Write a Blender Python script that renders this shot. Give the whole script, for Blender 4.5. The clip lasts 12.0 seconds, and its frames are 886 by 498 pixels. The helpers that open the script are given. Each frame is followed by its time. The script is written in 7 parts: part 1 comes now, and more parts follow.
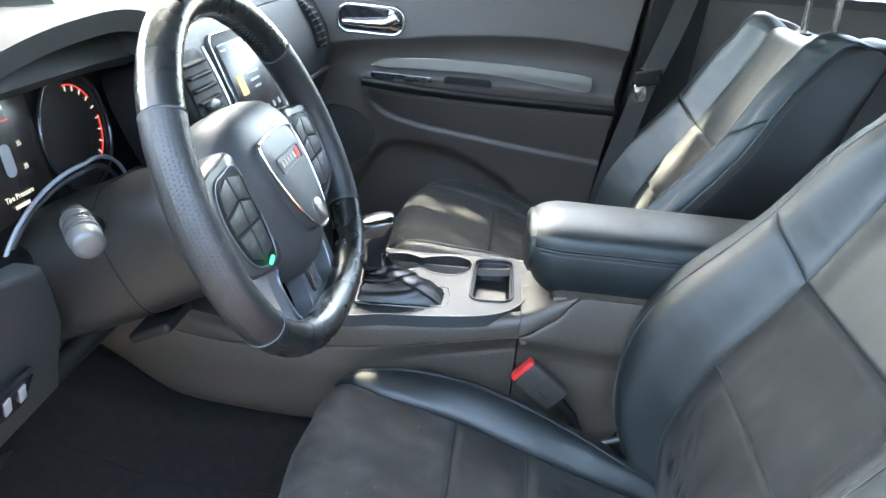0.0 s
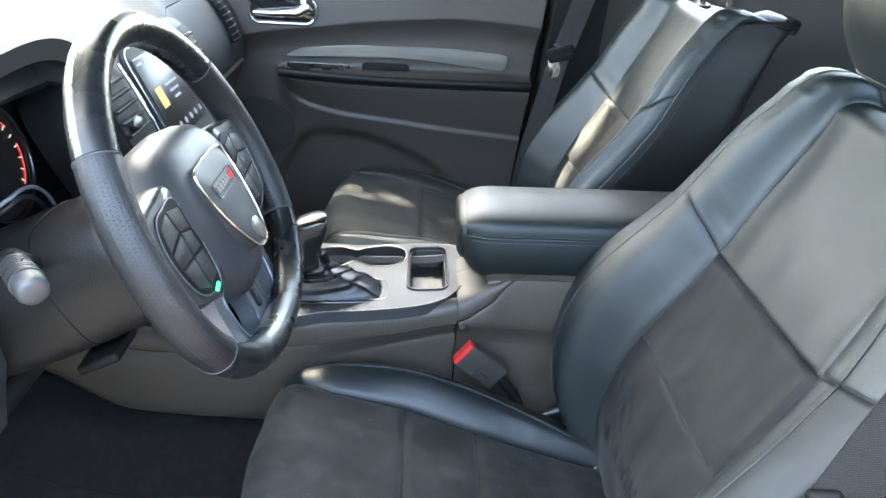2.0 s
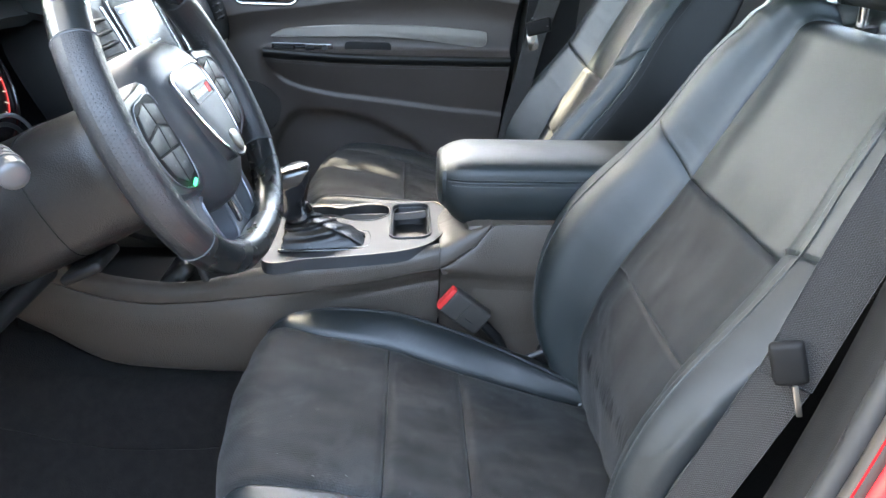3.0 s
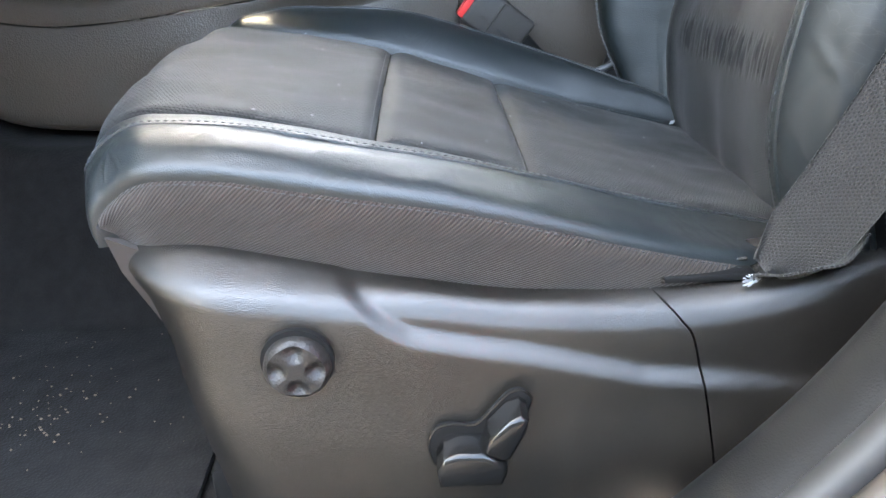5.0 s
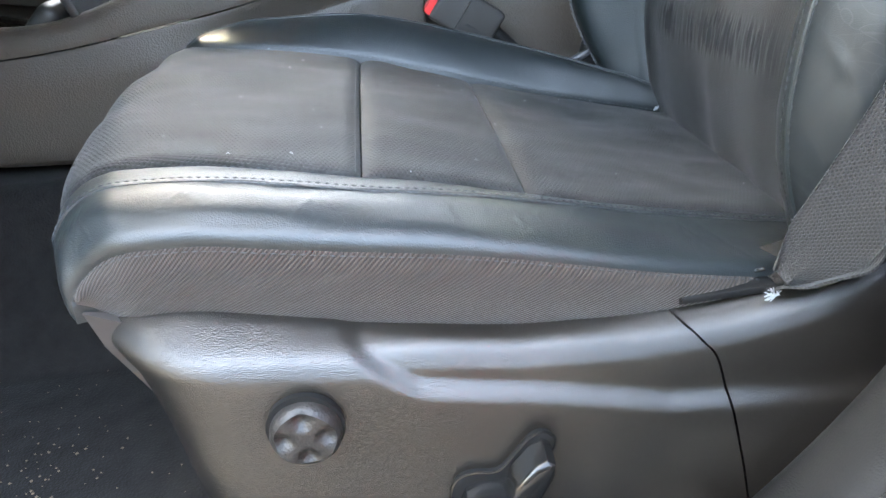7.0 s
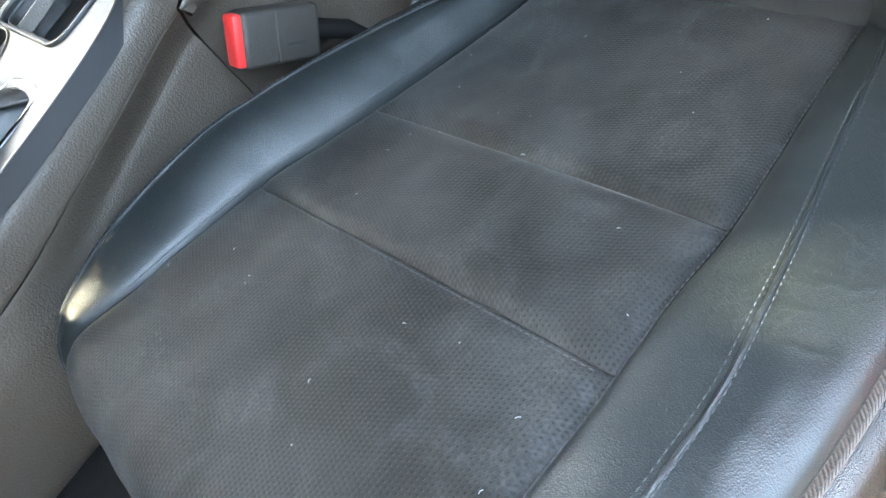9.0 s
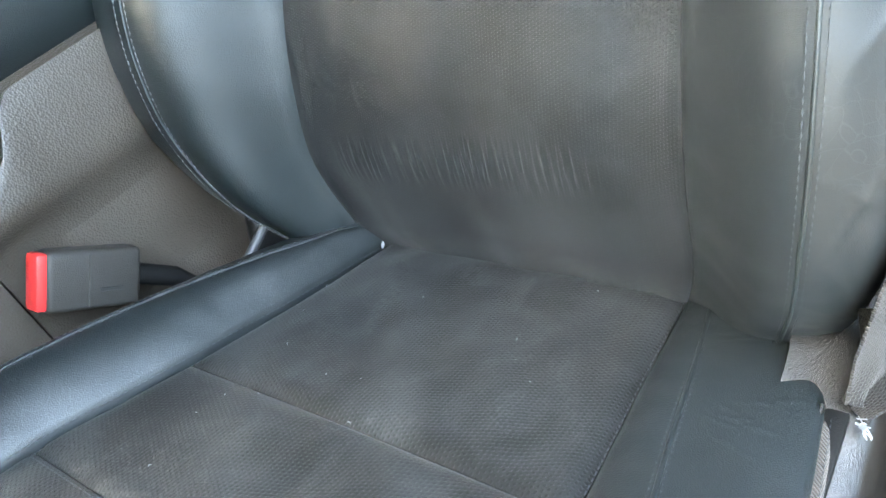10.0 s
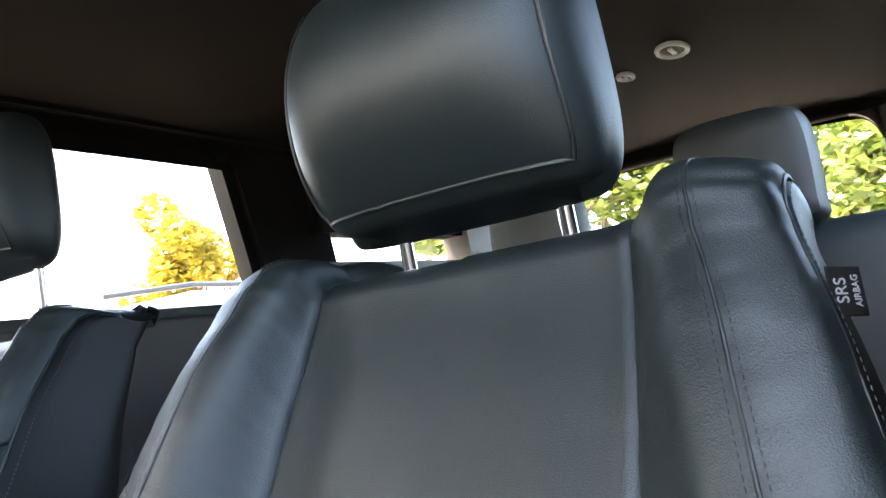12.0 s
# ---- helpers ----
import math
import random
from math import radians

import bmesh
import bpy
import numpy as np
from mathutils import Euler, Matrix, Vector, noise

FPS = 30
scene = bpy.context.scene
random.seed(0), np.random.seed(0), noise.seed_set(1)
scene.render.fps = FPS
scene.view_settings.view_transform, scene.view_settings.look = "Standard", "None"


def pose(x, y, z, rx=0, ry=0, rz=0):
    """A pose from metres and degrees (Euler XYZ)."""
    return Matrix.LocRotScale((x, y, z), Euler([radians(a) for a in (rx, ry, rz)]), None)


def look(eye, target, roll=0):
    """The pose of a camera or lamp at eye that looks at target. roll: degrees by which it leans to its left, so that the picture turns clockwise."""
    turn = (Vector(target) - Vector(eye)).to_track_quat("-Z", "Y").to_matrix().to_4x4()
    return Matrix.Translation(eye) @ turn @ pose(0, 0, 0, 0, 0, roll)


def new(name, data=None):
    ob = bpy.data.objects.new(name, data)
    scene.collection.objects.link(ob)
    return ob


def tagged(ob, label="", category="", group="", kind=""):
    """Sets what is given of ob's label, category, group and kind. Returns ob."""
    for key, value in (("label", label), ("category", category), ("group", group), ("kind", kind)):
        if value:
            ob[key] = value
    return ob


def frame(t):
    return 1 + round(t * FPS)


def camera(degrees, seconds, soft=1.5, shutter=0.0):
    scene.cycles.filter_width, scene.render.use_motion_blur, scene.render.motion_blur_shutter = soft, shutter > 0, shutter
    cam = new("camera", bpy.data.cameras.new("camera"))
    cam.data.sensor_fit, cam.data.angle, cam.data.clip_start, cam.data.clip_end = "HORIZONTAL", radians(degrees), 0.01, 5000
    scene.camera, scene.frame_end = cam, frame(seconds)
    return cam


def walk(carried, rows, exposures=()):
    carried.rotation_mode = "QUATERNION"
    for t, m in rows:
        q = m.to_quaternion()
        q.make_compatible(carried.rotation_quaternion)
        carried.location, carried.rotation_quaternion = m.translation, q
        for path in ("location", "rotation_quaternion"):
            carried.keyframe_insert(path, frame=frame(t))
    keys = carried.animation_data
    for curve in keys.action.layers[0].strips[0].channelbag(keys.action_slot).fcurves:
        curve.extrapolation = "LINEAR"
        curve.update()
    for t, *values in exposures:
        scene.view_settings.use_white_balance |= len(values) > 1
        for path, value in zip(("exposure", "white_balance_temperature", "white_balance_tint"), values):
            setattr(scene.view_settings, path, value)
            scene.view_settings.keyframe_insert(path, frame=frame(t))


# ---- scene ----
# ================= camera =================
cam = camera(60.85, 12.0)
PATH = [
    (0, -0.2580, -0.7538, 1.0471, 66.52, -4.70, 5.66),
    (0.5, -0.2719, -0.7664, 1.0910, 65.19, -3.91, 1.51),
    (1, -0.2650, -0.7668, 1.1007, 64.35, -3.21, -0.15),
    (1.5, -0.2707, -0.7678, 1.1008, 64.24, -3.09, -0.87),
    (2, -0.2721, -0.7673, 1.1000, 64.28, -2.85, -1.29),
    (2.5, -0.2677, -0.7655, 1.0964, 65.21, -2.47, -1.90),
    (3, -0.2478, -0.8414, 0.9894, 66.39, -1.65, -2.25),
    (3.5, -0.2456, -0.8324, 0.7904, 64.26, 0.25, -2.47),
    (3.7, -0.2473, -0.8089, 0.6990, 64.07, 1.12, -2.47),
    (5.5, -0.2333, -0.6325, 0.5263, 65.13, 2.09, -1.62),
    (6, -0.2339, -0.6337, 0.5258, 65.24, 1.74, -2.23),
    (6.5, -0.2300, -0.6360, 0.5244, 65.53, 1.32, -2.84),
    (8.5, -0.3490, -0.3765, 0.7109, 35.74, 29.72, -38.71),
    (9, -0.3394, -0.3269, 0.7092, 34.86, 27.51, -49.57),
    (9.5, -0.3225, -0.3126, 0.6850, 40.90, 23.21, -54.90),
    (10, -0.3086, -0.3078, 0.6775, 51.21, 18.19, -56.19),
    (10.5, -0.2809, -0.3039, 0.7026, 61.88, 13.57, -55.46),
    (11, -0.2608, -0.3078, 0.7289, 73.39, 9.66, -54.93),
    (11.5, -0.2292, -0.3100, 0.7688, 85.24, 7.48, -54.65),
    (12, -0.2076, -0.3038, 0.8277, 96.73, 7.89, -54.70),
]
EXPO = [(0, 5.75, 7350, -1), (2.5, 5.7, 7450, 1), (3.5, 5.75, 7750, 4), (5.5, 6.05, 8000, 2), (6.5, 6.05, 8000, 2), (8.5, 6.4, 7950, -3), (9.0, 6.4, 7950, -3), (9.5, 6.4, 8150, -3),
        (10.0, 6.8, 8250, -3), (10.5, 6.55, 8000, -2), (11, 5.9, 7450, -3), (11.5, 5.35, 7250, -2), (12, 4.75, 7200, 5)]
walk(cam, [(r[0], pose(*r[1:])) for r in PATH], EXPO)

# ================= light =================
SUN_EL, SUN_AZ = radians(55.2), radians(311)
world = bpy.data.worlds.new("sky")
scene.world = world
world.use_nodes = True
wn = world.node_tree
sky = wn.nodes.new("ShaderNodeTexSky")
sky.sky_type = "NISHITA"
sky.sun_disc = False
sky.sun_elevation, sky.sun_rotation = SUN_EL, SUN_AZ
sky.air_density, sky.dust_density, sky.ozone_density = 0.75, 3.5, 0.6
wn.links.new(sky.outputs[0], wn.nodes["Background"].inputs[0])
wn.nodes["Background"].inputs[1].default_value = 0.15
sun = new("sun", bpy.data.lights.new("sun", "SUN"))
sun.data.energy, sun.data.angle, sun.data.color = 2.4, radians(0.45), (1.0, 0.94, 0.85)
sun_dir = Vector((math.sin(SUN_AZ) * math.cos(SUN_EL), math.cos(SUN_AZ) * math.cos(SUN_EL), math.sin(SUN_EL)))
sun.matrix_world = look(sun_dir * 30, (0, 0, 0))


# ================= materials =================
def mat(name, base, rough=0.5, metal=0.0, spec=0.5, vary=0.15, vscale=9.0, grain=0.0, gscale=900.0, coat=0.0,
        sheen=0.0, rvary=0.1, wrinkle=0.0, wscale=60.0, tint=None):
    """A surface with large and small variation in colour, gloss and relief, in object metres."""
    m = bpy.data.materials.new(name)
    m.use_nodes = True
    t = m.node_tree
    b = t.nodes["Principled BSDF"]
    co = t.nodes.new("ShaderNodeTexCoord")
    big = t.nodes.new("ShaderNodeTexNoise")
    big.inputs["Scale"].default_value, big.inputs["Detail"].default_value = vscale, 6
    t.links.new(co.outputs["Object"], big.inputs["Vector"])
    ramp = t.nodes.new("ShaderNodeMixRGB")
    other = tint or base
    ramp.inputs[1].default_value = (*[c * (1 - vary) for c in base], 1)
    ramp.inputs[2].default_value = (*[c * (1 + vary) for c in other], 1)
    if tint:
        con = t.nodes.new("ShaderNodeMapRange")
        con.inputs[1].default_value, con.inputs[2].default_value = 0.40, 0.68
        t.links.new(big.outputs["Fac"], con.inputs[0])
        t.links.new(con.outputs[0], ramp.inputs[0])
    else:
        t.links.new(big.outputs["Fac"], ramp.inputs[0])
    t.links.new(ramp.outputs[0], b.inputs["Base Color"])
    mr = t.nodes.new("ShaderNodeMapRange")
    mr.inputs[3].default_value, mr.inputs[4].default_value = max(0.02, rough - rvary), min(1, rough + rvary)
    t.links.new(big.outputs["Fac"], mr.inputs[0])
    t.links.new(mr.outputs[0], b.inputs["Roughness"])
    b.inputs["Metallic"].default_value = metal
    b.inputs["Specular IOR Level"].default_value = spec
    b.inputs["Coat Weight"].default_value = coat
    b.inputs["Coat Roughness"].default_value = 0.06
    b.inputs["Sheen Weight"].default_value = sheen
    last = None
    if grain:
        v = t.nodes.new("ShaderNodeTexVoronoi")
        v.inputs["Scale"].default_value = gscale
        t.links.new(co.outputs["Object"], v.inputs["Vector"])
        bp = t.nodes.new("ShaderNodeBump")
        bp.inputs["Strength"].default_value, bp.inputs["Distance"].default_value = grain, 0.0006
        t.links.new(v.outputs["Distance"], bp.inputs["Height"])
        last = bp
    if wrinkle:
        n2 = t.nodes.new("ShaderNodeTexNoise")
        n2.inputs["Scale"].default_value, n2.inputs["Detail"].default_value = wscale, 5
        n2.inputs["Distortion"].default_value = 1.2
        t.links.new(co.outputs["Object"], n2.inputs["Vector"])
        b2 = t.nodes.new("ShaderNodeBump")
        b2.inputs["Strength"].default_value, b2.inputs["Distance"].default_value = wrinkle, 0.003
        t.links.new(n2.outputs["Fac"], b2.inputs["Height"])
        if last:
            t.links.new(last.outputs[0], b2.inputs["Normal"])
        last = b2
    if last:
        t.links.new(last.outputs[0], b.inputs["Normal"])
    return m


def dotted(name, base, rough, pitch, hole, depth, sheen=0.3, stretch=1.0, vary=0.22, tint=None, spec=0.35, dark=0.45, dust=0.0):
    """Cloth or suede with rows of small holes, laid out by the panel's own UV in metres."""
    m = mat(name, base, rough, vary=vary, vscale=14, sheen=sheen, spec=spec, tint=tint)
    t = m.node_tree
    b = t.nodes["Principled BSDF"]
    uv = t.nodes.new("ShaderNodeUVMap")
    sep = t.nodes.new("ShaderNodeSeparateXYZ")
    t.links.new(uv.outputs[0], sep.inputs[0])

    def math_node(op, a, c):
        n = t.nodes.new("ShaderNodeMath")
        n.operation = op
        for i, v in enumerate((a, c)):
            if v is None:
                continue
            if isinstance(v, (int, float)):
                n.inputs[i].default_value = v
            else:
                t.links.new(v, n.inputs[i])
        return n.outputs[0]
    su = math_node("DIVIDE", sep.outputs[0], pitch * stretch)
    sv = math_node("DIVIDE", sep.outputs[1], pitch)
    row = math_node("FLOOR", sv, None)
    half = math_node("MULTIPLY", math_node("MODULO", row, 2.0), 0.5)
    fu = math_node("SUBTRACT", math_node("FRACT", math_node("ADD", su, half), None), 0.5)
    fv = math_node("SUBTRACT", math_node("FRACT", sv, None), 0.5)
    d = math_node("SQRT", math_node("ADD", math_node("MULTIPLY", fu, fu), math_node("MULTIPLY", fv, fv)), None)
    inside = t.nodes.new("ShaderNodeMapRange")
    inside.inputs[1].default_value, inside.inputs[2].default_value = hole * 0.7, hole
    t.links.new(d, inside.inputs[0])
    fine = t.nodes.new("ShaderNodeTexNoise")
    fine.inputs["Scale"].default_value = 1400
    co = t.nodes.new("ShaderNodeTexCoord")
    t.links.new(co.outputs["Object"], fine.inputs["Vector"])
    h = math_node("ADD", inside.outputs[0], math_node("MULTIPLY", fine.outputs["Fac"], 0.5))
    bp = t.nodes.new("ShaderNodeBump")
    bp.inputs["Strength"].default_value, bp.inputs["Distance"].default_value = depth, 0.001
    t.links.new(h, bp.inputs["Height"])
    t.links.new(bp.outputs[0], b.inputs["Normal"])
    src = b.inputs["Base Color"].links[0].from_socket
    mul = t.nodes.new("ShaderNodeMixRGB")
    mul.blend_type = "MULTIPLY"
    mul.inputs[0].default_value = dark
    t.links.new(src, mul.inputs[1])
    t.links.new(inside.outputs[0], mul.inputs[2])
    t.links.new(mul.outputs[0], b.inputs["Base Color"])
    if dust:
        dusted(m, dust)
    return m


def dusted(m, amount, colour=(0.10, 0.105, 0.105), scale=17):
    """Rubs pale dust into the nap in uneven smears, broken up by the grain."""
    t = m.node_tree
    b = t.nodes["Principled BSDF"]
    co = t.nodes.new("ShaderNodeTexCoord")
    cloud = t.nodes.new("ShaderNodeTexNoise")
    cloud.inputs["Scale"].default_value, cloud.inputs["Detail"].default_value = scale, 5
    cloud.inputs["Distortion"].default_value = 1.4
    speck = t.nodes.new("ShaderNodeTexNoise")
    speck.inputs["Scale"].default_value, speck.inputs["Detail"].default_value = 330, 3
    for n in (cloud, speck):
        t.links.new(co.outputs["Object"], n.inputs["Vector"])
    a = t.nodes.new("ShaderNodeMapRange")
    a.inputs[1].default_value, a.inputs[2].default_value = 0.47, 0.68
    a.inputs[3].default_value, a.inputs[4].default_value = 0.0, amount
    t.links.new(cloud.outputs["Fac"], a.inputs[0])
    g = t.nodes.new("ShaderNodeMapRange")
    g.inputs[1].default_value, g.inputs[2].default_value = 0.42, 0.66
    g.inputs[3].default_value = 0.25
    t.links.new(speck.outputs["Fac"], g.inputs[0])
    f = t.nodes.new("ShaderNodeMath")
    f.operation = "MULTIPLY"
    t.links.new(a.outputs[0], f.inputs[0])
    t.links.new(g.outputs[0], f.inputs[1])
    mx = t.nodes.new("ShaderNodeMixRGB")
    mx.inputs[2].default_value = (*colour, 1)
    t.links.new(f.outputs[0], mx.inputs[0])
    t.links.new(b.inputs["Base Color"].links[0].from_socket, mx.inputs[1])
    t.links.new(mx.outputs[0], b.inputs["Base Color"])
    return m


def ribbed(name, base, rough, pitch, slant, depth, dark=0.6):
    """Twill cloth: fine slanting ribs broken by the weft, laid out by the panel's own UV in metres."""
    m = mat(name, base, rough, vary=0.2, vscale=20, sheen=0.15, spec=0.2)
    t = m.node_tree
    b = t.nodes["Principled BSDF"]
    uv = t.nodes.new("ShaderNodeUVMap")

    def wave(dx, dy, scale):
        d = t.nodes.new("ShaderNodeVectorMath")
        d.operation = "DOT_PRODUCT"
        d.inputs[1].default_value = (dx * 2 * math.pi / scale, dy * 2 * math.pi / scale, 0)
        t.links.new(uv.outputs[0], d.inputs[0])
        w = t.nodes.new("ShaderNodeMath")
        w.operation = "SINE"
        t.links.new(d.outputs["Value"], w.inputs[0])
        return w.outputs[0]
    mixed = t.nodes.new("ShaderNodeMath")
    mixed.operation = "MULTIPLY_ADD"
    mixed.inputs[1].default_value = 0.35
    t.links.new(wave(1.0, -0.3, pitch * 0.8), mixed.inputs[0])
    t.links.new(wave(math.cos(slant), math.sin(slant), pitch), mixed.inputs[2])
    h = t.nodes.new("ShaderNodeMapRange")
    h.inputs[1].default_value, h.inputs[2].default_value = -1.2, 1.0
    t.links.new(mixed.outputs[0], h.inputs[0])
    bp = t.nodes.new("ShaderNodeBump")
    bp.inputs["Strength"].default_value, bp.inputs["Distance"].default_value = depth, 0.0008
    t.links.new(h.outputs[0], bp.inputs["Height"])
    t.links.new(bp.outputs[0], b.inputs["Normal"])
    mul = t.nodes.new("ShaderNodeMixRGB")
    mul.blend_type = "MULTIPLY"
    mul.inputs[0].default_value = dark
    t.links.new(b.inputs["Base Color"].links[0].from_socket, mul.inputs[1])
    t.links.new(h.outputs[0], mul.inputs[2])
    t.links.new(mul.outputs[0], b.inputs["Base Color"])
    return m


def glowing(name, col, power):
    m = bpy.data.materials.new(name)
    m.use_nodes = True
    b = m.node_tree.nodes["Principled BSDF"]
    b.inputs["Base Color"].default_value = (*[c * 0.3 for c in col], 1)
    b.inputs["Emission Color"].default_value = (*col, 1)
    b.inputs["Emission Strength"].default_value = power
    return m


def glass(name, rough=0.0, tint=(1, 1, 1)):
    m = bpy.data.materials.new(name)
    m.use_nodes = True
    t = m.node_tree
    b = t.nodes["Principled BSDF"]
    b.inputs["Base Color"].default_value = (*tint, 1)
    b.inputs["Transmission Weight"].default_value = 1
    b.inputs["Roughness"].default_value = rough
    b.inputs["IOR"].default_value = 1.1
    return m


LEATHER = mat("black_leather", (0.0080, 0.0122, 0.0130), 0.46, spec=0.55, vary=0.25, vscale=11, grain=0.32, gscale=1000, wrinkle=0.06, wscale=45, rvary=0.035)
SUEDE = dotted("perforated_suede", (0.0042, 0.0047, 0.0048), 0.66, 0.0031, 0.32, 0.65, 0.06, 1.0, 0.2, (0.0145, 0.0157, 0.0160), 0.20, 0.75, 0.22)
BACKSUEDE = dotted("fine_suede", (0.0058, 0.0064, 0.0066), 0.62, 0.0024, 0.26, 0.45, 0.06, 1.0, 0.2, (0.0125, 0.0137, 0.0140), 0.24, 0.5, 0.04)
TWILL = ribbed("brown_twill", (0.040, 0.0300, 0.0240), 0.85, 0.0017, 0.9, 0.65, 0.85)
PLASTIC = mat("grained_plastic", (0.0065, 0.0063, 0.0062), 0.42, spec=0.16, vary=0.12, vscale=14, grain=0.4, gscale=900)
BLACK_SATIN = mat("satin_black_plastic", (0.006, 0.006, 0.006), 0.2, spec=0.35, vary=0.1, vscale=30)
SHIELD = dusted(mat("seat_shield_plastic", (0.012, 0.0104, 0.0088), 0.23, spec=0.74, vary=0.12, vscale=12, rvary=0.04, grain=0.5, gscale=1250), 0.06, (0.14, 0.12, 0.095), 9)
CONSOLE = mat("console_plastic", (0.055, 0.0445, 0.0355), 0.42, vary=0.16, vscale=12, grain=0.7, gscale=520)
DASH = mat("dash_soft_plastic", (0.022, 0.025, 0.0255), 0.68, spec=0.3, vary=0.1, vscale=10, grain=0.35, gscale=700)
DOORTRIM = mat("door_trim_plastic", (0.037, 0.030, 0.026), 0.5, vary=0.14, vscale=10, grain=0.45, gscale=700)
SATIN = mat("satin_grey_plastic", (0.042, 0.0435, 0.046), 0.46, metal=0.1, spec=0.38, vary=0.05, vscale=20)
SILVER = mat("satin_silver", (0.24, 0.22, 0.195), 0.34, metal=0.9, vary=0.08, vscale=25)
CHROME = mat("chrome", (0.66, 0.65, 0.64), 0.12, metal=1.0, vary=0.03, rvary=0.04)
BLACK = mat("gloss_black", (0.012, 0.012, 0.013), 0.12, vary=0.1, coat=0.5, rvary=0.05)
MATT = mat("matt_black", (0.007, 0.007, 0.007), 0.6, spec=0.14, vary=0.2, grain=0.2)
BUCKLE = mat("buckle_plastic", (0.034, 0.031, 0.028), 0.5, spec=0.35, vary=0.15, vscale=30, grain=0.3)
RUBBER = mat("rubber_seal", (0.011, 0.011, 0.0115), 0.6, vary=0.15, vscale=20)
BEIGESEAL = mat("seal_lip", (0.032, 0.026, 0.021), 0.6, vary=0.15)
CARPET = mat("carpet", (0.0165, 0.0148, 0.0138), 0.95, vary=0.45, vscale=60, grain=1.0, gscale=380, sheen=0.04, spec=0.05)
RED = mat("red_paint", (0.60, 0.010, 0.016), 0.32, spec=0.35, vary=0.04, coat=0.25, rvary=0.05)
REDPLASTIC = mat("red_button", (0.6, 0.03, 0.03), 0.45, vary=0.08)
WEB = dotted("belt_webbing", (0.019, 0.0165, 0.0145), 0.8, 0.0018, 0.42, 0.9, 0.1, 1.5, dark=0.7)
# the same webbing darkened, with shade put into its colour
WEBSHADE = dotted("belt_webbing_shaded", (0.011, 0.0102, 0.0098), 0.8, 0.0018, 0.42, 0.9, 0.1, 1.5, dark=0.7)
HUBSKIN = mat("airbag_cover_skin", (0.03, 0.031, 0.032), 0.42, vary=0.1, vscale=20, grain=0.4, gscale=800)
HEADLINER = mat("headliner_cloth", (0.0075, 0.0056, 0.0044), 0.95, vary=0.1, vscale=40, grain=0.3, gscale=900, spec=0.1)
THREAD = mat("grey_thread", (0.042, 0.046, 0.050), 0.7, vary=0.1)
# darker than LEATHER: the shade on the backrest sides is put into the colour
SHADEDSKIN = mat("shaded_black_skin", (0.0045, 0.0045, 0.0042), 0.38, spec=0.22, vary=0.25, vscale=9, grain=0.35, gscale=900, wrinkle=0.08, wscale=25)
PALETHREAD = mat("pale_thread", (0.12, 0.125, 0.13), 0.7, vary=0.1)
SPOKESKIN = mat("wheel_spoke_plastic", (0.018, 0.019, 0.020), 0.33, spec=0.55, vary=0.1, vscale=30)
STRIP = mat("dull_silver_strip", (0.17, 0.16, 0.145), 0.42, metal=0.5, vary=0.08, vscale=25)
DARKTHREAD = mat("dark_thread", (0.024, 0.027, 0.030), 0.7, vary=0.1)
WHITE = mat("white_print", (0.75, 0.75, 0.75), 0.5, vary=0.04)
CRUMB = mat("pale_crumb", (0.15, 0.11, 0.07), 0.9, vary=0.3, vscale=400)
GLASS = glass("clear_glass")


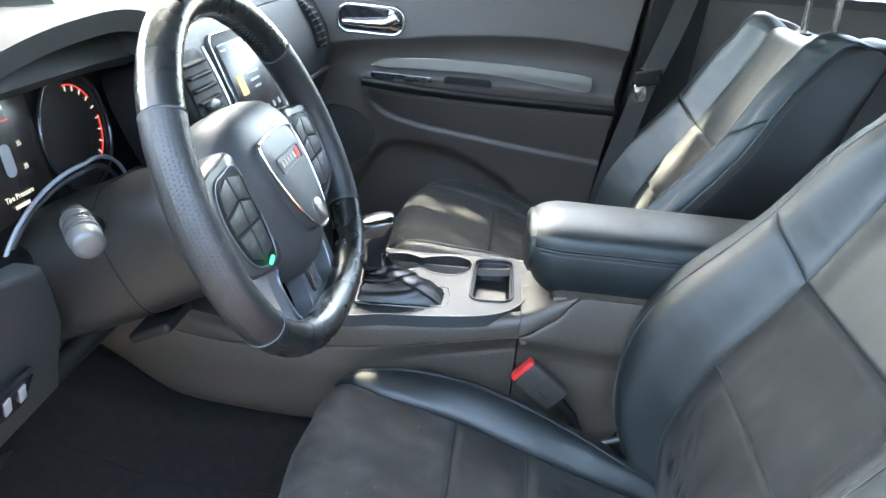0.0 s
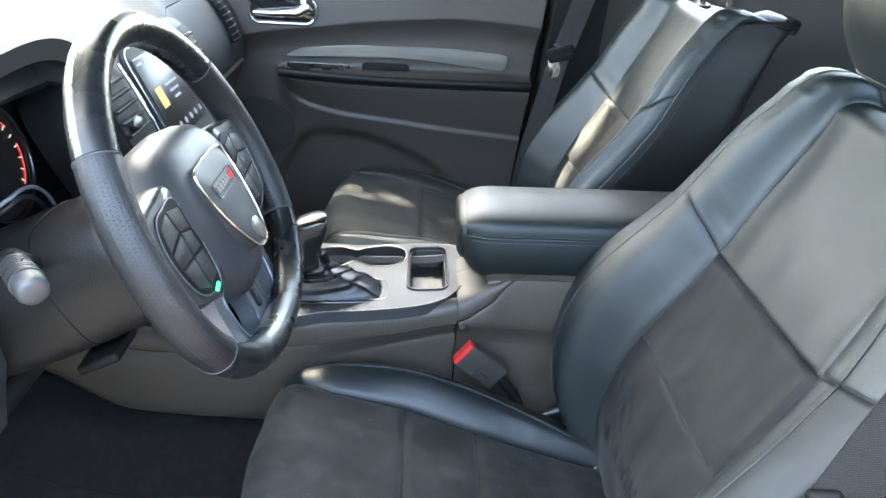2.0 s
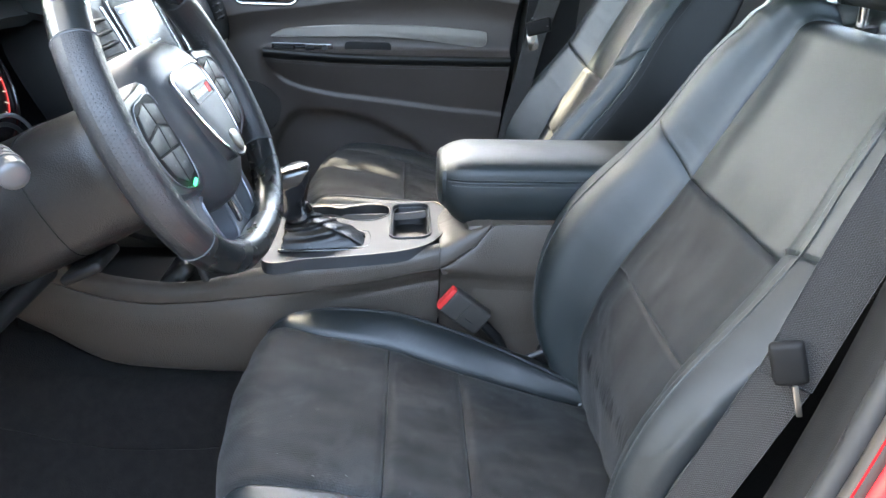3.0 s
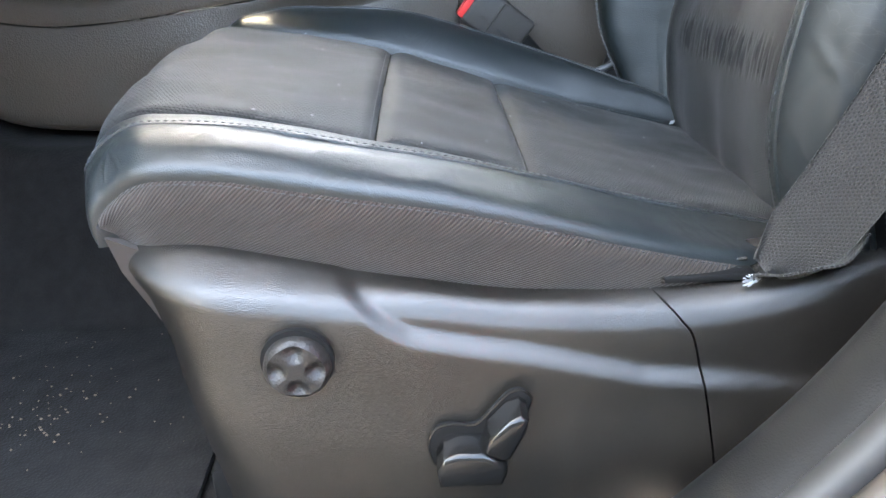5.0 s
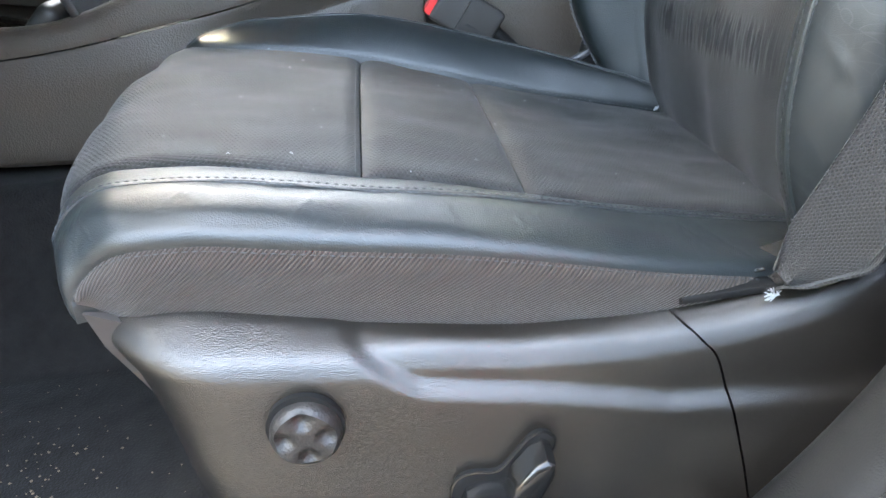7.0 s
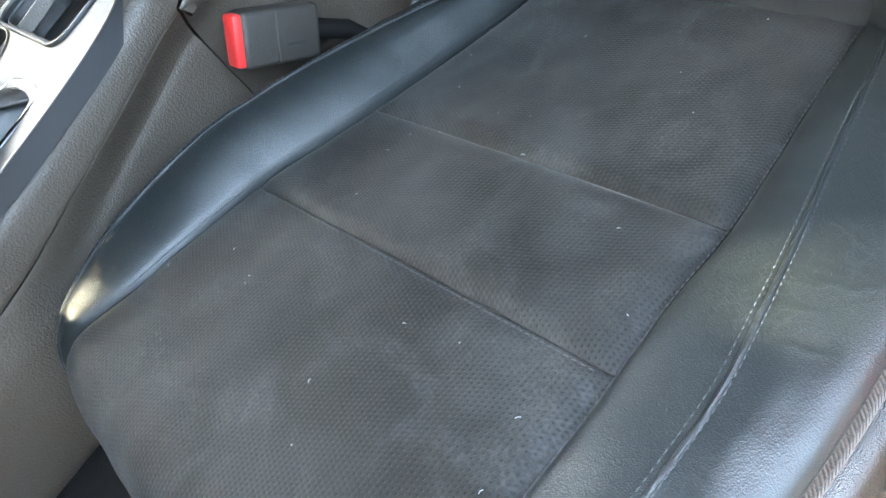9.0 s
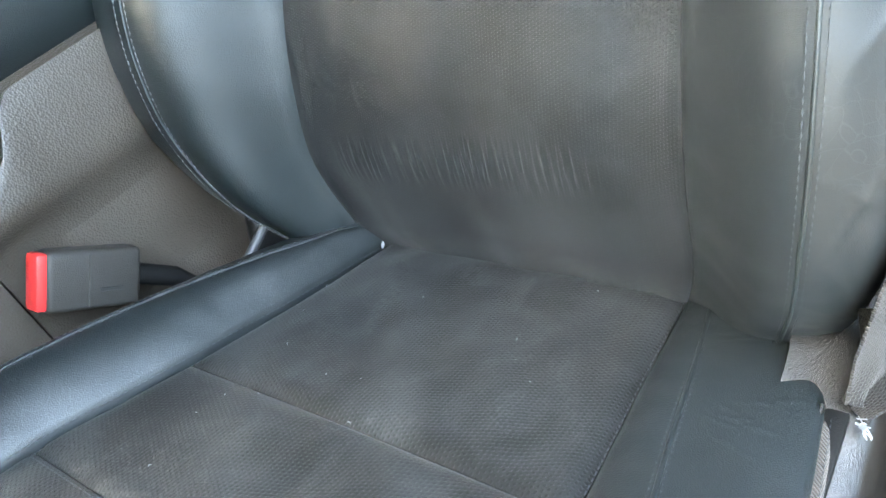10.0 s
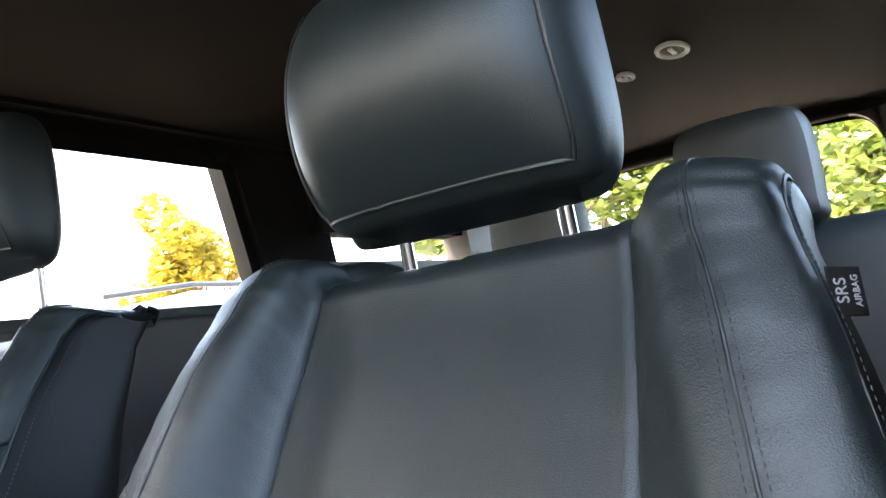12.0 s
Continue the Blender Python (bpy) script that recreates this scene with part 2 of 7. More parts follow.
def creased(m, scale, light, amount):
    """Adds thin pale cracks to a leather."""
    t = m.node_tree
    b = t.nodes["Principled BSDF"]
    co = t.nodes.new("ShaderNodeTexCoord")
    warp = t.nodes.new("ShaderNodeTexNoise")
    warp.inputs["Scale"].default_value = 14
    mix = t.nodes.new("ShaderNodeVectorMath")
    mix.operation = "MULTIPLY_ADD"
    mix.inputs[1].default_value = (0.12, 0.12, 0.12)
    t.links.new(co.outputs["Object"], warp.inputs["Vector"])
    t.links.new(warp.outputs["Color"], mix.inputs[0])
    t.links.new(co.outputs["Object"], mix.inputs[2])
    v = t.nodes.new("ShaderNodeTexVoronoi")
    v.feature = "DISTANCE_TO_EDGE"
    v.inputs["Scale"].default_value = scale
    t.links.new(mix.outputs[0], v.inputs["Vector"])
    mr = t.nodes.new("ShaderNodeMapRange")
    mr.inputs[1].default_value, mr.inputs[2].default_value = 0.0, 0.035
    mr.inputs[3].default_value, mr.inputs[4].default_value = 1.0, 0.0
    t.links.new(v.outputs["Distance"], mr.inputs[0])
    mask = t.nodes.new("ShaderNodeTexNoise")
    mask.inputs["Scale"].default_value = 9
    t.links.new(co.outputs["Object"], mask.inputs["Vector"])
    mk = t.nodes.new("ShaderNodeMapRange")
    mk.inputs[1].default_value, mk.inputs[2].default_value = 0.52, 0.66
    t.links.new(mask.outputs["Fac"], mk.inputs[0])
    mul = t.nodes.new("ShaderNodeMath")
    mul.operation = "MULTIPLY"
    t.links.new(mr.outputs[0], mul.inputs[0])
    t.links.new(mk.outputs[0], mul.inputs[1])
    am = t.nodes.new("ShaderNodeMath")
    am.operation = "MULTIPLY"
    am.inputs[1].default_value = amount
    t.links.new(mul.outputs[0], am.inputs[0])
    src = b.inputs["Base Color"].links[0].from_socket
    cm = t.nodes.new("ShaderNodeMixRGB")
    cm.inputs[2].default_value = (*light, 1)
    t.links.new(am.outputs[0], cm.inputs[0])
    t.links.new(src, cm.inputs[1])
    t.links.new(cm.outputs[0], b.inputs["Base Color"])
    old = b.inputs["Normal"].links[0].from_socket
    bp = t.nodes.new("ShaderNodeBump")
    bp.invert = True
    bp.inputs["Strength"].default_value, bp.inputs["Distance"].default_value = 0.08, 0.0004
    t.links.new(mul.outputs[0], bp.inputs["Height"])
    t.links.new(old, bp.inputs["Normal"])
    t.links.new(bp.outputs[0], b.inputs["Normal"])
    return m


WORN = creased(mat("worn_black_leather", (0.010, 0.0130, 0.0140), 0.40, spec=0.52, vary=0.25, vscale=11, grain=0.30, gscale=1100, wrinkle=0.09, wscale=42, rvary=0.05), 62, (0.09, 0.10, 0.105), 0.10)
WORNBACK = creased(mat("creased_black_leather", (0.011, 0.0135, 0.0145), 0.5, spec=0.34, vary=0.2, vscale=11, grain=0.13, gscale=1500, wrinkle=0.06, wscale=38, rvary=0.03), 95, (0.09, 0.10, 0.105), 0.10)
BOOTSKIN = mat("thin_black_leather", (0.006, 0.006, 0.0063), 0.3, spec=0.5, vary=0.2, vscale=30, grain=0.2, gscale=1400, wrinkle=0.12, wscale=60)
SPOKE = mat("satin_spoke", (0.15, 0.158, 0.172), 0.34, metal=0.6, vary=0.05, vscale=20)
RIMSKIN = mat("polished_rim_leather", (0.010, 0.011, 0.011), 0.27, spec=0.55, vary=0.2, vscale=25, grain=0.15, gscale=1500, wrinkle=0.04, wscale=60)
GRIP = dotted("perforated_grip", (0.013, 0.013, 0.0135), 0.34, 0.0036, 0.2, 0.9, 0.0, spec=0.45, dark=0.7)
SCREEN = mat("screen_glass", (0.020, 0.0165, 0.015), 0.25, vary=0.1, spec=0.3, rvary=0.03)
COLUMNSKIN = mat("column_cover_plastic", (0.014, 0.0125, 0.0115), 0.42, spec=0.34, vary=0.15, vscale=14, grain=0.5, gscale=600)
CUPBLACK = mat("moulded_black_plastic", (0.012, 0.012, 0.0125), 0.45, vary=0.15, vscale=40, grain=0.3)
GRILLE = mat("speaker_mesh", (0.022, 0.020, 0.0185), 0.6, spec=0.25, vary=0.12, vscale=20, grain=1.0, gscale=260)
GREYPLASTIC = mat("grey_plastic", (0.26, 0.27, 0.28), 0.4, vary=0.06)
STALKGREY = mat("stalk_grey_plastic", (0.05, 0.05, 0.05), 0.4, vary=0.1)
YELLOW = mat("yellow_print", (0.75, 0.6, 0.02), 0.5, vary=0.04)
GLOW_RED = glowing("gauge_red", (1.0, 0.06, 0.06), 0.02)
GLOW_WHITE = glowing("display_white", (0.8, 0.76, 0.7), 0.022)
GLOW_AMBER = glowing("display_amber", (0.9, 0.62, 0.1), 0.02)
GLOW_GREEN = glowing("lamp_green", (0.05, 0.9, 0.35), 0.08)
GLOW_BLUE = glowing("display_blue", (0.25, 0.55, 1.0), 0.08)
CARPAINT = mat("lilac_grey_paint", (0.42, 0.42, 0.48), 0.3, metal=0.3, vary=0.03, coat=0.6)
CARGLASS = mat("dark_window", (0.06, 0.065, 0.08), 0.08, vary=0.1, coat=0.5)
BARK = mat("bark", (0.12, 0.09, 0.065), 0.9, vary=0.35, vscale=8, wrinkle=0.8, wscale=14)


def leaf_material(name, base, tint):
    m = bpy.data.materials.new(name)
    m.use_nodes = True
    t = m.node_tree
    b = t.nodes["Principled BSDF"]
    g = t.nodes.new("ShaderNodeNewGeometry")
    mx = t.nodes.new("ShaderNodeMixRGB")
    mx.inputs[1].default_value, mx.inputs[2].default_value = (*base, 1), (*tint, 1)
    t.links.new(g.outputs["Random Per Island"], mx.inputs[0])
    t.links.new(mx.outputs[0], b.inputs["Base Color"])
    b.inputs["Roughness"].default_value = 0.55
    tr = t.nodes.new("ShaderNodeBsdfTranslucent")
    t.links.new(mx.outputs[0], tr.inputs[0])
    ms = t.nodes.new("ShaderNodeMixShader")
    ms.inputs[0].default_value = 0.4
    t.links.new(b.outputs[0], ms.inputs[1])
    t.links.new(tr.outputs[0], ms.inputs[2])
    t.links.new(ms.outputs[0], t.nodes["Material Output"].inputs[0])
    return m


YELLOWLEAF = leaf_material("yellow_leaf", (0.22, 0.17, 0.015), (0.34, 0.27, 0.03))
DARKLEAF = leaf_material("dark_leaf", (0.02, 0.03, 0.012), (0.04, 0.05, 0.02))
LEAF = leaf_material("green_leaf", (0.05, 0.085, 0.012), (0.12, 0.14, 0.02))


# ================= mesh helpers =================
def obj(name, data, material, parent=None, label=""):
    if isinstance(data, bmesh.types.BMesh):
        me = bpy.data.meshes.new(name)
        data.to_mesh(me)
        data.free()
        data = me
    if not data.materials:
        data.materials.append(material)
    ob = new(name, data)
    if parent is not None:
        ob.parent = parent
    if label:
        ob["label"] = label
    return ob


def part(name, data, material, parent, label=""):
    return obj(name, data, material, parent, label)


def thing(name, label, category, m=None, group="", kind=""):
    e = new(name)
    e.empty_display_size = 0.02
    if m is not None:
        e.matrix_basis = m
    return tagged(e, label, category, group, kind)


def smooth(me, angle=40):
    me.polygons.foreach_set("use_smooth", [True] * len(me.polygons))
    me.set_sharp_from_angle(angle=radians(angle))
    return me


def raw(verts, faces, uvs=None, sharp=40):
    me = bpy.data.meshes.new("m")
    me.from_pydata([tuple(v) for v in verts], [], faces)
    if uvs is not None:
        layer = me.uv_layers.new(name="UVMap")
        idx = np.zeros(len(me.loops), dtype=np.int32)
        me.loops.foreach_get("vertex_index", idx)
        layer.data.foreach_set("uv", np.asarray(uvs, dtype=np.float32)[idx].ravel())
    me.update()
    return smooth(me, sharp)


def crom(pts, t):
    """A point on the smooth line through pts; t runs from 0 to len - 1."""
    n = len(pts) - 1
    i = max(0, min(n - 1, int(math.floor(t))))
    f = t - i
    a, b, c, d = (np.asarray(pts[max(0, min(n, k))], float) for k in (i - 1, i, i + 1, i + 2))
    return 0.5 * (2 * b + (c - a) * f + (2 * a - 5 * b + 4 * c - d) * f * f + (3 * b - a - 3 * c + d) * f ** 3)


def lerp(x, xs, ys):
    return float(np.interp(x, xs, ys))


def ease(x, xs, ys):
    """Smooth interpolation of ys over xs."""
    if x <= xs[0]:
        return ys[0]
    if x >= xs[-1]:
        return ys[-1]
    for i in range(len(xs) - 1):
        if x <= xs[i + 1]:
            return float(crom([(y,) for y in ys], i + (x - xs[i]) / (xs[i + 1] - xs[i]))[0])


def panel(fn, u0, u1, v0, v1, nu, nv, puff=0.004, edge=0.014, thick=0.012, flip=False, uvscale=1.0, extra=None):
    """An upholstery panel cut from the form fn(u, v): it swells from its sewn borders, which turn under."""
    us, vs = np.linspace(u0, u1, nu), np.linspace(v0, v1, nv)
    p = np.array([[fn(u, v) for v in vs] for u in us], float)
    du, dv = np.gradient(p, axis=0), np.gradient(p, axis=1)
    n = np.cross(du, dv)
    n /= np.linalg.norm(n, axis=2, keepdims=True) + 1e-12
    if flip:
        n = -n
    lu = np.concatenate([np.zeros((1, nv)), np.cumsum(np.linalg.norm(np.diff(p, axis=0), axis=2), axis=0)])
    lv = np.concatenate([np.zeros((nu, 1)), np.cumsum(np.linalg.norm(np.diff(p, axis=1), axis=2), axis=1)], axis=1)
    d = np.minimum(np.minimum(lu, lu[-1:] - lu), np.minimum(lv, lv[:, -1:] - lv))
    k = np.clip(1 - d / edge, 0, 1)
    swell = puff * (1 - k ** 2.6)
    if extra:
        swell = swell + np.array([[extra(u, v) for v in vs] for u in us]) * (1 - k)
    q = p + n * swell[:, :, None]
    verts = list(q.reshape(-1, 3))
    uv = list(np.stack([lu - lu[-1:] / 2, lv - lv[:, -1:] / 2], 2).reshape(-1, 2) * uvscale)
    faces = []
    for i in range(nu - 1):
        for j in range(nv - 1):
            f = (i * nv + j, (i + 1) * nv + j, (i + 1) * nv + j + 1, i * nv + j + 1)
            faces.append(f[::-1] if flip else f)
    ring = [(i, 0) for i in range(nu)] + [(nu - 1, j) for j in range(1, nv)] + [(i, nv - 1) for i in range(nu - 2, -1, -1)] + [(0, j) for j in range(nv - 2, 0, -1)]
    base = len(verts)
    for i, j in ring:
        verts.append(p[i, j] - n[i, j] * thick)
        uv.append(uv[i * nv + j])
    for a in range(len(ring)):
        b = (a + 1) % len(ring)
        f = (ring[a][0] * nv + ring[a][1], base + a, base + b, ring[b][0] * nv + ring[b][1])
        faces.append(f if flip else f[::-1])
    return raw(verts, faces, uv, 50)


def tube(pts, r, sides=8, closed=False, flat=1.0):
    """A round bar along pts."""
    p = [Vector(q) for q in pts]
    n = len(p)
    verts, faces = [], []
    up = None
    for i in range(n):
        a = p[(i - 1) % n] if closed or i else p[0]
        b = p[(i + 1) % n] if closed or i < n - 1 else p[-1]
        t = (b - a).normalized()
        if up is None:
            up = t.orthogonal().normalized()
        up = (up - t * up.dot(t)).normalized()
        side = t.cross(up)
        rad = r[i] if isinstance(r, (list, tuple)) else r
        for k in range(sides):
            g = 2 * math.pi * k / sides
            verts.append(p[i] + up * (math.cos(g) * rad) + side * (math.sin(g) * rad * flat))
    m = n if closed else n - 1
    for i in range(m):
        for k in range(sides):
            i2, k2 = (i + 1) % n, (k + 1) % sides
            faces.append((i * sides + k, i * sides + k2, i2 * sides + k2, i2 * sides + k))
    if not closed:
        faces.append(tuple(range(sides))[::-1])
        faces.append(tuple((n - 1) * sides + k for k in range(sides)))
    me = raw(verts, faces, None, 60)
    return me


def joined(meshes):
    bm = bmesh.new()
    for me in meshes:
        bm.from_mesh(me)
        bpy.data.meshes.remove(me)
    me = bpy.data.meshes.new("m")
    bm.to_mesh(me)
    bm.free()
    return smooth(me, 45)


def box(c, s, bev=0.004, seg=2, m=None):
    """A box with rounded edges."""
    bm = bmesh.new()
    bmesh.ops.create_cube(bm, size=1)
    bmesh.ops.scale(bm, vec=s, verts=bm.verts)
    if bev:
        bmesh.ops.bevel(bm, geom=bm.edges[:], offset=min(bev, min(s) * 0.49), segments=seg, profile=0.5, affect="EDGES")
    if m is not None:
        bmesh.ops.transform(bm, matrix=m, verts=bm.verts)
    bmesh.ops.translate(bm, vec=c, verts=bm.verts)
    me = bpy.data.meshes.new("m")
    bm.to_mesh(me)
    bm.free()
    return smooth(me, 35)


def prism(poly, depth, to3, bev=0.003, seg=2):
    """A plate of the outline poly (a, b), depth thick; to3(a, b, c) lays it into space, c from 0 to depth."""
    bm = bmesh.new()
    lo = [bm.verts.new((a, b, 0)) for a, b in poly]
    hi = [bm.verts.new((a, b, depth)) for a, b in poly]
    n = len(poly)
    bm.faces.new(lo[::-1])
    top = bm.faces.new(hi)
    for i in range(n):
        bm.faces.new((lo[i], lo[(i + 1) % n], hi[(i + 1) % n], hi[i]))
    if bev:
        bmesh.ops.bevel(bm, geom=[e for e in top.edges], offset=bev, segments=seg, profile=0.5, affect="EDGES")
    for v in bm.verts:
        v.co = to3(*v.co)
    bmesh.ops.recalc_face_normals(bm, faces=bm.faces)
    me = bpy.data.meshes.new("m")
    bm.to_mesh(me)
    bm.free()
    return smooth(me, 40)


def rounded(w, h, r, n=5, cx=0.0, cy=0.0):
    """The outline of a rectangle with round corners."""
    out = []
    for sx, sy, a0 in ((1, 1, 0), (-1, 1, 90), (-1, -1, 180), (1, -1, 270)):
        for k in range(n + 1):
            a = radians(a0 + 90 * k / n)
            out.append((cx + sx * (w / 2 - r) + r * math.cos(a), cy + sy * (h / 2 - r) + r * math.sin(a)))
    return out


def along(pts, step):
    """Points every step metres on the line pts, with directions."""
    p = np.array(pts, float)
    seg = np.linalg.norm(np.diff(p, axis=0), axis=1)
    s = np.concatenate([[0], np.cumsum(seg)])
    q = np.arange(step / 2, s[-1], step)
    at = np.stack([np.interp(q, s, p[:, i]) for i in range(3)], 1)
    ahead = np.stack([np.interp(np.minimum(q + 0.001, s[-1]), s, p[:, i]) for i in range(3)], 1)
    back = np.stack([np.interp(q - 0.001, s, p[:, i]) for i in range(3)], 1)
    d = ahead - back
    return at, d / (np.linalg.norm(d, axis=1, keepdims=True) + 1e-9)


def stitches(lines, step=0.0050, long=0.0042, r=0.0005):
    """Rows of thread, each stitch a small spindle."""
    verts, faces = [], []
    for pts in lines:
        at, d = along(pts, step)
        for c, t in zip(at, d):
            a = np.cross(t, (0.31, 0.52, 0.79))
            a /= np.linalg.norm(a)
            b = np.cross(t, a)
            k = len(verts)
            verts += [c - t * long / 2, c + a * r, c + b * r, c - a * r, c - b * r, c + t * long / 2]
            faces += [(k, k + 2, k + 1), (k, k + 3, k + 2), (k, k + 4, k + 3), (k, k + 1, k + 4),
                      (k + 5, k + 1, k + 2), (k + 5, k + 2, k + 3), (k + 5, k + 3, k + 4), (k + 5, k + 4, k + 1)]
    return raw(verts, faces, None, 60)



def dome(outline, rings, to3=None):
    """A closed cap: the outline (a, b) drawn in by each (scale, height)."""
    n = len(outline)
    verts, faces = [], []
    cx, cy = sum(p[0] for p in outline) / n, sum(p[1] for p in outline) / n
    for sc, h in rings:
        for a, b in outline:
            verts.append((cx + (a - cx) * sc, cy + (b - cy) * sc, h))
    for r in range(len(rings) - 1):
        for i in range(n):
            j = (i + 1) % n
            faces.append((r * n + i, r * n + j, (r + 1) * n + j, (r + 1) * n + i))
    faces.append(tuple((len(rings) - 1) * n + i for i in range(n)))
    faces.append(tuple(range(n))[::-1])
    if to3:
        verts = [to3(*v) for v in verts]
    bm = bmesh.new()
    me = raw(verts, faces)
    bm.from_mesh(me)
    bmesh.ops.recalc_face_normals(bm, faces=bm.faces)
    bm.to_mesh(me)
    bm.free()
    return smooth(me, 45)


def loop_of(pts, n):
    """A closed smooth outline through pts."""
    m = len(pts)
    ext = [pts[-1]] + list(pts) + [pts[0], pts[1]]
    return [tuple(crom(ext, 1 + m * k / n)) for k in range(n)]


def pierced(outer, holes, z, depth, tilt=0.0):
    """A level plate with openings through it."""
    bm = bmesh.new()
    loops = []
    for pts in (outer, *holes):
        vs = [bm.verts.new((a, b, z + tilt * a)) for a, b in pts]
        loops.append(vs)
    edges = [bm.edges.new((vs[i], vs[(i + 1) % len(vs)])) for vs in loops for i in range(len(vs))]
    bmesh.ops.triangle_fill(bm, edges=edges, use_beauty=True)
    for f in bm.faces:
        if f.normal.z < 0:
            f.normal_flip()
    for vs in loops:
        low = [bm.verts.new(v.co - Vector((0, 0, depth))) for v in vs]
        for i in range(len(vs)):
            j = (i + 1) % len(vs)
            bm.faces.new((vs[i], vs[j], low[j], low[i]))
    bmesh.ops.recalc_face_normals(bm, faces=bm.faces)
    me = bpy.data.meshes.new("m")
    bm.to_mesh(me)
    bm.free()
    return smooth(me, 30)


def well(outline, z, depth, tilt=0.0, taper=0.9):
    """An open cup below an outline."""
    n = len(outline)
    cx, cy = sum(p[0] for p in outline) / n, sum(p[1] for p in outline) / n
    verts, faces = [], []
    for sc, d in ((1.0, 0.0), (0.97, 0.01), (taper, depth * 0.9), (taper * 0.9, depth)):
        for a, b in outline:
            verts.append((cx + (a - cx) * sc, cy + (b - cy) * sc, z + tilt * a - d))
    for r in range(3):
        for i in range(n):
            j = (i + 1) % n
            faces.append((r * n + j, r * n + i, (r + 1) * n + i, (r + 1) * n + j))
    faces.append(tuple(3 * n + i for i in range(n)))
    me = raw(verts, faces)
    bm = bmesh.new()
    bm.from_mesh(me)
    bmesh.ops.recalc_face_normals(bm, faces=bm.faces)
    bmesh.ops.reverse_faces(bm, faces=bm.faces)
    bm.to_mesh(me)
    bm.free()
    return smooth(me, 45)


def lettering(text, size, depth=0.0004):
    """Words as a mesh, centred, in the plane of x and y."""
    cu = bpy.data.curves.new("t", "FONT")
    cu.body, cu.size, cu.extrude = text, size, depth
    cu.align_x, cu.align_y = "CENTER", "CENTER"
    ob = new("t", cu)
    me = bpy.data.meshes.new_from_object(ob.evaluated_get(bpy.context.evaluated_depsgraph_get()))
    bpy.data.objects.remove(ob)
    bpy.data.curves.remove(cu)
    me.materials.clear()
    return me


def moved(me, m):
    me.transform(m)
    return me


def circle(r, n=32, cx=0.0, cy=0.0):
    return [(cx + r * math.cos(2 * math.pi * k / n), cy + r * math.sin(2 * math.pi * k / n)) for k in range(n)]

# ================= the setting =================
FLOOR_Z, GROUND_Z = 0.08, -0.42
YC = 0.36


def structure(name, data, material, label=""):
    return tagged(obj(name, data, material), label, "", "", "structure")


def floor_fn(u, v):
    x, y = -1.15 + u * 3.6, -0.36 + v * 1.46
    z = FLOOR_Z + 0.30 * max(0.0, (-0.72 - x)) ** 1.1
    tunnel = max(0.0, 1 - abs(y - YC) / 0.24)
    z += 0.19 * min(1.0, tunnel * 2.4) * (1 if x < 0.9 else 0.4)
    z += 0.004 * noise.noise((x * 9, y * 9, 0)) + 0.0025 * noise.noise((x * 40, y * 40, 3))
    return (x, y, z)


structure("floor", panel(floor_fn, 0, 1, 0, 1, 140, 70, 0.0, 0.01, 0.03), CARPET, "black carpeted car floor with a raised tunnel")


def ground_mesh():
    n, r = 61, 1500.0
    verts, faces = [], []
    for i in range(n):
        for j in range(n):
            a, b = (2 * i / (n - 1) - 1), (2 * j / (n - 1) - 1)
            x, y = r * a ** 3, r * b ** 3
            verts.append((x, y, GROUND_Z + 0.02 * noise.noise((x * 0.2, y * 0.2, 0))))
    for i in range(n - 1):
        for j in range(n - 1):
            faces.append((i * n + j, (i + 1) * n + j, (i + 1) * n + j + 1, i * n + j + 1))
    return raw(verts, faces)


BLOCKWALL = mat("light_block_wall", (0.085, 0.088, 0.09), 0.9, vary=0.25, vscale=1.5, grain=0.5, gscale=60)
ASPHALT = mat("pale_asphalt", (0.27, 0.23, 0.19), 0.9, vary=0.25, vscale=1.3, grain=0.6, gscale=120)
structure("ground", ground_mesh(), ASPHALT, "pale worn asphalt parking ground")


# added wall, never in view, that holds back low sky light at the driver's door
structure("wall_light_block", box((0.5, -2.75, GROUND_Z + 0.95), (14, 0.25, 1.9), 0.02), BLOCKWALL, "plain unseen wall added to cut light from the driver's side")


def roof_fn(u, v):
    x, y = -0.62 + u * 3.10, -0.34 + v * 1.40
    w = abs(v - 0.5) * 2
    z = 1.405 - 0.085 * w ** 4 - 0.05 * max(0, u - 0.6) ** 1.5 - 0.04 * max(0, 0.12 - u) / 0.12
    return (x, y, z)


structure("ceiling", panel(roof_fn, 0, 1, 0, 1, 50, 36, 0.0, 0.01, -0.05, flip=True), HEADLINER, "dark brown cloth roof lining")


def wall_plate(name, poly, y, depth, material, label="", bev=0.006):
    """An upright plate in a plane of constant y; its outline is given in x and z."""
    return structure(name, prism(poly, depth, lambda a, b, c: (a, y + c, b), bev), material, label)


# passenger side
wall_plate("wall_rear_door", [(0.07, 0.10), (1.12, 0.10), (1.12, 0.965), (0.07, 0.945)], 1.07, 0.07, DOORTRIM, "dark rear door lining below the window")
wall_plate("wall_rear_quarter", [(1.12, 0.10), (2.5, 0.10), (2.5, 1.08), (1.12, 1.06)], 1.03, 0.09, DOORTRIM, "dark lining of the luggage space")
wall_plate("trim_pillar_b", [(-0.005, 0.10), (0.12, 0.10), (0.165, 0.92), (0.20, 1.33), (0.09, 1.33), (0.045, 0.92), (0.02, 0.6)], 1.04, 0.09, MATT, "dark plastic pillar lining")
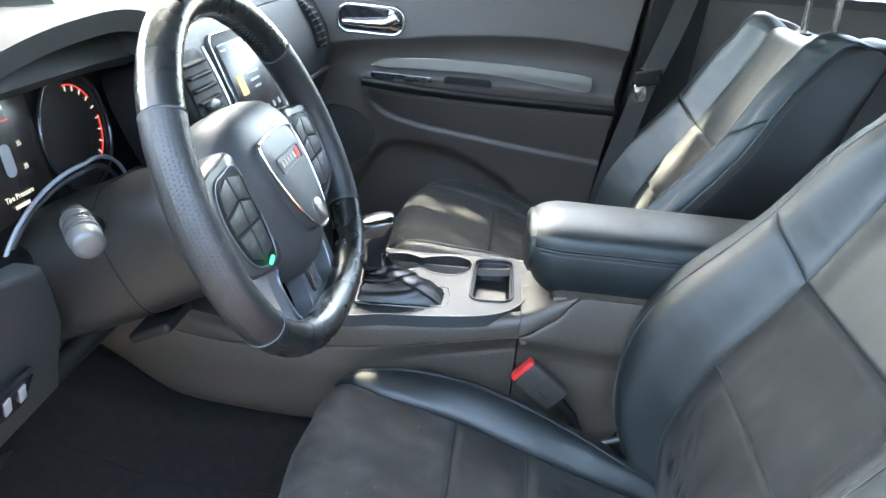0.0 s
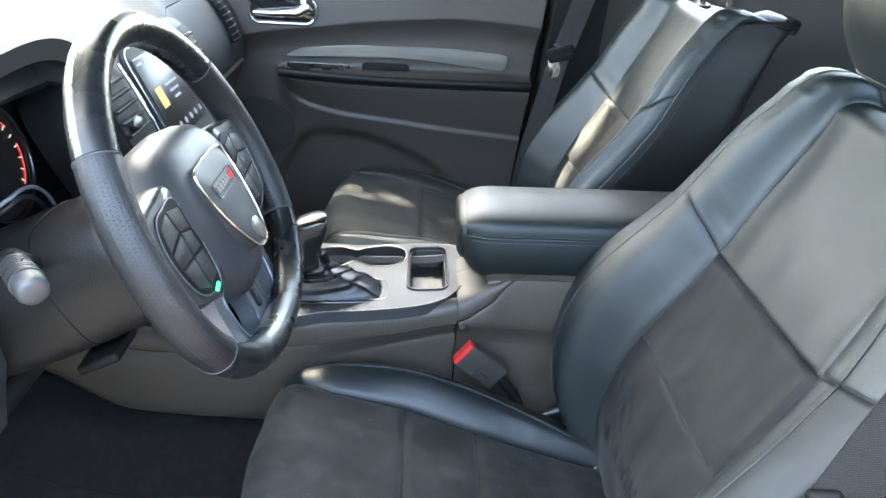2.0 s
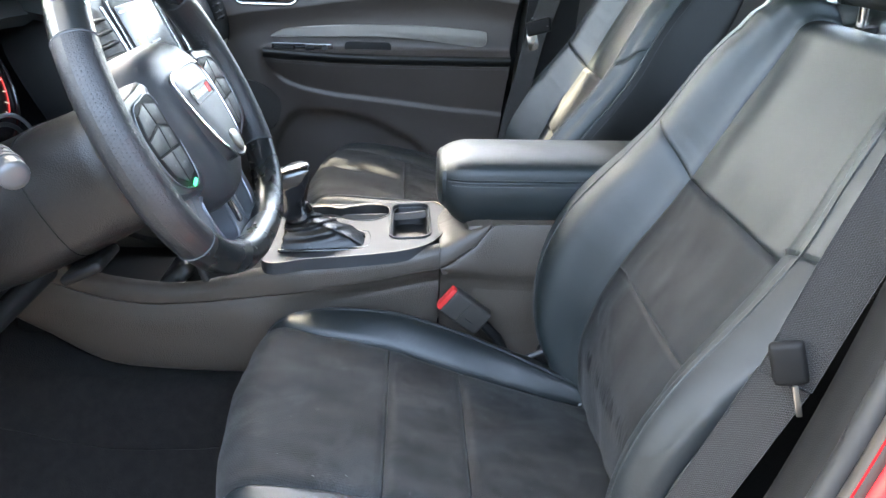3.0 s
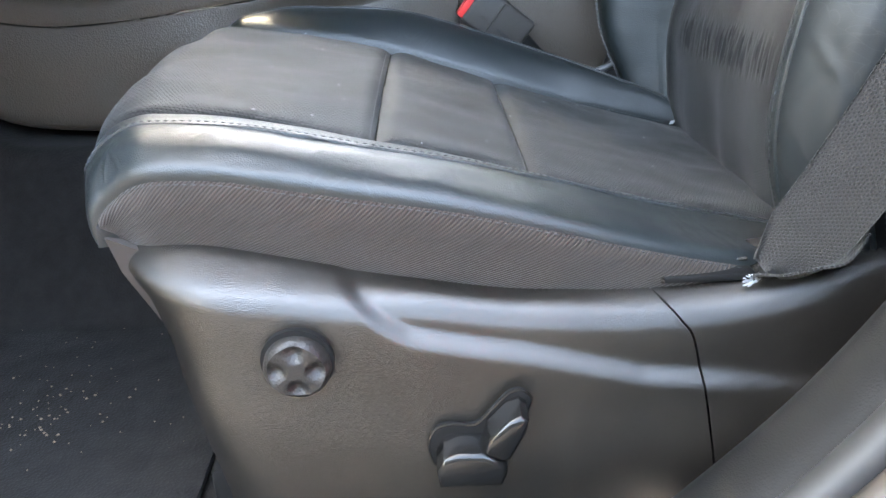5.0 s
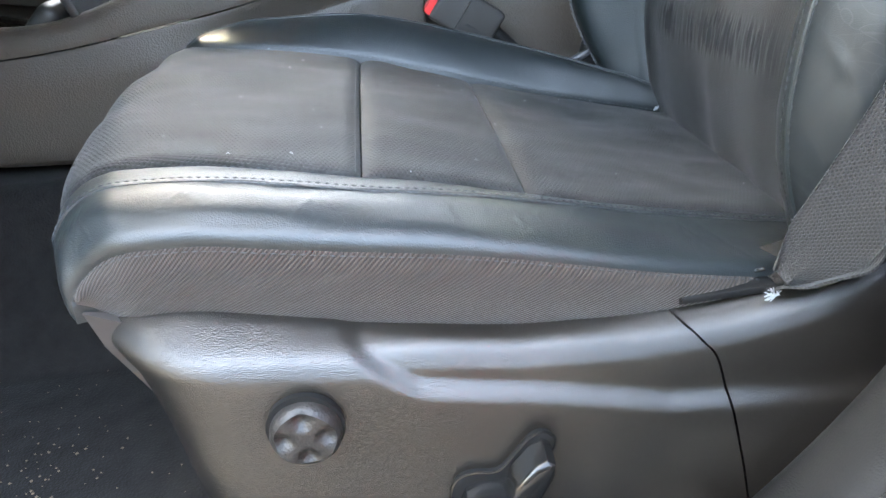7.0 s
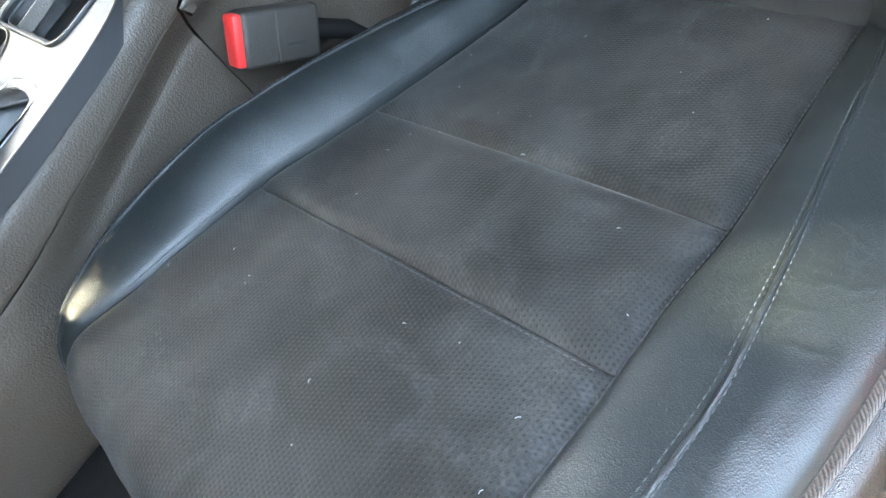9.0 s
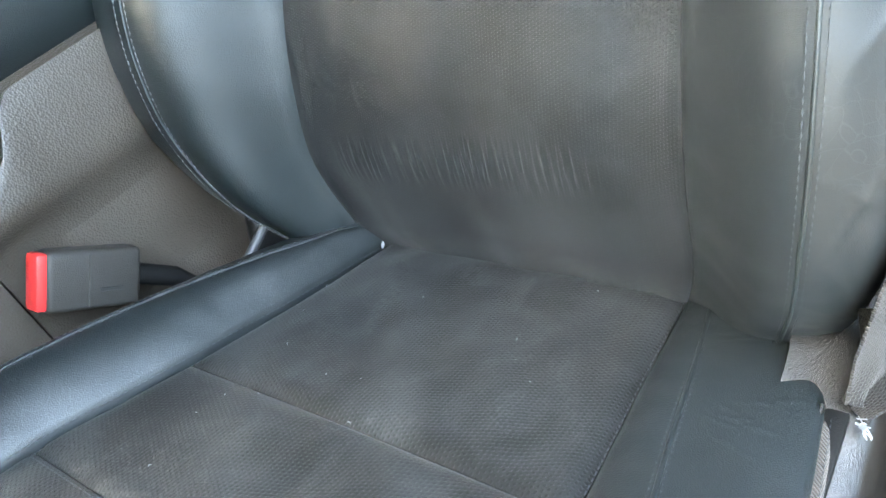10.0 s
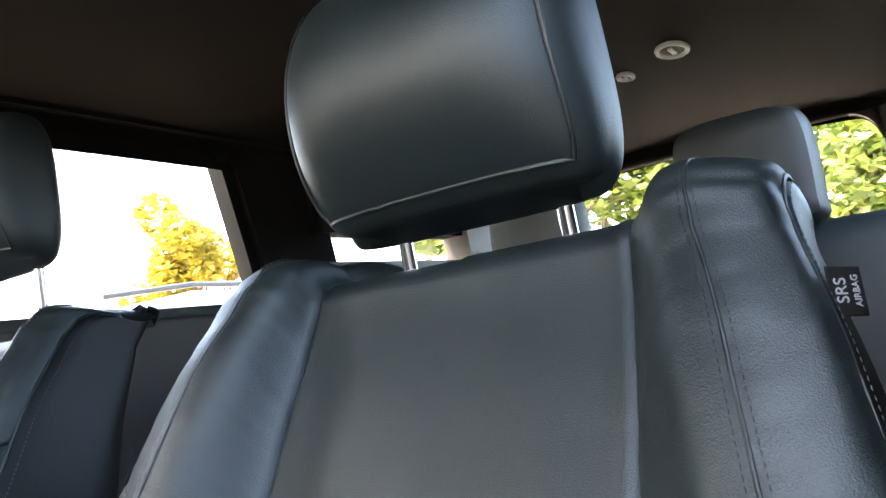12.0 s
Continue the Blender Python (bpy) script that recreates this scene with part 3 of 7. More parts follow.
wall_plate("trim_pillar_c", [(1.03, 0.955), (1.26, 1.03), (1.20, 1.36), (0.93, 1.36)], 1.035, 0.085, HEADLINER, "dark pillar lining beside the rear door window")
wall_plate("trim_window_seal", [(1.0, 0.955), (1.03, 0.955), (0.935, 1.345), (0.905, 1.345)], 1.05, 0.05, MATT, "black rubber window seal")
wall_plate("trim_pillar_d", [(1.86, 1.06), (2.5, 1.02), (2.44, 1.36), (1.83, 1.36)], 1.0, 0.1, DOORTRIM, "dark plastic rear pillar lining")
wall_plate("trim_roof_rail", [(-0.75, 1.33), (2.45, 1.345), (2.45, 1.44), (-0.75, 1.44)], 1.0, 0.09, HEADLINER, "brown cloth covered roof rail")
wall_plate("trim_quarter_top", [(1.17, 1.135), (1.9, 1.15), (1.9, 1.36), (1.17, 1.36)], 1.02, 0.08, HEADLINER, "dark lining over the quarter window")
wall_plate("trim_window_sill", [(0.10, 0.935), (1.03, 0.952), (1.03, 0.972), (0.10, 0.957)], 1.062, 0.03, RUBBER, "black sill strip of the rear door window", 0.003)
# tailgate
structure("wall_tailgate", box((2.48, 0.36, 0.55), (0.06, 1.36, 0.93), 0.01), DOORTRIM, "dark tailgate lining")
structure("trim_tailgate_top", box((2.45, 0.36, 1.385), (0.07, 1.36, 0.085), 0.02, 3), HEADLINER, "pale brown trim over the tailgate window")
structure("trim_tailgate_side", box((2.46, 1.01, 1.18), (0.06, 0.12, 0.40), 0.03), DOORTRIM, "dark tailgate window frame")


def corner_fill(cy, cz, r, sy, sz):
    pts = [(cy + sy * r, cz + sz * r)] + [(cy + sy * r * math.sin(a), cz + sz * r * math.cos(a)) for a in np.linspace(0, math.pi / 2, 9)]
    return pts


structure("trim_tailgate_end", box((2.46, -0.245, 1.18), (0.06, 0.17, 0.40), 0.02), DOORTRIM, "dark tailgate window frame")
structure("trim_tailgate_corner", prism(corner_fill(-0.06, 1.245, 0.1, -1, 1), 0.04, lambda a, b, c: (2.44 + c, a, b), 0.004), DOORTRIM, "rounded corner of the tailgate window frame")
# driver side
wall_plate("wall_left_rear", [(0.16, 0.10), (2.5, 0.10), (2.5, 1.0), (0.16, 0.95)], -0.42, 0.06, DOORTRIM, "dark rear door lining below the window")
wall_plate("trim_left_rail", [(-0.6, 1.33), (2.45, 1.33), (2.45, 1.44), (-0.6, 1.44)], -0.40, 0.09, HEADLINER, "brown cloth covered roof rail")
wall_plate("trim_left_pillar_d", [(1.6, 0.98), (2.5, 0.98), (2.44, 1.36), (1.5, 1.36)], -0.36, 0.07, DOORTRIM, "dark plastic rear pillar lining")
wall_plate("wall_firewall", [(-1.35, 0.05), (-1.2, 0.05), (-1.2, 0.85), (-1.35, 0.85)], -0.42, 1.55, MATT, "dark bulkhead behind the pedals")
wall_plate("wall_kick", [(-1.3, 0.05), (-0.92, 0.05), (-0.85, 0.85), (-1.3, 0.85)], -0.42, 0.05, PLASTIC, "dark plastic side panel of the footwell")
wall_plate("wall_kick_far", [(-1.35, 0.05), (-0.80, 0.05), (-0.80, 0.92), (-1.35, 0.92)], 1.06, 0.06, PLASTIC, "dark plastic side panel of the passenger footwell")
wall_plate("wall_door_frame", [(-0.14, 0.06), (0.22, 0.06), (0.24, 1.36), (0.05, 1.36), (0.0, 0.93), (-0.14, 0.90)], 1.135, 0.03, MATT, "dark door frame behind the pillar lining")
# windscreen pillars and header
for yy in (-0.40, 1.06):
    structure("trim_pillar_a", prism([(-1.32, 0.86), (-1.22, 0.86), (-0.58, 1.37), (-0.64, 1.43)], 0.06, lambda a, b, c, y0=yy: (a, y0 + c, b), 0.01), DOORTRIM, "dark plastic windscreen pillar lining")
structure("trim_header", box((-0.63, 0.36, 1.395), (0.10, 1.44, 0.06), 0.02), HEADLINER, "brown cloth header over the windscreen")


def pane(name, corners, label):
    vs = [Vector(c) for c in corners]
    n = (vs[1] - vs[0]).cross(vs[3] - vs[0]).normalized() * 0.004
    f = [(0, 1, 2, 3), (7, 6, 5, 4), (0, 4, 5, 1), (1, 5, 6, 2), (2, 6, 7, 3), (3, 7, 4, 0)]
    ob = structure(name, raw(vs + [v + n for v in vs], f, None, 20), GLASS, label)
    ob.visible_shadow = False
    return ob


pane("window_tailgate", [(2.455, -0.17, 0.99), (2.455, 0.96, 0.99), (2.43, 0.96, 1.36), (2.43, -0.17, 1.36)], "clear tailgate window")
pane("window_quarter", [(1.2, 1.08, 1.04), (1.9, 1.08, 1.04), (1.9, 1.06, 1.24), (1.2, 1.06, 1.24)], "clear rear quarter window")

# ================= seats =================
BACK_Z = (0.27, 0.33, 0.42, 0.526, 0.66, 0.76, 0.87, 0.90)
BACK_X = (0.040, 0.026, 0.028, 0.068, 0.146, 0.198, 0.251, 0.266)


def back_centre(u, rise=0.0):
    """Centre line of the backrest: place and forward normal; u from 0 at the bight to 1 at the top."""
    z = 0.27 + u * (0.598 + rise)
    x = ease(z, BACK_Z, BACK_X)
    dx = (ease(z + 0.02, BACK_Z, BACK_X) - ease(z - 0.02, BACK_Z, BACK_X)) / 0.04
    l = math.hypot(dx, 1)
    return x, z, -1 / l, dx / l


BACK_U = (0, 0.1, 0.2, 0.3, 0.42, 0.55, 0.7, 0.86, 1.0)
BACK_W = (0.132, 0.153, 0.163, 0.160, 0.156, 0.151, 0.148, 0.144, 0.141)
BACK_MID_DOOR = (0.172, 0.197, 0.213, 0.220, 0.218, 0.211, 0.200, 0.184, 0.168)
BACK_W_DOOR = (0.132, 0.150, 0.154, 0.154, 0.153, 0.150, 0.144, 0.139, 0.134)
BACK_PB_DOOR = (0.012, 0.032, 0.052, 0.064, 0.068, 0.060, 0.050, 0.048, 0.042)
BACK_MID = (0.165, 0.180, 0.193, 0.207, 0.211, 0.206, 0.198, 0.182, 0.166)
BACK_PB = (0.014, 0.035, 0.058, 0.073, 0.080, 0.072, 0.060, 0.055, 0.046)
BACK_OUT = (0.215, 0.250, 0.281, 0.306, 0.312, 0.303, 0.276, 0.253, 0.238)
BACK_OUT_DOOR = (0.228, 0.246, 0.260, 0.268, 0.272, 0.273, 0.268, 0.248, 0.224)


def back_fn(u, v, slim=0.0):
    """v: 0 centre, 2 sewn seam, 3 crest of the bolster, 5 outer edge, 7 rear; negative v is the outer side."""
    s = 1 if v >= 0 else -1
    a = abs(v)
    sh = min(1.0, max(0.0, (a - 1.6) / 1.3))
    x, z, nx, nz = back_centre(min(1.0, u), (0.020 if s > 0 else 0.008) * sh * sh * (3 - 2 * sh) * min(1, max(0, u - 0.6) / 0.3))
    w, mid, pb, out = (ease(u, BACK_U, k) for k in ((BACK_W, BACK_MID, BACK_PB, BACK_OUT) if s > 0 else (BACK_W_DOOR, BACK_MID_DOOR, BACK_PB_DOOR, BACK_OUT_DOOR)))
    if s > 0:
        out -= slim * (out - mid - 0.032)
    thin = min(1.0, max(0.0, (u - 0.45) / 0.5))
    sec = [(0, 0.0), (w * 0.55, 0.001), (w, 0.003), (mid, pb), (out - 0.012, pb - 0.010), (out, pb - 0.034),
           (out + 0.004, -0.075 if s > 0 else -0.055 + 0.012 * thin), (out - 0.006, -0.155 + 0.055 * thin) if s > 0 else (out - 0.012, -0.12 + 0.05 * thin)]
    y, off = crom(sec, a)
    if s > 0:
        off -= 0.014 * max(0.0, (u - 0.82) / 0.18) ** 2 * sh
        z += 0.48 * thin * thin * max(0.0, a - 5) / 2 * max(0.0, -off)
    if u > 1:
        k = (u - 1) / 0.08
        g = k * math.pi / 2
        off -= (0.045 if s > 0 else 0.035) * (1 - math.cos(g))
        rise = 0.024 * math.sin(g)
        x, z = x + rise * 0.45, z + rise
    return (x + nx * off, s * y, z + nz * off)


def cush_at(u):
    """u: 0 under the front edge, 0.25 top of the front roll, 1 at the bight. Gives x and the drop."""
    if u < 0.25:
        g = radians(105) * (0.25 - u) / 0.25
        return -0.40 - 0.046 * math.sin(g), 0.046 * (1 - math.cos(g)) + max(0, 0.10 - u) * 0.9
    return -0.40 + (u - 0.25) / 0.75 * 0.44, 0.0


CX = (-0.45, -0.42, -0.38, -0.34, -0.30, -0.26, -0.22, -0.17, -0.115, -0.055, 0.0, 0.04)
SEAM_Z = (0.409, 0.408, 0.403, 0.396, 0.386, 0.3755, 0.363, 0.3475, 0.330, 0.313, 0.300, 0.292)
# door side: sewn seam, piping and hem; then the console side
DOOR_SEAM = (0.171, 0.171, 0.170, 0.169, 0.168, 0.165, 0.162, 0.161, 0.154, 0.146, 0.141, 0.138)
DOOR_PIPE = (0.204, 0.208, 0.212, 0.216, 0.217, 0.216, 0.210, 0.200, 0.187, 0.175, 0.164, 0.156)
DOOR_PIPE_Z = (0.408, 0.409, 0.408, 0.404, 0.397, 0.388, 0.378, 0.362, 0.342, 0.323, 0.307, 0.298)
DOOR_HEM = (0.238, 0.249, 0.253, 0.256, 0.258, 0.260, 0.260, 0.257, 0.252, 0.244, 0.235, 0.228)
DOOR_HEM_Z = (0.386, 0.391, 0.391, 0.387, 0.382, 0.376, 0.368, 0.354, 0.337, 0.320, 0.306, 0.298)
IN_SEAM = (0.186, 0.178, 0.168, 0.164, 0.162, 0.160, 0.155, 0.150, 0.147, 0.142, 0.138, 0.134)
IN_PIPE = (0.198, 0.199, 0.208, 0.212, 0.211, 0.208, 0.204, 0.200, 0.189, 0.172, 0.156, 0.146)
IN_PIPE_Z = (0.411, 0.417, 0.421, 0.419, 0.417, 0.412, 0.402, 0.386, 0.368, 0.348, 0.328, 0.312)
IN_HEM = (0.212, 0.224, 0.238, 0.246, 0.249, 0.249, 0.247, 0.243, 0.236, 0.226, 0.216, 0.208)
IN_HEM_Z = (0.398, 0.397, 0.392, 0.388, 0.384, 0.378, 0.368, 0.352, 0.336, 0.320, 0.306, 0.296)


def cush_fn(u, v):
    """v: 0 centre, 2 sewn seam, 3 piping on the crest, 5 hem, 7 under edge of the cloth side; negative v is the door side."""
    s = 1 if v >= 0 else -1
    a = abs(v)
    x, drop = cush_at(u)
    k = min(1.0, max(0.0, (0.46 - u) / 0.21))
    k = k * k * (3 - 2 * k)
    xf = x - 0.018 * k
    tables = (IN_SEAM, IN_PIPE, IN_PIPE_Z, IN_HEM, IN_HEM_Z) if s > 0 else (DOOR_SEAM, DOOR_PIPE, DOOR_PIPE_Z, DOOR_HEM, DOOR_HEM_Z)
    sy, py, pz, hy, hz = (ease(xf, CX, t) for t in tables)
    sz = ease(xf, CX, SEAM_Z)
    hem = max(0.3, min(1.0, (u - 0.06) / 0.16))
    if a <= 2:
        y, z = sy * a / 2, sz + 0.004 * (1 - (a / 2) ** 2) * min(1.0, max(0.0, (-0.1 - x) / 0.1))
    elif a <= 3:
        t = a - 2
        y, z = sy + (py - sy) * t, sz + (pz - sz) * (1 - (1 - t) ** 1.9)
    else:
        mid = (py * 0.42 + hy * 0.58, pz * 0.58 + hz * 0.42 + 0.004)
        y, z = crom([(2 * py - mid[0], pz), (py, pz), mid, (hy, hz), (hy - 0.003, hz - 0.022 * hem), (hy - 0.024, hz - 0.068 * hem)], a - 2)
    y *= s * (1 - 0.05 * min(1, drop / 0.10) ** 2)
    return (x - k * (0.034 + 0.04 * y - 0.55 * y * y), y, z - drop)


def run(fn, pts, n=70, lift=0.0045):
    """Points on the form through (u, v) stations, lifted off it."""
    out = []
    for t in np.linspace(0, len(pts) - 1, n):
        u, v = crom(pts, t)
        p = np.array(fn(u, v))
        a, b = np.array(fn(u + 0.004, v)) - p, np.array(fn(u, v + 0.02)) - p
        nn = np.cross(a, b)
        nn /= np.linalg.norm(nn) + 1e-12
        ref = np.array((-0.6, p[1] * 0.5, 0.25) if fn is not cush_fn else (-0.2, p[1] * 0.8, 0.3))
        out.append(p + nn * (lift if nn @ ref > 0 else -lift))
    return out


U1, U2 = 0.25 + 0.75 * (0.40 - 0.273) / 0.44, 0.25 + 0.75 * (0.40 - 0.166) / 0.44
UL, UT = (0.526 - 0.27) / 0.598, (0.664 - 0.27) / 0.598


def split(v):
    """Height of the cross seam on the bolsters."""
    return UT + max(0, abs(v) - 2) / 3 * (0.13 if v > 0 else 0.085)


def low_wrinkle(u, v):
    c = 0.222 - 0.008 * v
    k = math.exp(-((u - c) / 0.026) ** 4) * max(0.0, 1 - (abs(v - 0.1) / 1.5) ** 4)
    r = noise.noise((v * 34, u * 14, 1.7)) * 0.0022 + noise.noise((v * 60, u * 12, 5.1)) * 0.0007
    soft = noise.noise((v * 1.6, u * 9, 9.0)) * 0.003
    fold = max(0.0, noise.noise((v * 3 - u * 22, u * 12 + v * 1.5, 4.0))) * 0.0035 * math.exp(-((u - 0.30) / 0.05) ** 2) * max(0.0, min(1.0, v))
    return r * k + soft + fold


def soft_dents(u, v):
    return noise.noise((u * 7, v * 1.4, 2.2)) * 0.0035 + noise.noise((u * 16, v * 3, 7.2)) * 0.0012


def upper_dents(u, v):
    k = math.exp(-((u - UT - 0.075) / 0.06) ** 2)
    return 0.003 * k * (0.85 + 0.15 * math.cos(v * 4.2)) + noise.noise((u * 5, v * 1.3, 3)) * 0.0015


def bolster_creases(u, v):
    return noise.noise((u * 30, v * 1.5, 4.4)) * 0.0006 + noise.noise((u * 9, v * 2, 8.4)) * 0.0009


def door_creases(u, v):
    """Long slanting folds worn into the door-side bolster; u runs from the bight to the cross seam."""
    d = bolster_creases(u, v)
    a = abs(v)
    for k, (c, slope, v0, v1) in enumerate(((0.13, -0.035, 3.4, 4.4), (0.20, -0.05, 3.5, 4.8), (0.26, -0.045, 3.3, 4.6), (0.33, -0.06, 3.4, 4.9), (0.40, -0.03, 3.5, 4.5), (0.47, 0.05, 3.4, 4.3), (0.30, 0.07, 3.4, 4.2))):
        if v0 < a < v1:
            line = c + slope * (a - v0) * 2 + 0.012 * noise.noise((a * 3, k * 3.1, 2.0))
            d += 0.0011 * math.exp(-((u - line) / 0.0055) ** 2) * math.sin(math.pi * (a - v0) / (v1 - v0)) ** 0.5
    return d


def cushion_creases(u, v):
    """Thin folds worn across the door-side cushion bolster."""
    d = bolster_creases(u, v)
    a = abs(v)
    rng = random.Random(23)
    for k in range(22):
        c, slope, v0, v1 = rng.uniform(0.16, 0.97), rng.uniform(-0.045, 0.03), rng.uniform(3.12, 3.5), rng.uniform(3.8, 4.75)
        if v0 < a < v1:
            line = c + slope * (a - v0) + 0.006 * noise.noise((a * 4, k * 2.7, 6.0))
            if abs(u - line) < 0.02:
                d += 0.00045 * math.exp(-((u - line) / 0.0022) ** 2) * math.sin(math.pi * (a - v0) / (v1 - v0)) ** 0.5
    return d


def piping(fn, pts, r, n=90, lift=0.002):
    return tube(run(fn, pts, n, lift), r, 6)


def thread(name, pts, parent, material=None):
    """One row of stitches: uncountable small loops of thread."""
    o = part(name, stitches([pts]), material or THREAD, parent, "grey thread stitching")
    o["kind"] = "stuff"
    return o


def headrest(top, lift=0.0):
    def hr_fn(ang, v):
        hw, hd = 0.134 - 0.012 * v, 0.056
        e = 0.66
        cx, sx = math.cos(ang), math.sin(ang)
        px = math.copysign(abs(cx) ** e, cx) * hd
        py = math.copysign(abs(sx) ** e, sx) * hw
        t = abs(2 * v - 1)
        sc = (1 - t ** 3.2) ** 0.32 if t < 1 else 0.0
        sc = 0.30 + 0.70 * sc
        z = lift + 0.909 + 0.206 * v + 0.010 * (1 - v) * (cx > 0)
        lean = 0.272 - 0.006 * v - 0.036 * math.sin(math.pi * v) ** 1.3 * (cx > 0) * cx
        return (lean - px * sc * (0.9 + 0.1 * v), py * (0.60 + 0.40 * sc), z)
    n, k = 72, 40
    us, vs = np.linspace(-math.pi, math.pi, n, endpoint=False), 0.5 - 0.5 * np.cos(np.linspace(0, math.pi, k))
    verts = [hr_fn(u, v) for v in vs for u in us]
    faces = [(i * n + j, i * n + (j + 1) % n, (i + 1) * n + (j + 1) % n, (i + 1) * n + j) for i in range(k - 1) for j in range(n)]
    faces += [tuple(range(n))[::-1], tuple((k - 1) * n + j for j in range(n))]
    me = raw(verts, faces, None, 70)
    bm = bmesh.new()
    bm.from_mesh(me)
    bmesh.ops.recalc_face_normals(bm, faces=bm.faces)
    bm.to_mesh(me)
    bm.free()
    hr = part("headrest", smooth(me, 70), LEATHER, top, "padded black leather headrest")
    a = 0.98
    loop = [hr_fn(s * a, v) for s, vv in ((1, np.linspace(0.93, 0.10, 30)), (-1, np.linspace(0.10, 0.93, 30))) for v in vv]
    c = np.array((0.276, 0, 1.03 + lift))
    loop = [np.array(p) + (np.array(p) - c) / np.linalg.norm(np.array(p) - c) * 0.0012 for p in loop]
    lo = [hr_fn(t, 0.06) for t in np.linspace(a, -a, 24)]
    part("piping", tube([tuple(p) for p in loop[:30]] + lo + [tuple(p) for p in loop[30:]], 0.0019, 6), WORN, hr, "sewn leather piping")
    for y in (0.074, -0.074):
        part("headrest_post", tube([(0.296, y, 0.86), (0.290, y, 0.93 + lift), (0.278, y, 0.99 + lift)], 0.0065, 12), CHROME, hr, "chrome headrest post")
    return hr


def seat(m, label, worn, lift=0.0, raised=0.0, slim=0.0):
    def form(u, v):
        return back_fn(u, v, slim)

    top = thing("bucket_seat", label, "car seat", m, "front seats")
    bol = WORN if worn else LEATHER
    for a, b in ((0.05, U1), (U1, U2), (U2, 1.0)):
        part("seat_panel", panel(cush_fn, a + 0.0008, b - 0.0008, -1.99, 1.99, 70, 70, 0.0055, 0.016, extra=soft_dents), SUEDE, top, "dark grey perforated suede seat panel")
    for s in (1, -1):
        part("seat_bolster", panel(cush_fn, 0.088, 1.0, 2 * s, 5 * s, 330 if worn and s < 0 else 130, 40, 0.004, 0.012, flip=s < 0, extra=cushion_creases if worn and s < 0 else bolster_creases), bol, top, "worn black leather seat bolster")
        part("seat_side", panel(cush_fn, 0.112, 1.0, 5 * s, 7 * s, 60, 12, 0.003, 0.01, flip=s < 0), TWILL, top, "brown twill cloth seat side")
    for uu in (U1, U2):
        thread("cross_stitching", run(cush_fn, [(uu - 0.007, -1.9), (uu - 0.007, 0), (uu - 0.007, 1.9)], 60, 0.004), top)
    for s in (1, -1):
        for d in (2.92, 3.08):
            thread("seat_stitching", run(cush_fn, [(u, d * s) for u in (0.10, 0.35, 0.6, 0.8, 0.985)], 110, 0.0053), top)
        thread("hem_stitching", run(cush_fn, [(0.125, 5.10 * s), (0.5, 5.10 * s), (0.98, 5.10 * s)], 90, 0.0028), top, DARKTHREAD)
        thread("seat_stitching", run(cush_fn, [(0.3, 2.07 * s), (0.65, 2.07 * s), (0.98, 2.07 * s)], 90, 0.0036), top)
        part("seat_piping", piping(cush_fn, [(u, 3 * s) for u in (0.09, 0.35, 0.6, 0.8, 0.99)], 0.0017, 110, 0.0038), bol, top)
    part("seat_front", prism([(-0.4315, 0.353), (-0.426, 0.330), (-0.410, 0.298), (-0.388, 0.262), (-0.25, 0.262), (-0.25, 0.325), (-0.40, 0.338)], 0.474, lambda a, b, c: (a, -0.237 + c, b), 0.004), TWILL, top, "brown twill cloth under the cushion front")
    part("seat_pan", box((-0.19, 0, 0.21), (0.42, 0.44, 0.12), 0.03), MATT, top)
    for y in (0.19, -0.19):
        part("seat_rail", box((-0.17, y, 0.115), (0.48, 0.05, 0.08), 0.008), MATT, top)
    for ob in top.children:
        ob.location.z = raised
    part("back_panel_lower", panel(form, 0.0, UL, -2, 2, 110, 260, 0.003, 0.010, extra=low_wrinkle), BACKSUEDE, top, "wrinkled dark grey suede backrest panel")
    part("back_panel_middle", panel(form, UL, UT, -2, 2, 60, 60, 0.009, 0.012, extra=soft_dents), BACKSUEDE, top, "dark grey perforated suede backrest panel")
    part("back_panel_upper", panel(form, UT, 1.08, -2, 2, 100, 60, 0.005, 0.006, extra=upper_dents), LEATHER, top, "smooth black leather backrest panel")
    for s in (1, -1):
        part("back_bolster_lower", panel(lambda u, v: form(u * split(v), v), 0.0, 1.0, 2 * s, 5 * s, 70 if s > 0 else 190, 40, 0.003, 0.0055, flip=s < 0, extra=bolster_creases if s > 0 else door_creases), LEATHER if s > 0 or not worn else WORNBACK, top, "black leather lower backrest bolster")
        part("back_bolster_upper", panel(lambda u, v: form(split(v) + u * (1.08 - split(v)), v), 0.0, 1.0, 2 * s, 5 * s, 70, 44, 0.003, 0.0055, flip=s < 0, extra=bolster_creases), LEATHER, top, "black leather upper backrest bolster")
        part("back_side", panel(lambda u, v: form(u * (1.08 - 0.04 * (abs(v) - 5)), v), 0.0, 1.0, 5 * s, 7 * s, 50, 14, 0.003, 0.01, flip=s < 0), SHADEDSKIN, top, "black backrest side, darkened for shade")
    vv = 3.32
    for s in (1, -1):
        for d in (vv - 0.075, vv + 0.075):
            thread("back_stitching", run(form, [(0.03, d * s), (0.3, d * s), (0.7, d * s), (1.05, d * s)], 80, 0.0048), top, PALETHREAD if s > 0 else DARKTHREAD)
        thread("back_stitching", run(form, [(0.03, 5.15 * s), (0.5, 5.15 * s), (1.05, 5.15 * s)], 80, 0.0035), top)
        thread("back_stitching", run(form, [(split(w * s) + 0.006, w * s) for w in (2.05, 2.6, 3.2, 3.9, 4.7)], 60, 0.005), top)
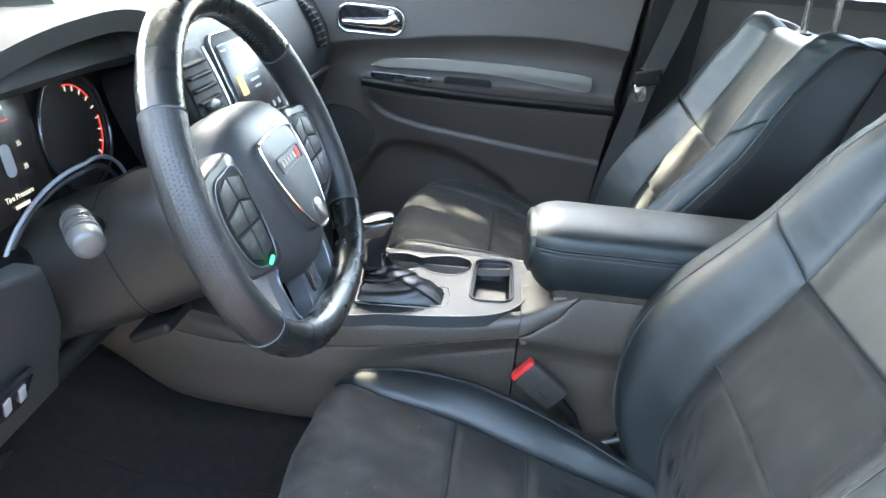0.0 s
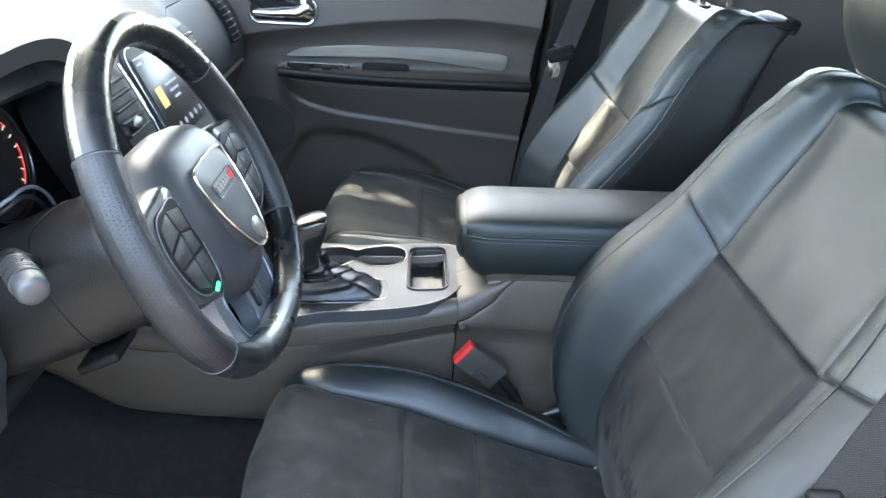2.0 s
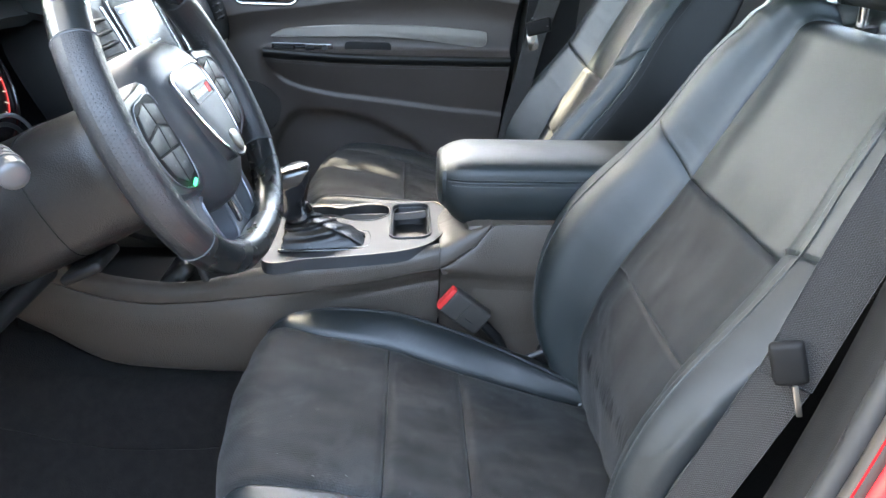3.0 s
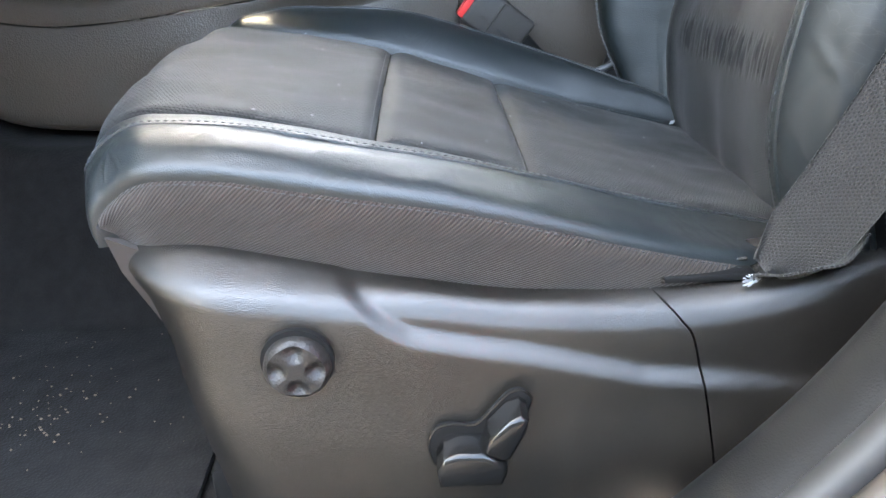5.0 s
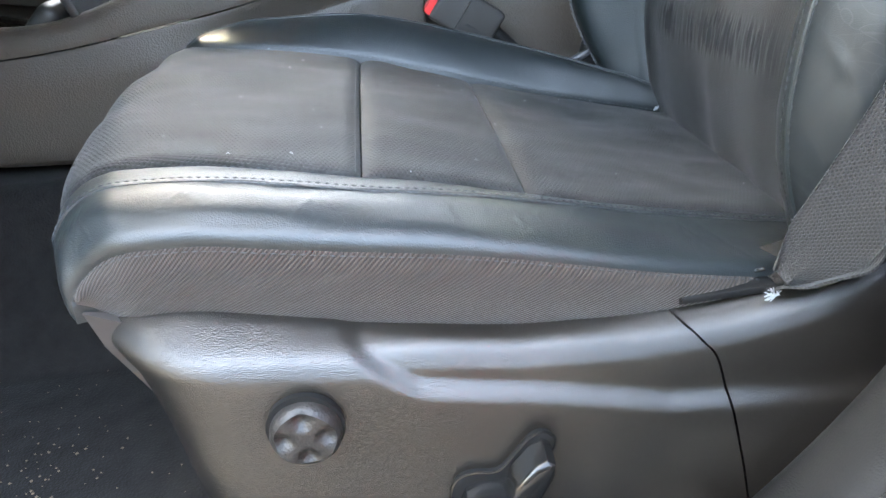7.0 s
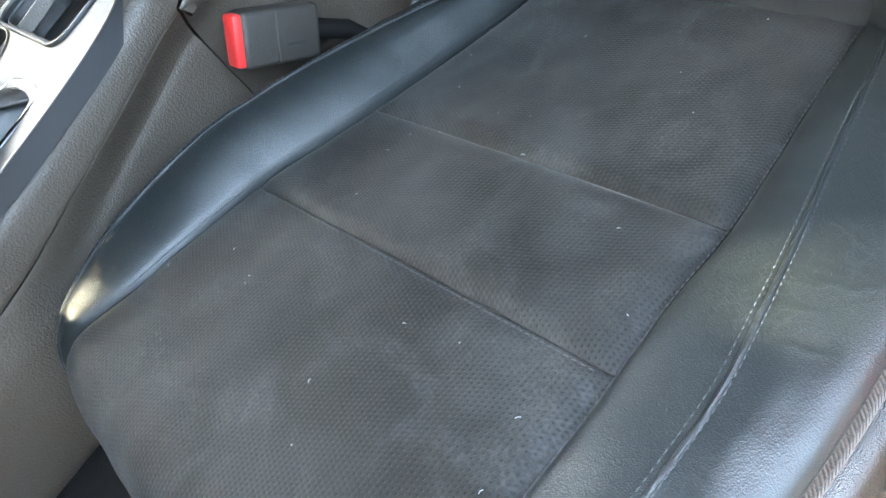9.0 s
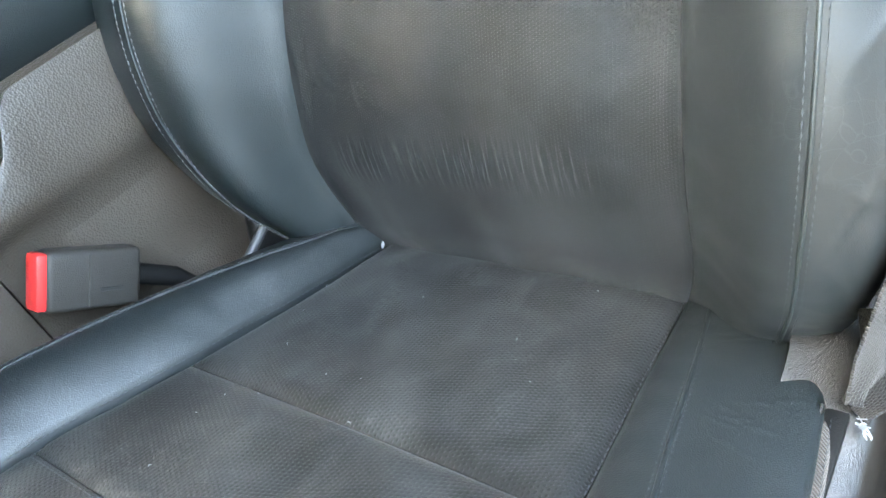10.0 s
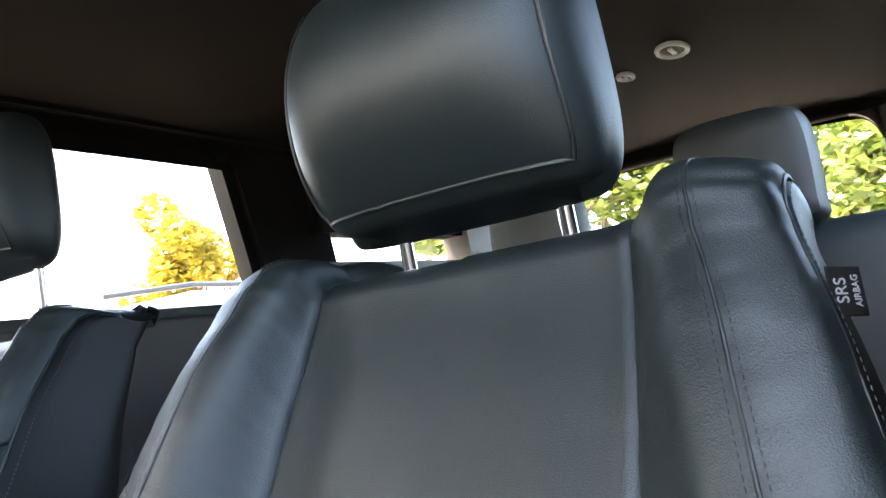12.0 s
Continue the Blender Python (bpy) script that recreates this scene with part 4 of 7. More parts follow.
        part("back_piping", piping(form, [(0.02, vv * s), (0.4, vv * s), (0.75, vv * s), (1.06, vv * s)], 0.0012, 90, 0.0034), LEATHER, top)
        part("edge_piping", piping(form, [(0.02, 4.98 * s), (0.4, 4.98 * s), (0.75, 4.98 * s), (1.07, 4.98 * s)], 0.0022, 90, 0.0015), LEATHER, top)

    def rear_fn(u, v):
        a, b = form(u, 7), form(u, -7)
        f = (v + 1) / 2
        p = np.array(a) * (1 - f) + np.array(b) * f
        p[0] += 0.03 * (1 - v * v)
        return p
    part("back_shell", panel(rear_fn, 0, 1.0, -1, 1, 40, 20, 0.0, 0.01), SHADEDSKIN, top)

    def top_fn(u, v):
        s = 1 if v >= 0 else -1
        a, b = np.array(form(1.078, 5 * v)), np.array(rear_fn(1.0, -v))
        a1, b1 = np.array(form(1.078, 5 * s)), np.array(rear_fn(1.0, -s))
        edge = np.array(form(1.08 - 0.08 * u, s * (5 + 2 * u)))
        return a * (1 - u) + b * u + np.array((0, 0, 0.012 * math.sin(math.pi * u))) * (1 - v ** 6) + (edge - a1 * (1 - u) - b1 * u) * v ** 6
    part("back_top", panel(top_fn, 0, 1, -1, 1, 16, 60, 0.0, 0.01, 0.004), LEATHER, top)
    part("back_core", box((0.215, 0, 0.62), (0.07, 0.34, 0.5), 0.03, 2, pose(0, 0, 0, 0, 26, 0)), MATT, top)
    headrest(top, lift)
    for y in (0.074, -0.074):
        part("post_collar", tube([(0.302, y, 0.868), (0.300, y, 0.886)], 0.013, 14), MATT, top)
    return top


driver_seat = seat(pose(0, 0, 0), "black leather driver seat with grey perforated suede centre and worn bolsters", True)
seat(pose(0.018, 0.775, 0.018) @ Matrix.Scale(-1, 4, (0, 1, 0)), "black leather passenger seat with grey perforated suede centre behind the armrest", False, 0.065, 0.042, 1.0)


# side shield of the driver seat, with its switches
def shield_fn(u, v):
    """u along the seat, v down from the upper inner edge."""
    front = -0.442 + 0.066 * max(0, v - 0.05)
    x = front + u * (0.13 - front)
    top = ease(x, (-0.42, -0.38, -0.338, -0.295, -0.25, -0.20, -0.16, -0.11, -0.05, 0.04, 0.13), (0.353, 0.355, 0.348, 0.338, 0.327, 0.317, 0.316, 0.318, 0.322, 0.338, 0.36))
    fall = ease(x, (-0.42, -0.38, -0.334, -0.294, -0.25, -0.21, -0.17, -0.13, -0.09, -0.05, 0.0, 0.13), (0.020, 0.019, 0.016, 0.013, 0.007, 0.005, 0.007, 0.011, 0.013, 0.012, 0.010, 0.010))
    sec = [(-0.226, 0.001), (-0.238, -fall * 0.22), (-0.254, -fall * 0.55), (-0.2685, -fall), (-0.2755, -fall - 0.0085), (-0.2785, -fall - 0.021), (-0.281, -0.070), (-0.286, -0.115), (-0.284, -0.165), (-0.276, -0.225)]
    y, dz = crom(sec, v * 9)
    z = top + dz
    ridge = ease(x, (-0.31, -0.296, -0.283, -0.270, -0.254, -0.221, -0.187, -0.151, -0.113, 0.0, 0.13), (0.350, 0.334, 0.318, 0.306, 0.296, 0.288, 0.281, 0.272, 0.262, 0.250, 0.240))
    a = min(1.0, max(0.0, (z - ridge + 0.003) / 0.012))
    y += 0.0070 * a * a * (3 - 2 * a)
    k = max(0.0, 1 - u / 0.13)
    y += 0.034 * k ** 3
    k2 = max(0.0, (u - 0.7) / 0.3)
    y += 0.05 * k2 * k2
    return (x, y, z)


def gap_u(v):
    return 0.566 + 0.085 * max(0, v - 0.12)


part("side_shield", panel(lambda u, v: shield_fn(u * gap_u(v), v), 0, 0.9975, 0, 1, 130, 120, 0.0, 0.004, 0.012, flip=True), SHIELD, driver_seat, "dark plastic seat side shield with a moulded crease")
part("side_shield_rear", panel(lambda u, v: shield_fn(gap_u(v) + u * (1 - gap_u(v)), v), 0.0035, 1, 0, 1, 50, 90, 0.0, 0.004, 0.012, flip=True), SHIELD, driver_seat, "dark plastic rear seat shield")
part("belt_slot", box((-0.072, -0.2485, 0.3165), (0.056, 0.012, 0.005), 0.0015), MATT, driver_seat, "dark belt slot")
part("slot_lip", tube([(-0.101, -0.256, 0.3165), (-0.097, -0.2415, 0.3205), (-0.046, -0.2415, 0.3225)], 0.0012, 8), SHIELD, driver_seat)
FACE_Y = -0.2835
KX, KZ = -0.3175, 0.2905
lumbar = part("lumbar_switch", prism(circle(0.0212, 40, KX, KZ), 0.004, lambda a, b, c: (a, FACE_Y + 0.003 - c, b), 0.001), MATT, driver_seat, "round four-way lumbar switch")


def knob_fn():
    """A round cap with four scooped finger dents between raised spokes."""
    n, rings = 72, 14
    verts = []
    for i in range(rings + 1):
        r = 0.0192 * i / rings
        for j in range(n):
            g = 2 * math.pi * j / n
            lobe = (0.5 + 0.5 * math.cos(4 * g)) ** 1.5
            f = i / rings
            h = 0.0085 - 0.0048 * lobe * math.sin(math.pi * min(1, max(0, (f - 0.28) / 0.72)) ** 0.9) ** 1.2 - (0.004 * max(0, f - 0.86) / 0.14)
            verts.append((KX + r * math.cos(g), FACE_Y - 0.001 - h, KZ - 0.0015 + r * math.sin(g)))
    verts += [(KX + 0.0195 * math.cos(2 * math.pi * j / n), FACE_Y, KZ - 0.0015 + 0.0195 * math.sin(2 * math.pi * j / n)) for j in range(n)]
    faces = [(i * n + j, (i + 1) * n + j, (i + 1) * n + (j + 1) % n, i * n + (j + 1) % n) for i in range(rings + 1) for j in range(n)]
    return raw(verts, faces, None, 50)


part("knob", knob_fn(), COLUMNSKIN, lumbar)
BEZEL = [(-0.2435, 0.220), (-0.2445, 0.232), (-0.240, 0.2415), (-0.231, 0.2445), (-0.2165, 0.2435), (-0.206, 0.2545), (-0.197, 0.2645), (-0.190, 0.2668), (-0.1845, 0.263), (-0.1835, 0.2565), (-0.190, 0.240), (-0.1965, 0.226), (-0.2025, 0.214), (-0.222, 0.211), (-0.239, 0.2125)]
sw = part("seat_switch", prism(loop_of(BEZEL, 75), 0.004, lambda a, b, c: (a, FACE_Y - 0.001 - c, b), 0.001), MATT, driver_seat, "two black seat adjusting switches")
part("bezel_rim", tube([(a, FACE_Y - 0.0045, b) for a, b in loop_of(BEZEL, 75)], 0.0009, 6, True), BLACK_SATIN, sw)
part("slide_switch", prism([(-0.2395, 0.2145), (-0.2405, 0.226), (-0.236, 0.2355), (-0.228, 0.2385), (-0.212, 0.2375), (-0.200, 0.231), (-0.1985, 0.224), (-0.2015, 0.2145)], 0.019, lambda a, b, c: (a, FACE_Y - 0.004 - c, b - 0.20 * c), 0.0035, 3), BLACK_SATIN, sw)
part("recline_switch", prism([(-0.212, 0.2385), (-0.2095, 0.248), (-0.198, 0.2605), (-0.191, 0.2635), (-0.1865, 0.260), (-0.1875, 0.2535), (-0.197, 0.2335), (-0.203, 0.232)], 0.019, lambda a, b, c: (a, FACE_Y - 0.004 - c, b - 0.20 * c), 0.0035, 3), BLACK_SATIN, sw)

# airbag tag sewn to the outer edge of the backrest
tag_n, tag_x = Vector((-0.74, -0.64, 0.22)).normalized(), Vector((0.30, 0.10, 0.95))
tag_x = (tag_x - tag_n * tag_x.dot(tag_n)).normalized()
tag_y = tag_n.cross(tag_x)
tag_m = Matrix.Translation((0.231, -0.250, 0.823)) @ Matrix((tag_x, tag_y, tag_n)).transposed().to_4x4()
tagp = part("airbag_tag", moved(box((0, 0, 0), (0.027, 0.019, 0.002), 0.0008, 1), tag_m), MATT, driver_seat, "black sewn tag with white lettering")
part("lettering", moved(lettering("SRS", 0.0092), tag_m @ Matrix.Translation((0, 0.0032, 0.0012))), GREYPLASTIC, tagp)
part("lettering", moved(lettering("AIRBAG", 0.0050), tag_m @ Matrix.Translation((0, -0.0048, 0.0012))), GREYPLASTIC, tagp)

# ================= centre console =================
console = thing("centre_console", "dark grained plastic centre console with chrome-edged top plate", "console")


def console_top(x):
    return ease(x, (-0.95, -0.83, -0.72, -0.6, -0.47, -0.25, -0.1, 0.15), (0.52, 0.485, 0.450, 0.440, 0.470, 0.490, 0.520, 0.530))


def console_bot(x):
    return ease(x, (-0.95, -0.83, -0.74, -0.62, -0.45, 0.15), (0.42, 0.355, 0.30, 0.285, 0.28, 0.27))


def console_seam(x):
    return ease(x, (-0.95, -0.83, -0.74, -0.64, -0.44, -0.29, -0.19), (0.50, 0.455, 0.42, 0.409, 0.428, 0.449, 0.464))


def upper_fn(u, v):
    x = -0.95 + u * 0.755
    t, s = console_top(x), console_seam(x) + 0.001
    o = 0.026 * max(0.0, min(1.0, (x + 0.42) / 0.22))
    sec = [(0.272 + o, t), (0.262 + o, t - 0.004), (0.255 + o, t - 0.014), (0.253 + o, s)]
    return (x, *crom(sec, v * 3))


def lower_fn(u, v):
    x = -0.95 + u * 0.755
    s, b = console_seam(x) - 0.001, console_bot(x)
    o = 0.026 * max(0.0, min(1.0, (x + 0.42) / 0.22))
    o += 0.022 * max(0.0, min(1.0, (x + 0.50) / 0.20))
    sec = [(0.254 + o - 0.022 * max(0.0, min(1.0, (x + 0.50) / 0.20)), s), (0.248 + o, s - 0.025), (0.247 + o, s - 0.05 if s - 0.05 > b else b + 0.02), (0.250 + o, b + 0.006), (0.275 + o, b - 0.002)]
    return (x, *crom(sec, v * 4))


def rear_low_fn(u, v):
    x0 = -0.192
    x = x0 + u * 0.33
    t = ease(x, (-0.192, -0.135, -0.108, -0.09, 0.2), (0.462, 0.497, 0.528, 0.533, 0.533))
    f = 0.024 * max(0.0, (t - 0.462) / 0.09)
    b = 0.458 - 0.012 * u
    sec = [(0.283 + f, t), (0.282 + f * 0.7, t * 0.5 + b * 0.5 + 0.003), (0.283 + f * 0.4, b), (0.299, b - 0.026), (0.303, 0.38), (0.300, 0.32), (0.292, 0.26)]
    return (x, *crom(sec, v * 6))


def rear_up_fn(u, v):
    x = -0.195 + u * 0.085
    lo = ease(x, (-0.195, -0.135, -0.108, -0.07), (0.464, 0.4985, 0.5295, 0.535))
    hi = max(ease(x, (-0.195, -0.14, -0.07), (0.499, 0.526, 0.548)), lo + 0.006)
    f = 0.024 * max(0.0, (lo - 0.462) / 0.09)
    return (x, *crom([(0.378, hi + 0.004), (0.335, hi + 0.002), (0.300 + f * 0.5, hi - 0.003), (0.288 + f * 0.8, hi * 0.6 + lo * 0.4), (0.283 + f, lo)], v * 4))


def mirror(fn):
    return lambda u, v: (fn(u, v)[0], 2 * 0.378 - fn(u, v)[1], fn(u, v)[2])


for fn, name in ((upper_fn, "side_rail"), (lower_fn, "side_panel"), (rear_low_fn, "rear_side_panel"), (rear_up_fn, "rear_shoulder")):
    part(name, panel(fn, 0, 1, 0, 1, 60, 24, 0.0008, 0.004, 0.012, flip=True), CONSOLE, console)
    part(name, panel(mirror(fn), 0, 1, 0, 1, 60, 24, 0.0008, 0.004, 0.012), CONSOLE, console)
TILT, PZ = 0.06, 0.514
plate = loop_of([(-0.48, 0.2645), (-0.40, 0.258), (-0.30, 0.264), (-0.235, 0.280), (-0.198, 0.315), (-0.178, 0.375), (-0.178, 0.44), (-0.195, 0.487), (-0.24, 0.498), (-0.36, 0.497), (-0.48, 0.492)], 90)
cups = loop_of([(-0.455, 0.452), (-0.440, 0.485), (-0.40, 0.492), (-0.372, 0.478), (-0.352, 0.486), (-0.315, 0.492), (-0.285, 0.475), (-0.283, 0.435), (-0.31, 0.412), (-0.345, 0.416), (-0.372, 0.432), (-0.40, 0.412), (-0.44, 0.418)], 72)
tray = rounded(0.068, 0.160, 0.018, 5, -0.243, 0.402)
part("top_plate", pierced(plate, (cups, tray), PZ, 0.02, TILT), SATIN, console, "satin grey console top plate with cup holders")
part("cup_well", well(cups, PZ - 0.001, 0.06, TILT, 0.93), CUPBLACK, console, "black double cup holder well")
part("tray_well", well(rounded(0.063, 0.154, 0.016, 5, -0.243, 0.402), PZ - 0.004, 0.034, TILT, 0.92), CUPBLACK, console, "open coin tray")


def at_plate(pts, lift=0.001):
    return [(a, b, PZ + TILT * a + lift) for a, b in pts]


part("chrome_edge", tube(at_plate([p for p in plate if p[0] > -0.475], 0.0002), 0.0009, 8), SILVER, console, "thin chrome edge")
part("chrome_end", tube(at_plate([p for p in plate if p[0] > -0.212 and p[1] < 0.49], 0.0004), 0.0014, 8), SILVER, console)
part("cup_rim", tube(at_plate(cups, 0.0006), 0.0012, 6, True), SILVER, console, "chrome cup holder rim")
part("tray_rim", tube(at_plate(tray, 0.0012), 0.0022, 6, True), SATIN, console)
part("tray_rim", tube(at_plate(rounded(0.061, 0.151, 0.016, 5, -0.243, 0.402), -0.004), 0.0016, 6, True), SATIN, console)
part("rear_body", box((0.01, 0.385, 0.40), (0.33, 0.17, 0.27), 0.02), CONSOLE, console)
part("front_pocket_floor", box((-0.66, 0.38, 0.375), (0.36, 0.235, 0.06), 0.01), MATT, console)
part("front_pocket_back", box((-0.86, 0.38, 0.44), (0.06, 0.235, 0.20), 0.02), MATT, console)
part("pocket_divider", box((-0.575, 0.335, 0.455), (0.012, 0.14, 0.10), 0.004, 2, pose(0, 0, 0, 0, -18, 0)), CUPBLACK, console)
part("socket_panel", box((-0.635, 0.36, 0.425), (0.028, 0.12, 0.075), 0.012, 3, pose(0, 0, 0, 0, 48, 0)), STALKGREY, console, "grey socket panel with white print")
part("socket_print", box((-0.6235, 0.340, 0.4355), (0.002, 0.028, 0.014), 0.0005, 1, pose(0, 0, 0, 0, 48, 0)), WHITE, console)

# armrest lid
def arm_ring(x, top):
    k = max(0.0, (-0.140 - x) / 0.045)
    k = min(1.0, k)
    pinch = 1 - 0.16 * k * k
    pts = [(0.3125, 0.6022), (0.319, 0.622), (0.345, 0.634), (0.40, 0.639), (0.455, 0.634), (0.481, 0.622), (0.4875, 0.6022)] if top else [(0.315, 0.601), (0.312, 0.575), (0.318, 0.542), (0.342, 0.518), (0.40, 0.512), (0.458, 0.518), (0.482, 0.542), (0.488, 0.575), (0.485, 0.601)]
    return [(0.40 + (y - 0.40) * pinch, 0.600 + (z - 0.600) * (1 - (0.30 if z > 0.6 else 0.36) * k ** 2.0) + 0.006 * (x + 0.1)) for y, z in pts]


def arm_fn(top):
    def f(u, v):
        x = -0.185 + u * 0.39
        r = arm_ring(x, top)
        return (x, *crom(r, v * (len(r) - 1)))
    return f


arm = part("armrest", box((0.01, 0.40, 0.575), (0.35, 0.14, 0.075), 0.03, 3), LEATHER, console, "padded black leather armrest lid")
part("armrest_top", panel(arm_fn(True), 0, 1, 0, 1, 60, 50, 0.001, 0.003, 0.01), LEATHER, arm)
part("armrest_skirt", panel(arm_fn(False), 0, 1, 0, 1, 60, 50, 0.001, 0.003, 0.01, flip=True), LEATHER, arm)
part("armrest_nose", moved(dome([(y, z) for y, z in arm_ring(-0.185, False)] + arm_ring(-0.185, True)[::-1], [(1.0, 0), (0.97, 0.008), (0.8, 0.014), (0.3, 0.016)], lambda a, b, c: (-0.183 - c, a, b)), Matrix()), LEATHER, arm)
fl = [arm_fn(True)(u, 0.0) for u in np.linspace(0.02, 1, 60)]
part("armrest_stitching", stitches([[(p[0], p[1] - 0.004, p[2] + d) for p in fl] for d in (0.0045, -0.0065)], r=0.0007), PALETHREAD, arm, "pale double stitching")
part("armrest_piping", tube([(p[0], p[1] - 0.003, p[2] - 0.001) for p in fl], 0.0022, 6), LEATHER, arm)

# gear lever
lever = thing("gear_lever", "black gear lever with leather boot and chrome collar on the console", "gear lever")
zt = PZ - 0.024
boot_loop = [(-0.448, 0.292), (-0.44, 0.283), (-0.33, 0.294), (-0.312, 0.310), (-0.315, 0.352), (-0.33, 0.362), (-0.42, 0.362), (-0.445, 0.352)]


def boot_fn(u, v):
    """u around, v from plate to collar."""
    n = len(boot_loop)
    ext = [boot_loop[-1]] + boot_loop + [boot_loop[0], boot_loop[1]]
    a, b = crom(ext, 1 + n * u)
    g = 2 * math.pi * (u + 0.52)
    c, d = -0.423 + 0.020 * math.cos(g), 0.327 + 0.020 * math.sin(g)
    k = 1 - (1 - v) ** 1.7
    fold = 0.0045 * math.sin(v * 26 + 3 * math.sin(g * 2)) * math.sin(math.pi * v)
    x, y = a + (c - a) * k, b + (d - b) * k
    return (x + fold * math.cos(g), y + fold * math.sin(g), zt + 0.056 * v ** 0.9 + 0.012 * math.sin(math.pi * v) * max(0, 1 - v))


verts = [boot_fn(u, v) for v in np.linspace(0, 1, 26) for u in np.linspace(0, 1, 56, endpoint=False)]
part("boot", raw(verts, [(i * 56 + j, i * 56 + (j + 1) % 56, (i + 1) * 56 + (j + 1) % 56, (i + 1) * 56 + j) for i in range(25) for j in range(56)]), BOOTSKIN, lever, "creased black leather boot")
part("boot_frame", tube([(a, b, zt + 0.002) for a, b in loop_of([(x * 1.03 + 0.0114, y * 1.06 - 0.0196) for x, y in boot_loop], 60)], 0.0035, 8, True), BLACK, lever)
part("collar", tube([(-0.423, 0.327, zt + 0.052), (-0.427, 0.327, zt + 0.064)], [0.0205, 0.0175], 18), BLACK_SATIN, lever, "dark chrome collar")
part("shaft", tube([(-0.427, 0.327, zt + 0.058), (-0.436, 0.327, zt + 0.092)], [0.015, 0.016], 16), BLACK, lever)
part("grip", moved(dome(loop_of([(-0.012, -0.040), (-0.016, -0.010), (-0.026, 0.022), (-0.022, 0.034), (0.0, 0.040), (0.022, 0.045), (0.027, 0.038), (0.022, 0.012), (0.014, -0.012), (0.012, -0.040)], 48), [(0.6, -0.021), (0.88, -0.018), (1.0, -0.008), (1.0, 0.008), (0.88, 0.018), (0.6, 0.021)]), Matrix.Translation((-0.438, 0.327, zt + 0.086)) @ pose(0, 0, 0, 90, 0, 12) @ Matrix.Diagonal((1.2, 1.05, 1.25, 1))), BLACK, lever, "glossy black lever grip")
part("grip_cap", moved(dome(loop_of([(-0.020, 0.0), (-0.012, 0.006), (0.004, 0.011), (0.022, 0.014), (0.026, 0.009), (0.010, 0.002), (-0.008, -0.002)], 32), [(0.7, -0.016), (1.0, -0.010), (1.0, 0.010), (0.7, 0.016)]), Matrix.Translation((-0.438, 0.327, zt + 0.1205)) @ pose(0, 0, 0, 90, 0, 12) @ Matrix.Diagonal((1.2, 1.05, 1.2, 1))), BLACK_SATIN, lever, "satin black grip cap")
for i in range(4):
    part("gear_mark", box((-0.455 + 0.006 * (i % 2), 0.3005, zt + 0.104 - i * 0.007), (0.004, 0.002, 0.004), 0.0005, 1), GLOW_BLUE, lever)

# seat belt buckle beside the driver's cushion
buckle = thing("seat_belt_buckle", "black seat belt buckle with red release button", "seat belt buckle", Matrix.Translation((-0.150, 0.264, 0.394)) @ pose(0, 0, 0, 0, 38, 0))
part("body", box((0.0, 0, 0), (0.076, 0.024, 0.048), 0.005, 3), BUCKLE, buckle)
part("release_button", box((-0.039, 0, 0), (0.012, 0.019, 0.044), 0.003, 2), REDPLASTIC, buckle, "red release button")
part("body_ridge", box((-0.006, -0.0125, 0.0), (0.0015, 0.002, 0.042), 0.0006, 1), BUCKLE, buckle)
part("body_print", box((0.012, -0.0123, -0.008), (0.018, 0.001, 0.003), 0.0003, 1), CUPBLACK, buckle)
part("stalk", tube([(0.038, 0, 0), (0.075, 0.0, -0.006), (0.12, 0, -0.03)], 0.009, 8, flat=1.0), MATT, buckle)
bolster_hinge = thing("recliner_cover", "dark plastic recliner cover between cushion and backrest", "seat cover")
part("cover", box((0.0, 0.222, 0.305), (0.09, 0.018, 0.10), 0.008, 3, pose(0, 0, 0, 0, 20, 0)), PLASTIC, bolster_hinge)
part("edge", tube([(-0.055, 0.212, 0.335), (-0.02, 0.212, 0.350), (0.01, 0.213, 0.372)], 0.0045, 8), SATIN, bolster_hinge, "pale worn edge")

# ================= steering wheel =================
TH = radians(25)
WHEEL = Matrix.Translation((-0.483, -0.028, 0.791)) @ Matrix(((0, -math.sin(TH), math.cos(TH), 0), (1, 0, 0, 0), (0, math.cos(TH), math.sin(TH), 0), (0, 0, 0, 1)))
wheel = thing("steering_wheel", "black leather steering wheel with perforated grips and satin lower spokes", "steering wheel", WHEEL)


def rim_at(deg):
    a = radians(deg)
    c, s = math.cos(a), math.sin(a)
    if s >= 0:
        return (0.187 * c, 0.187 * s, 0.0)
    return (0.187 * math.copysign(abs(c) ** 0.84, c), -0.154 * abs(s) ** 0.86, 0.0)


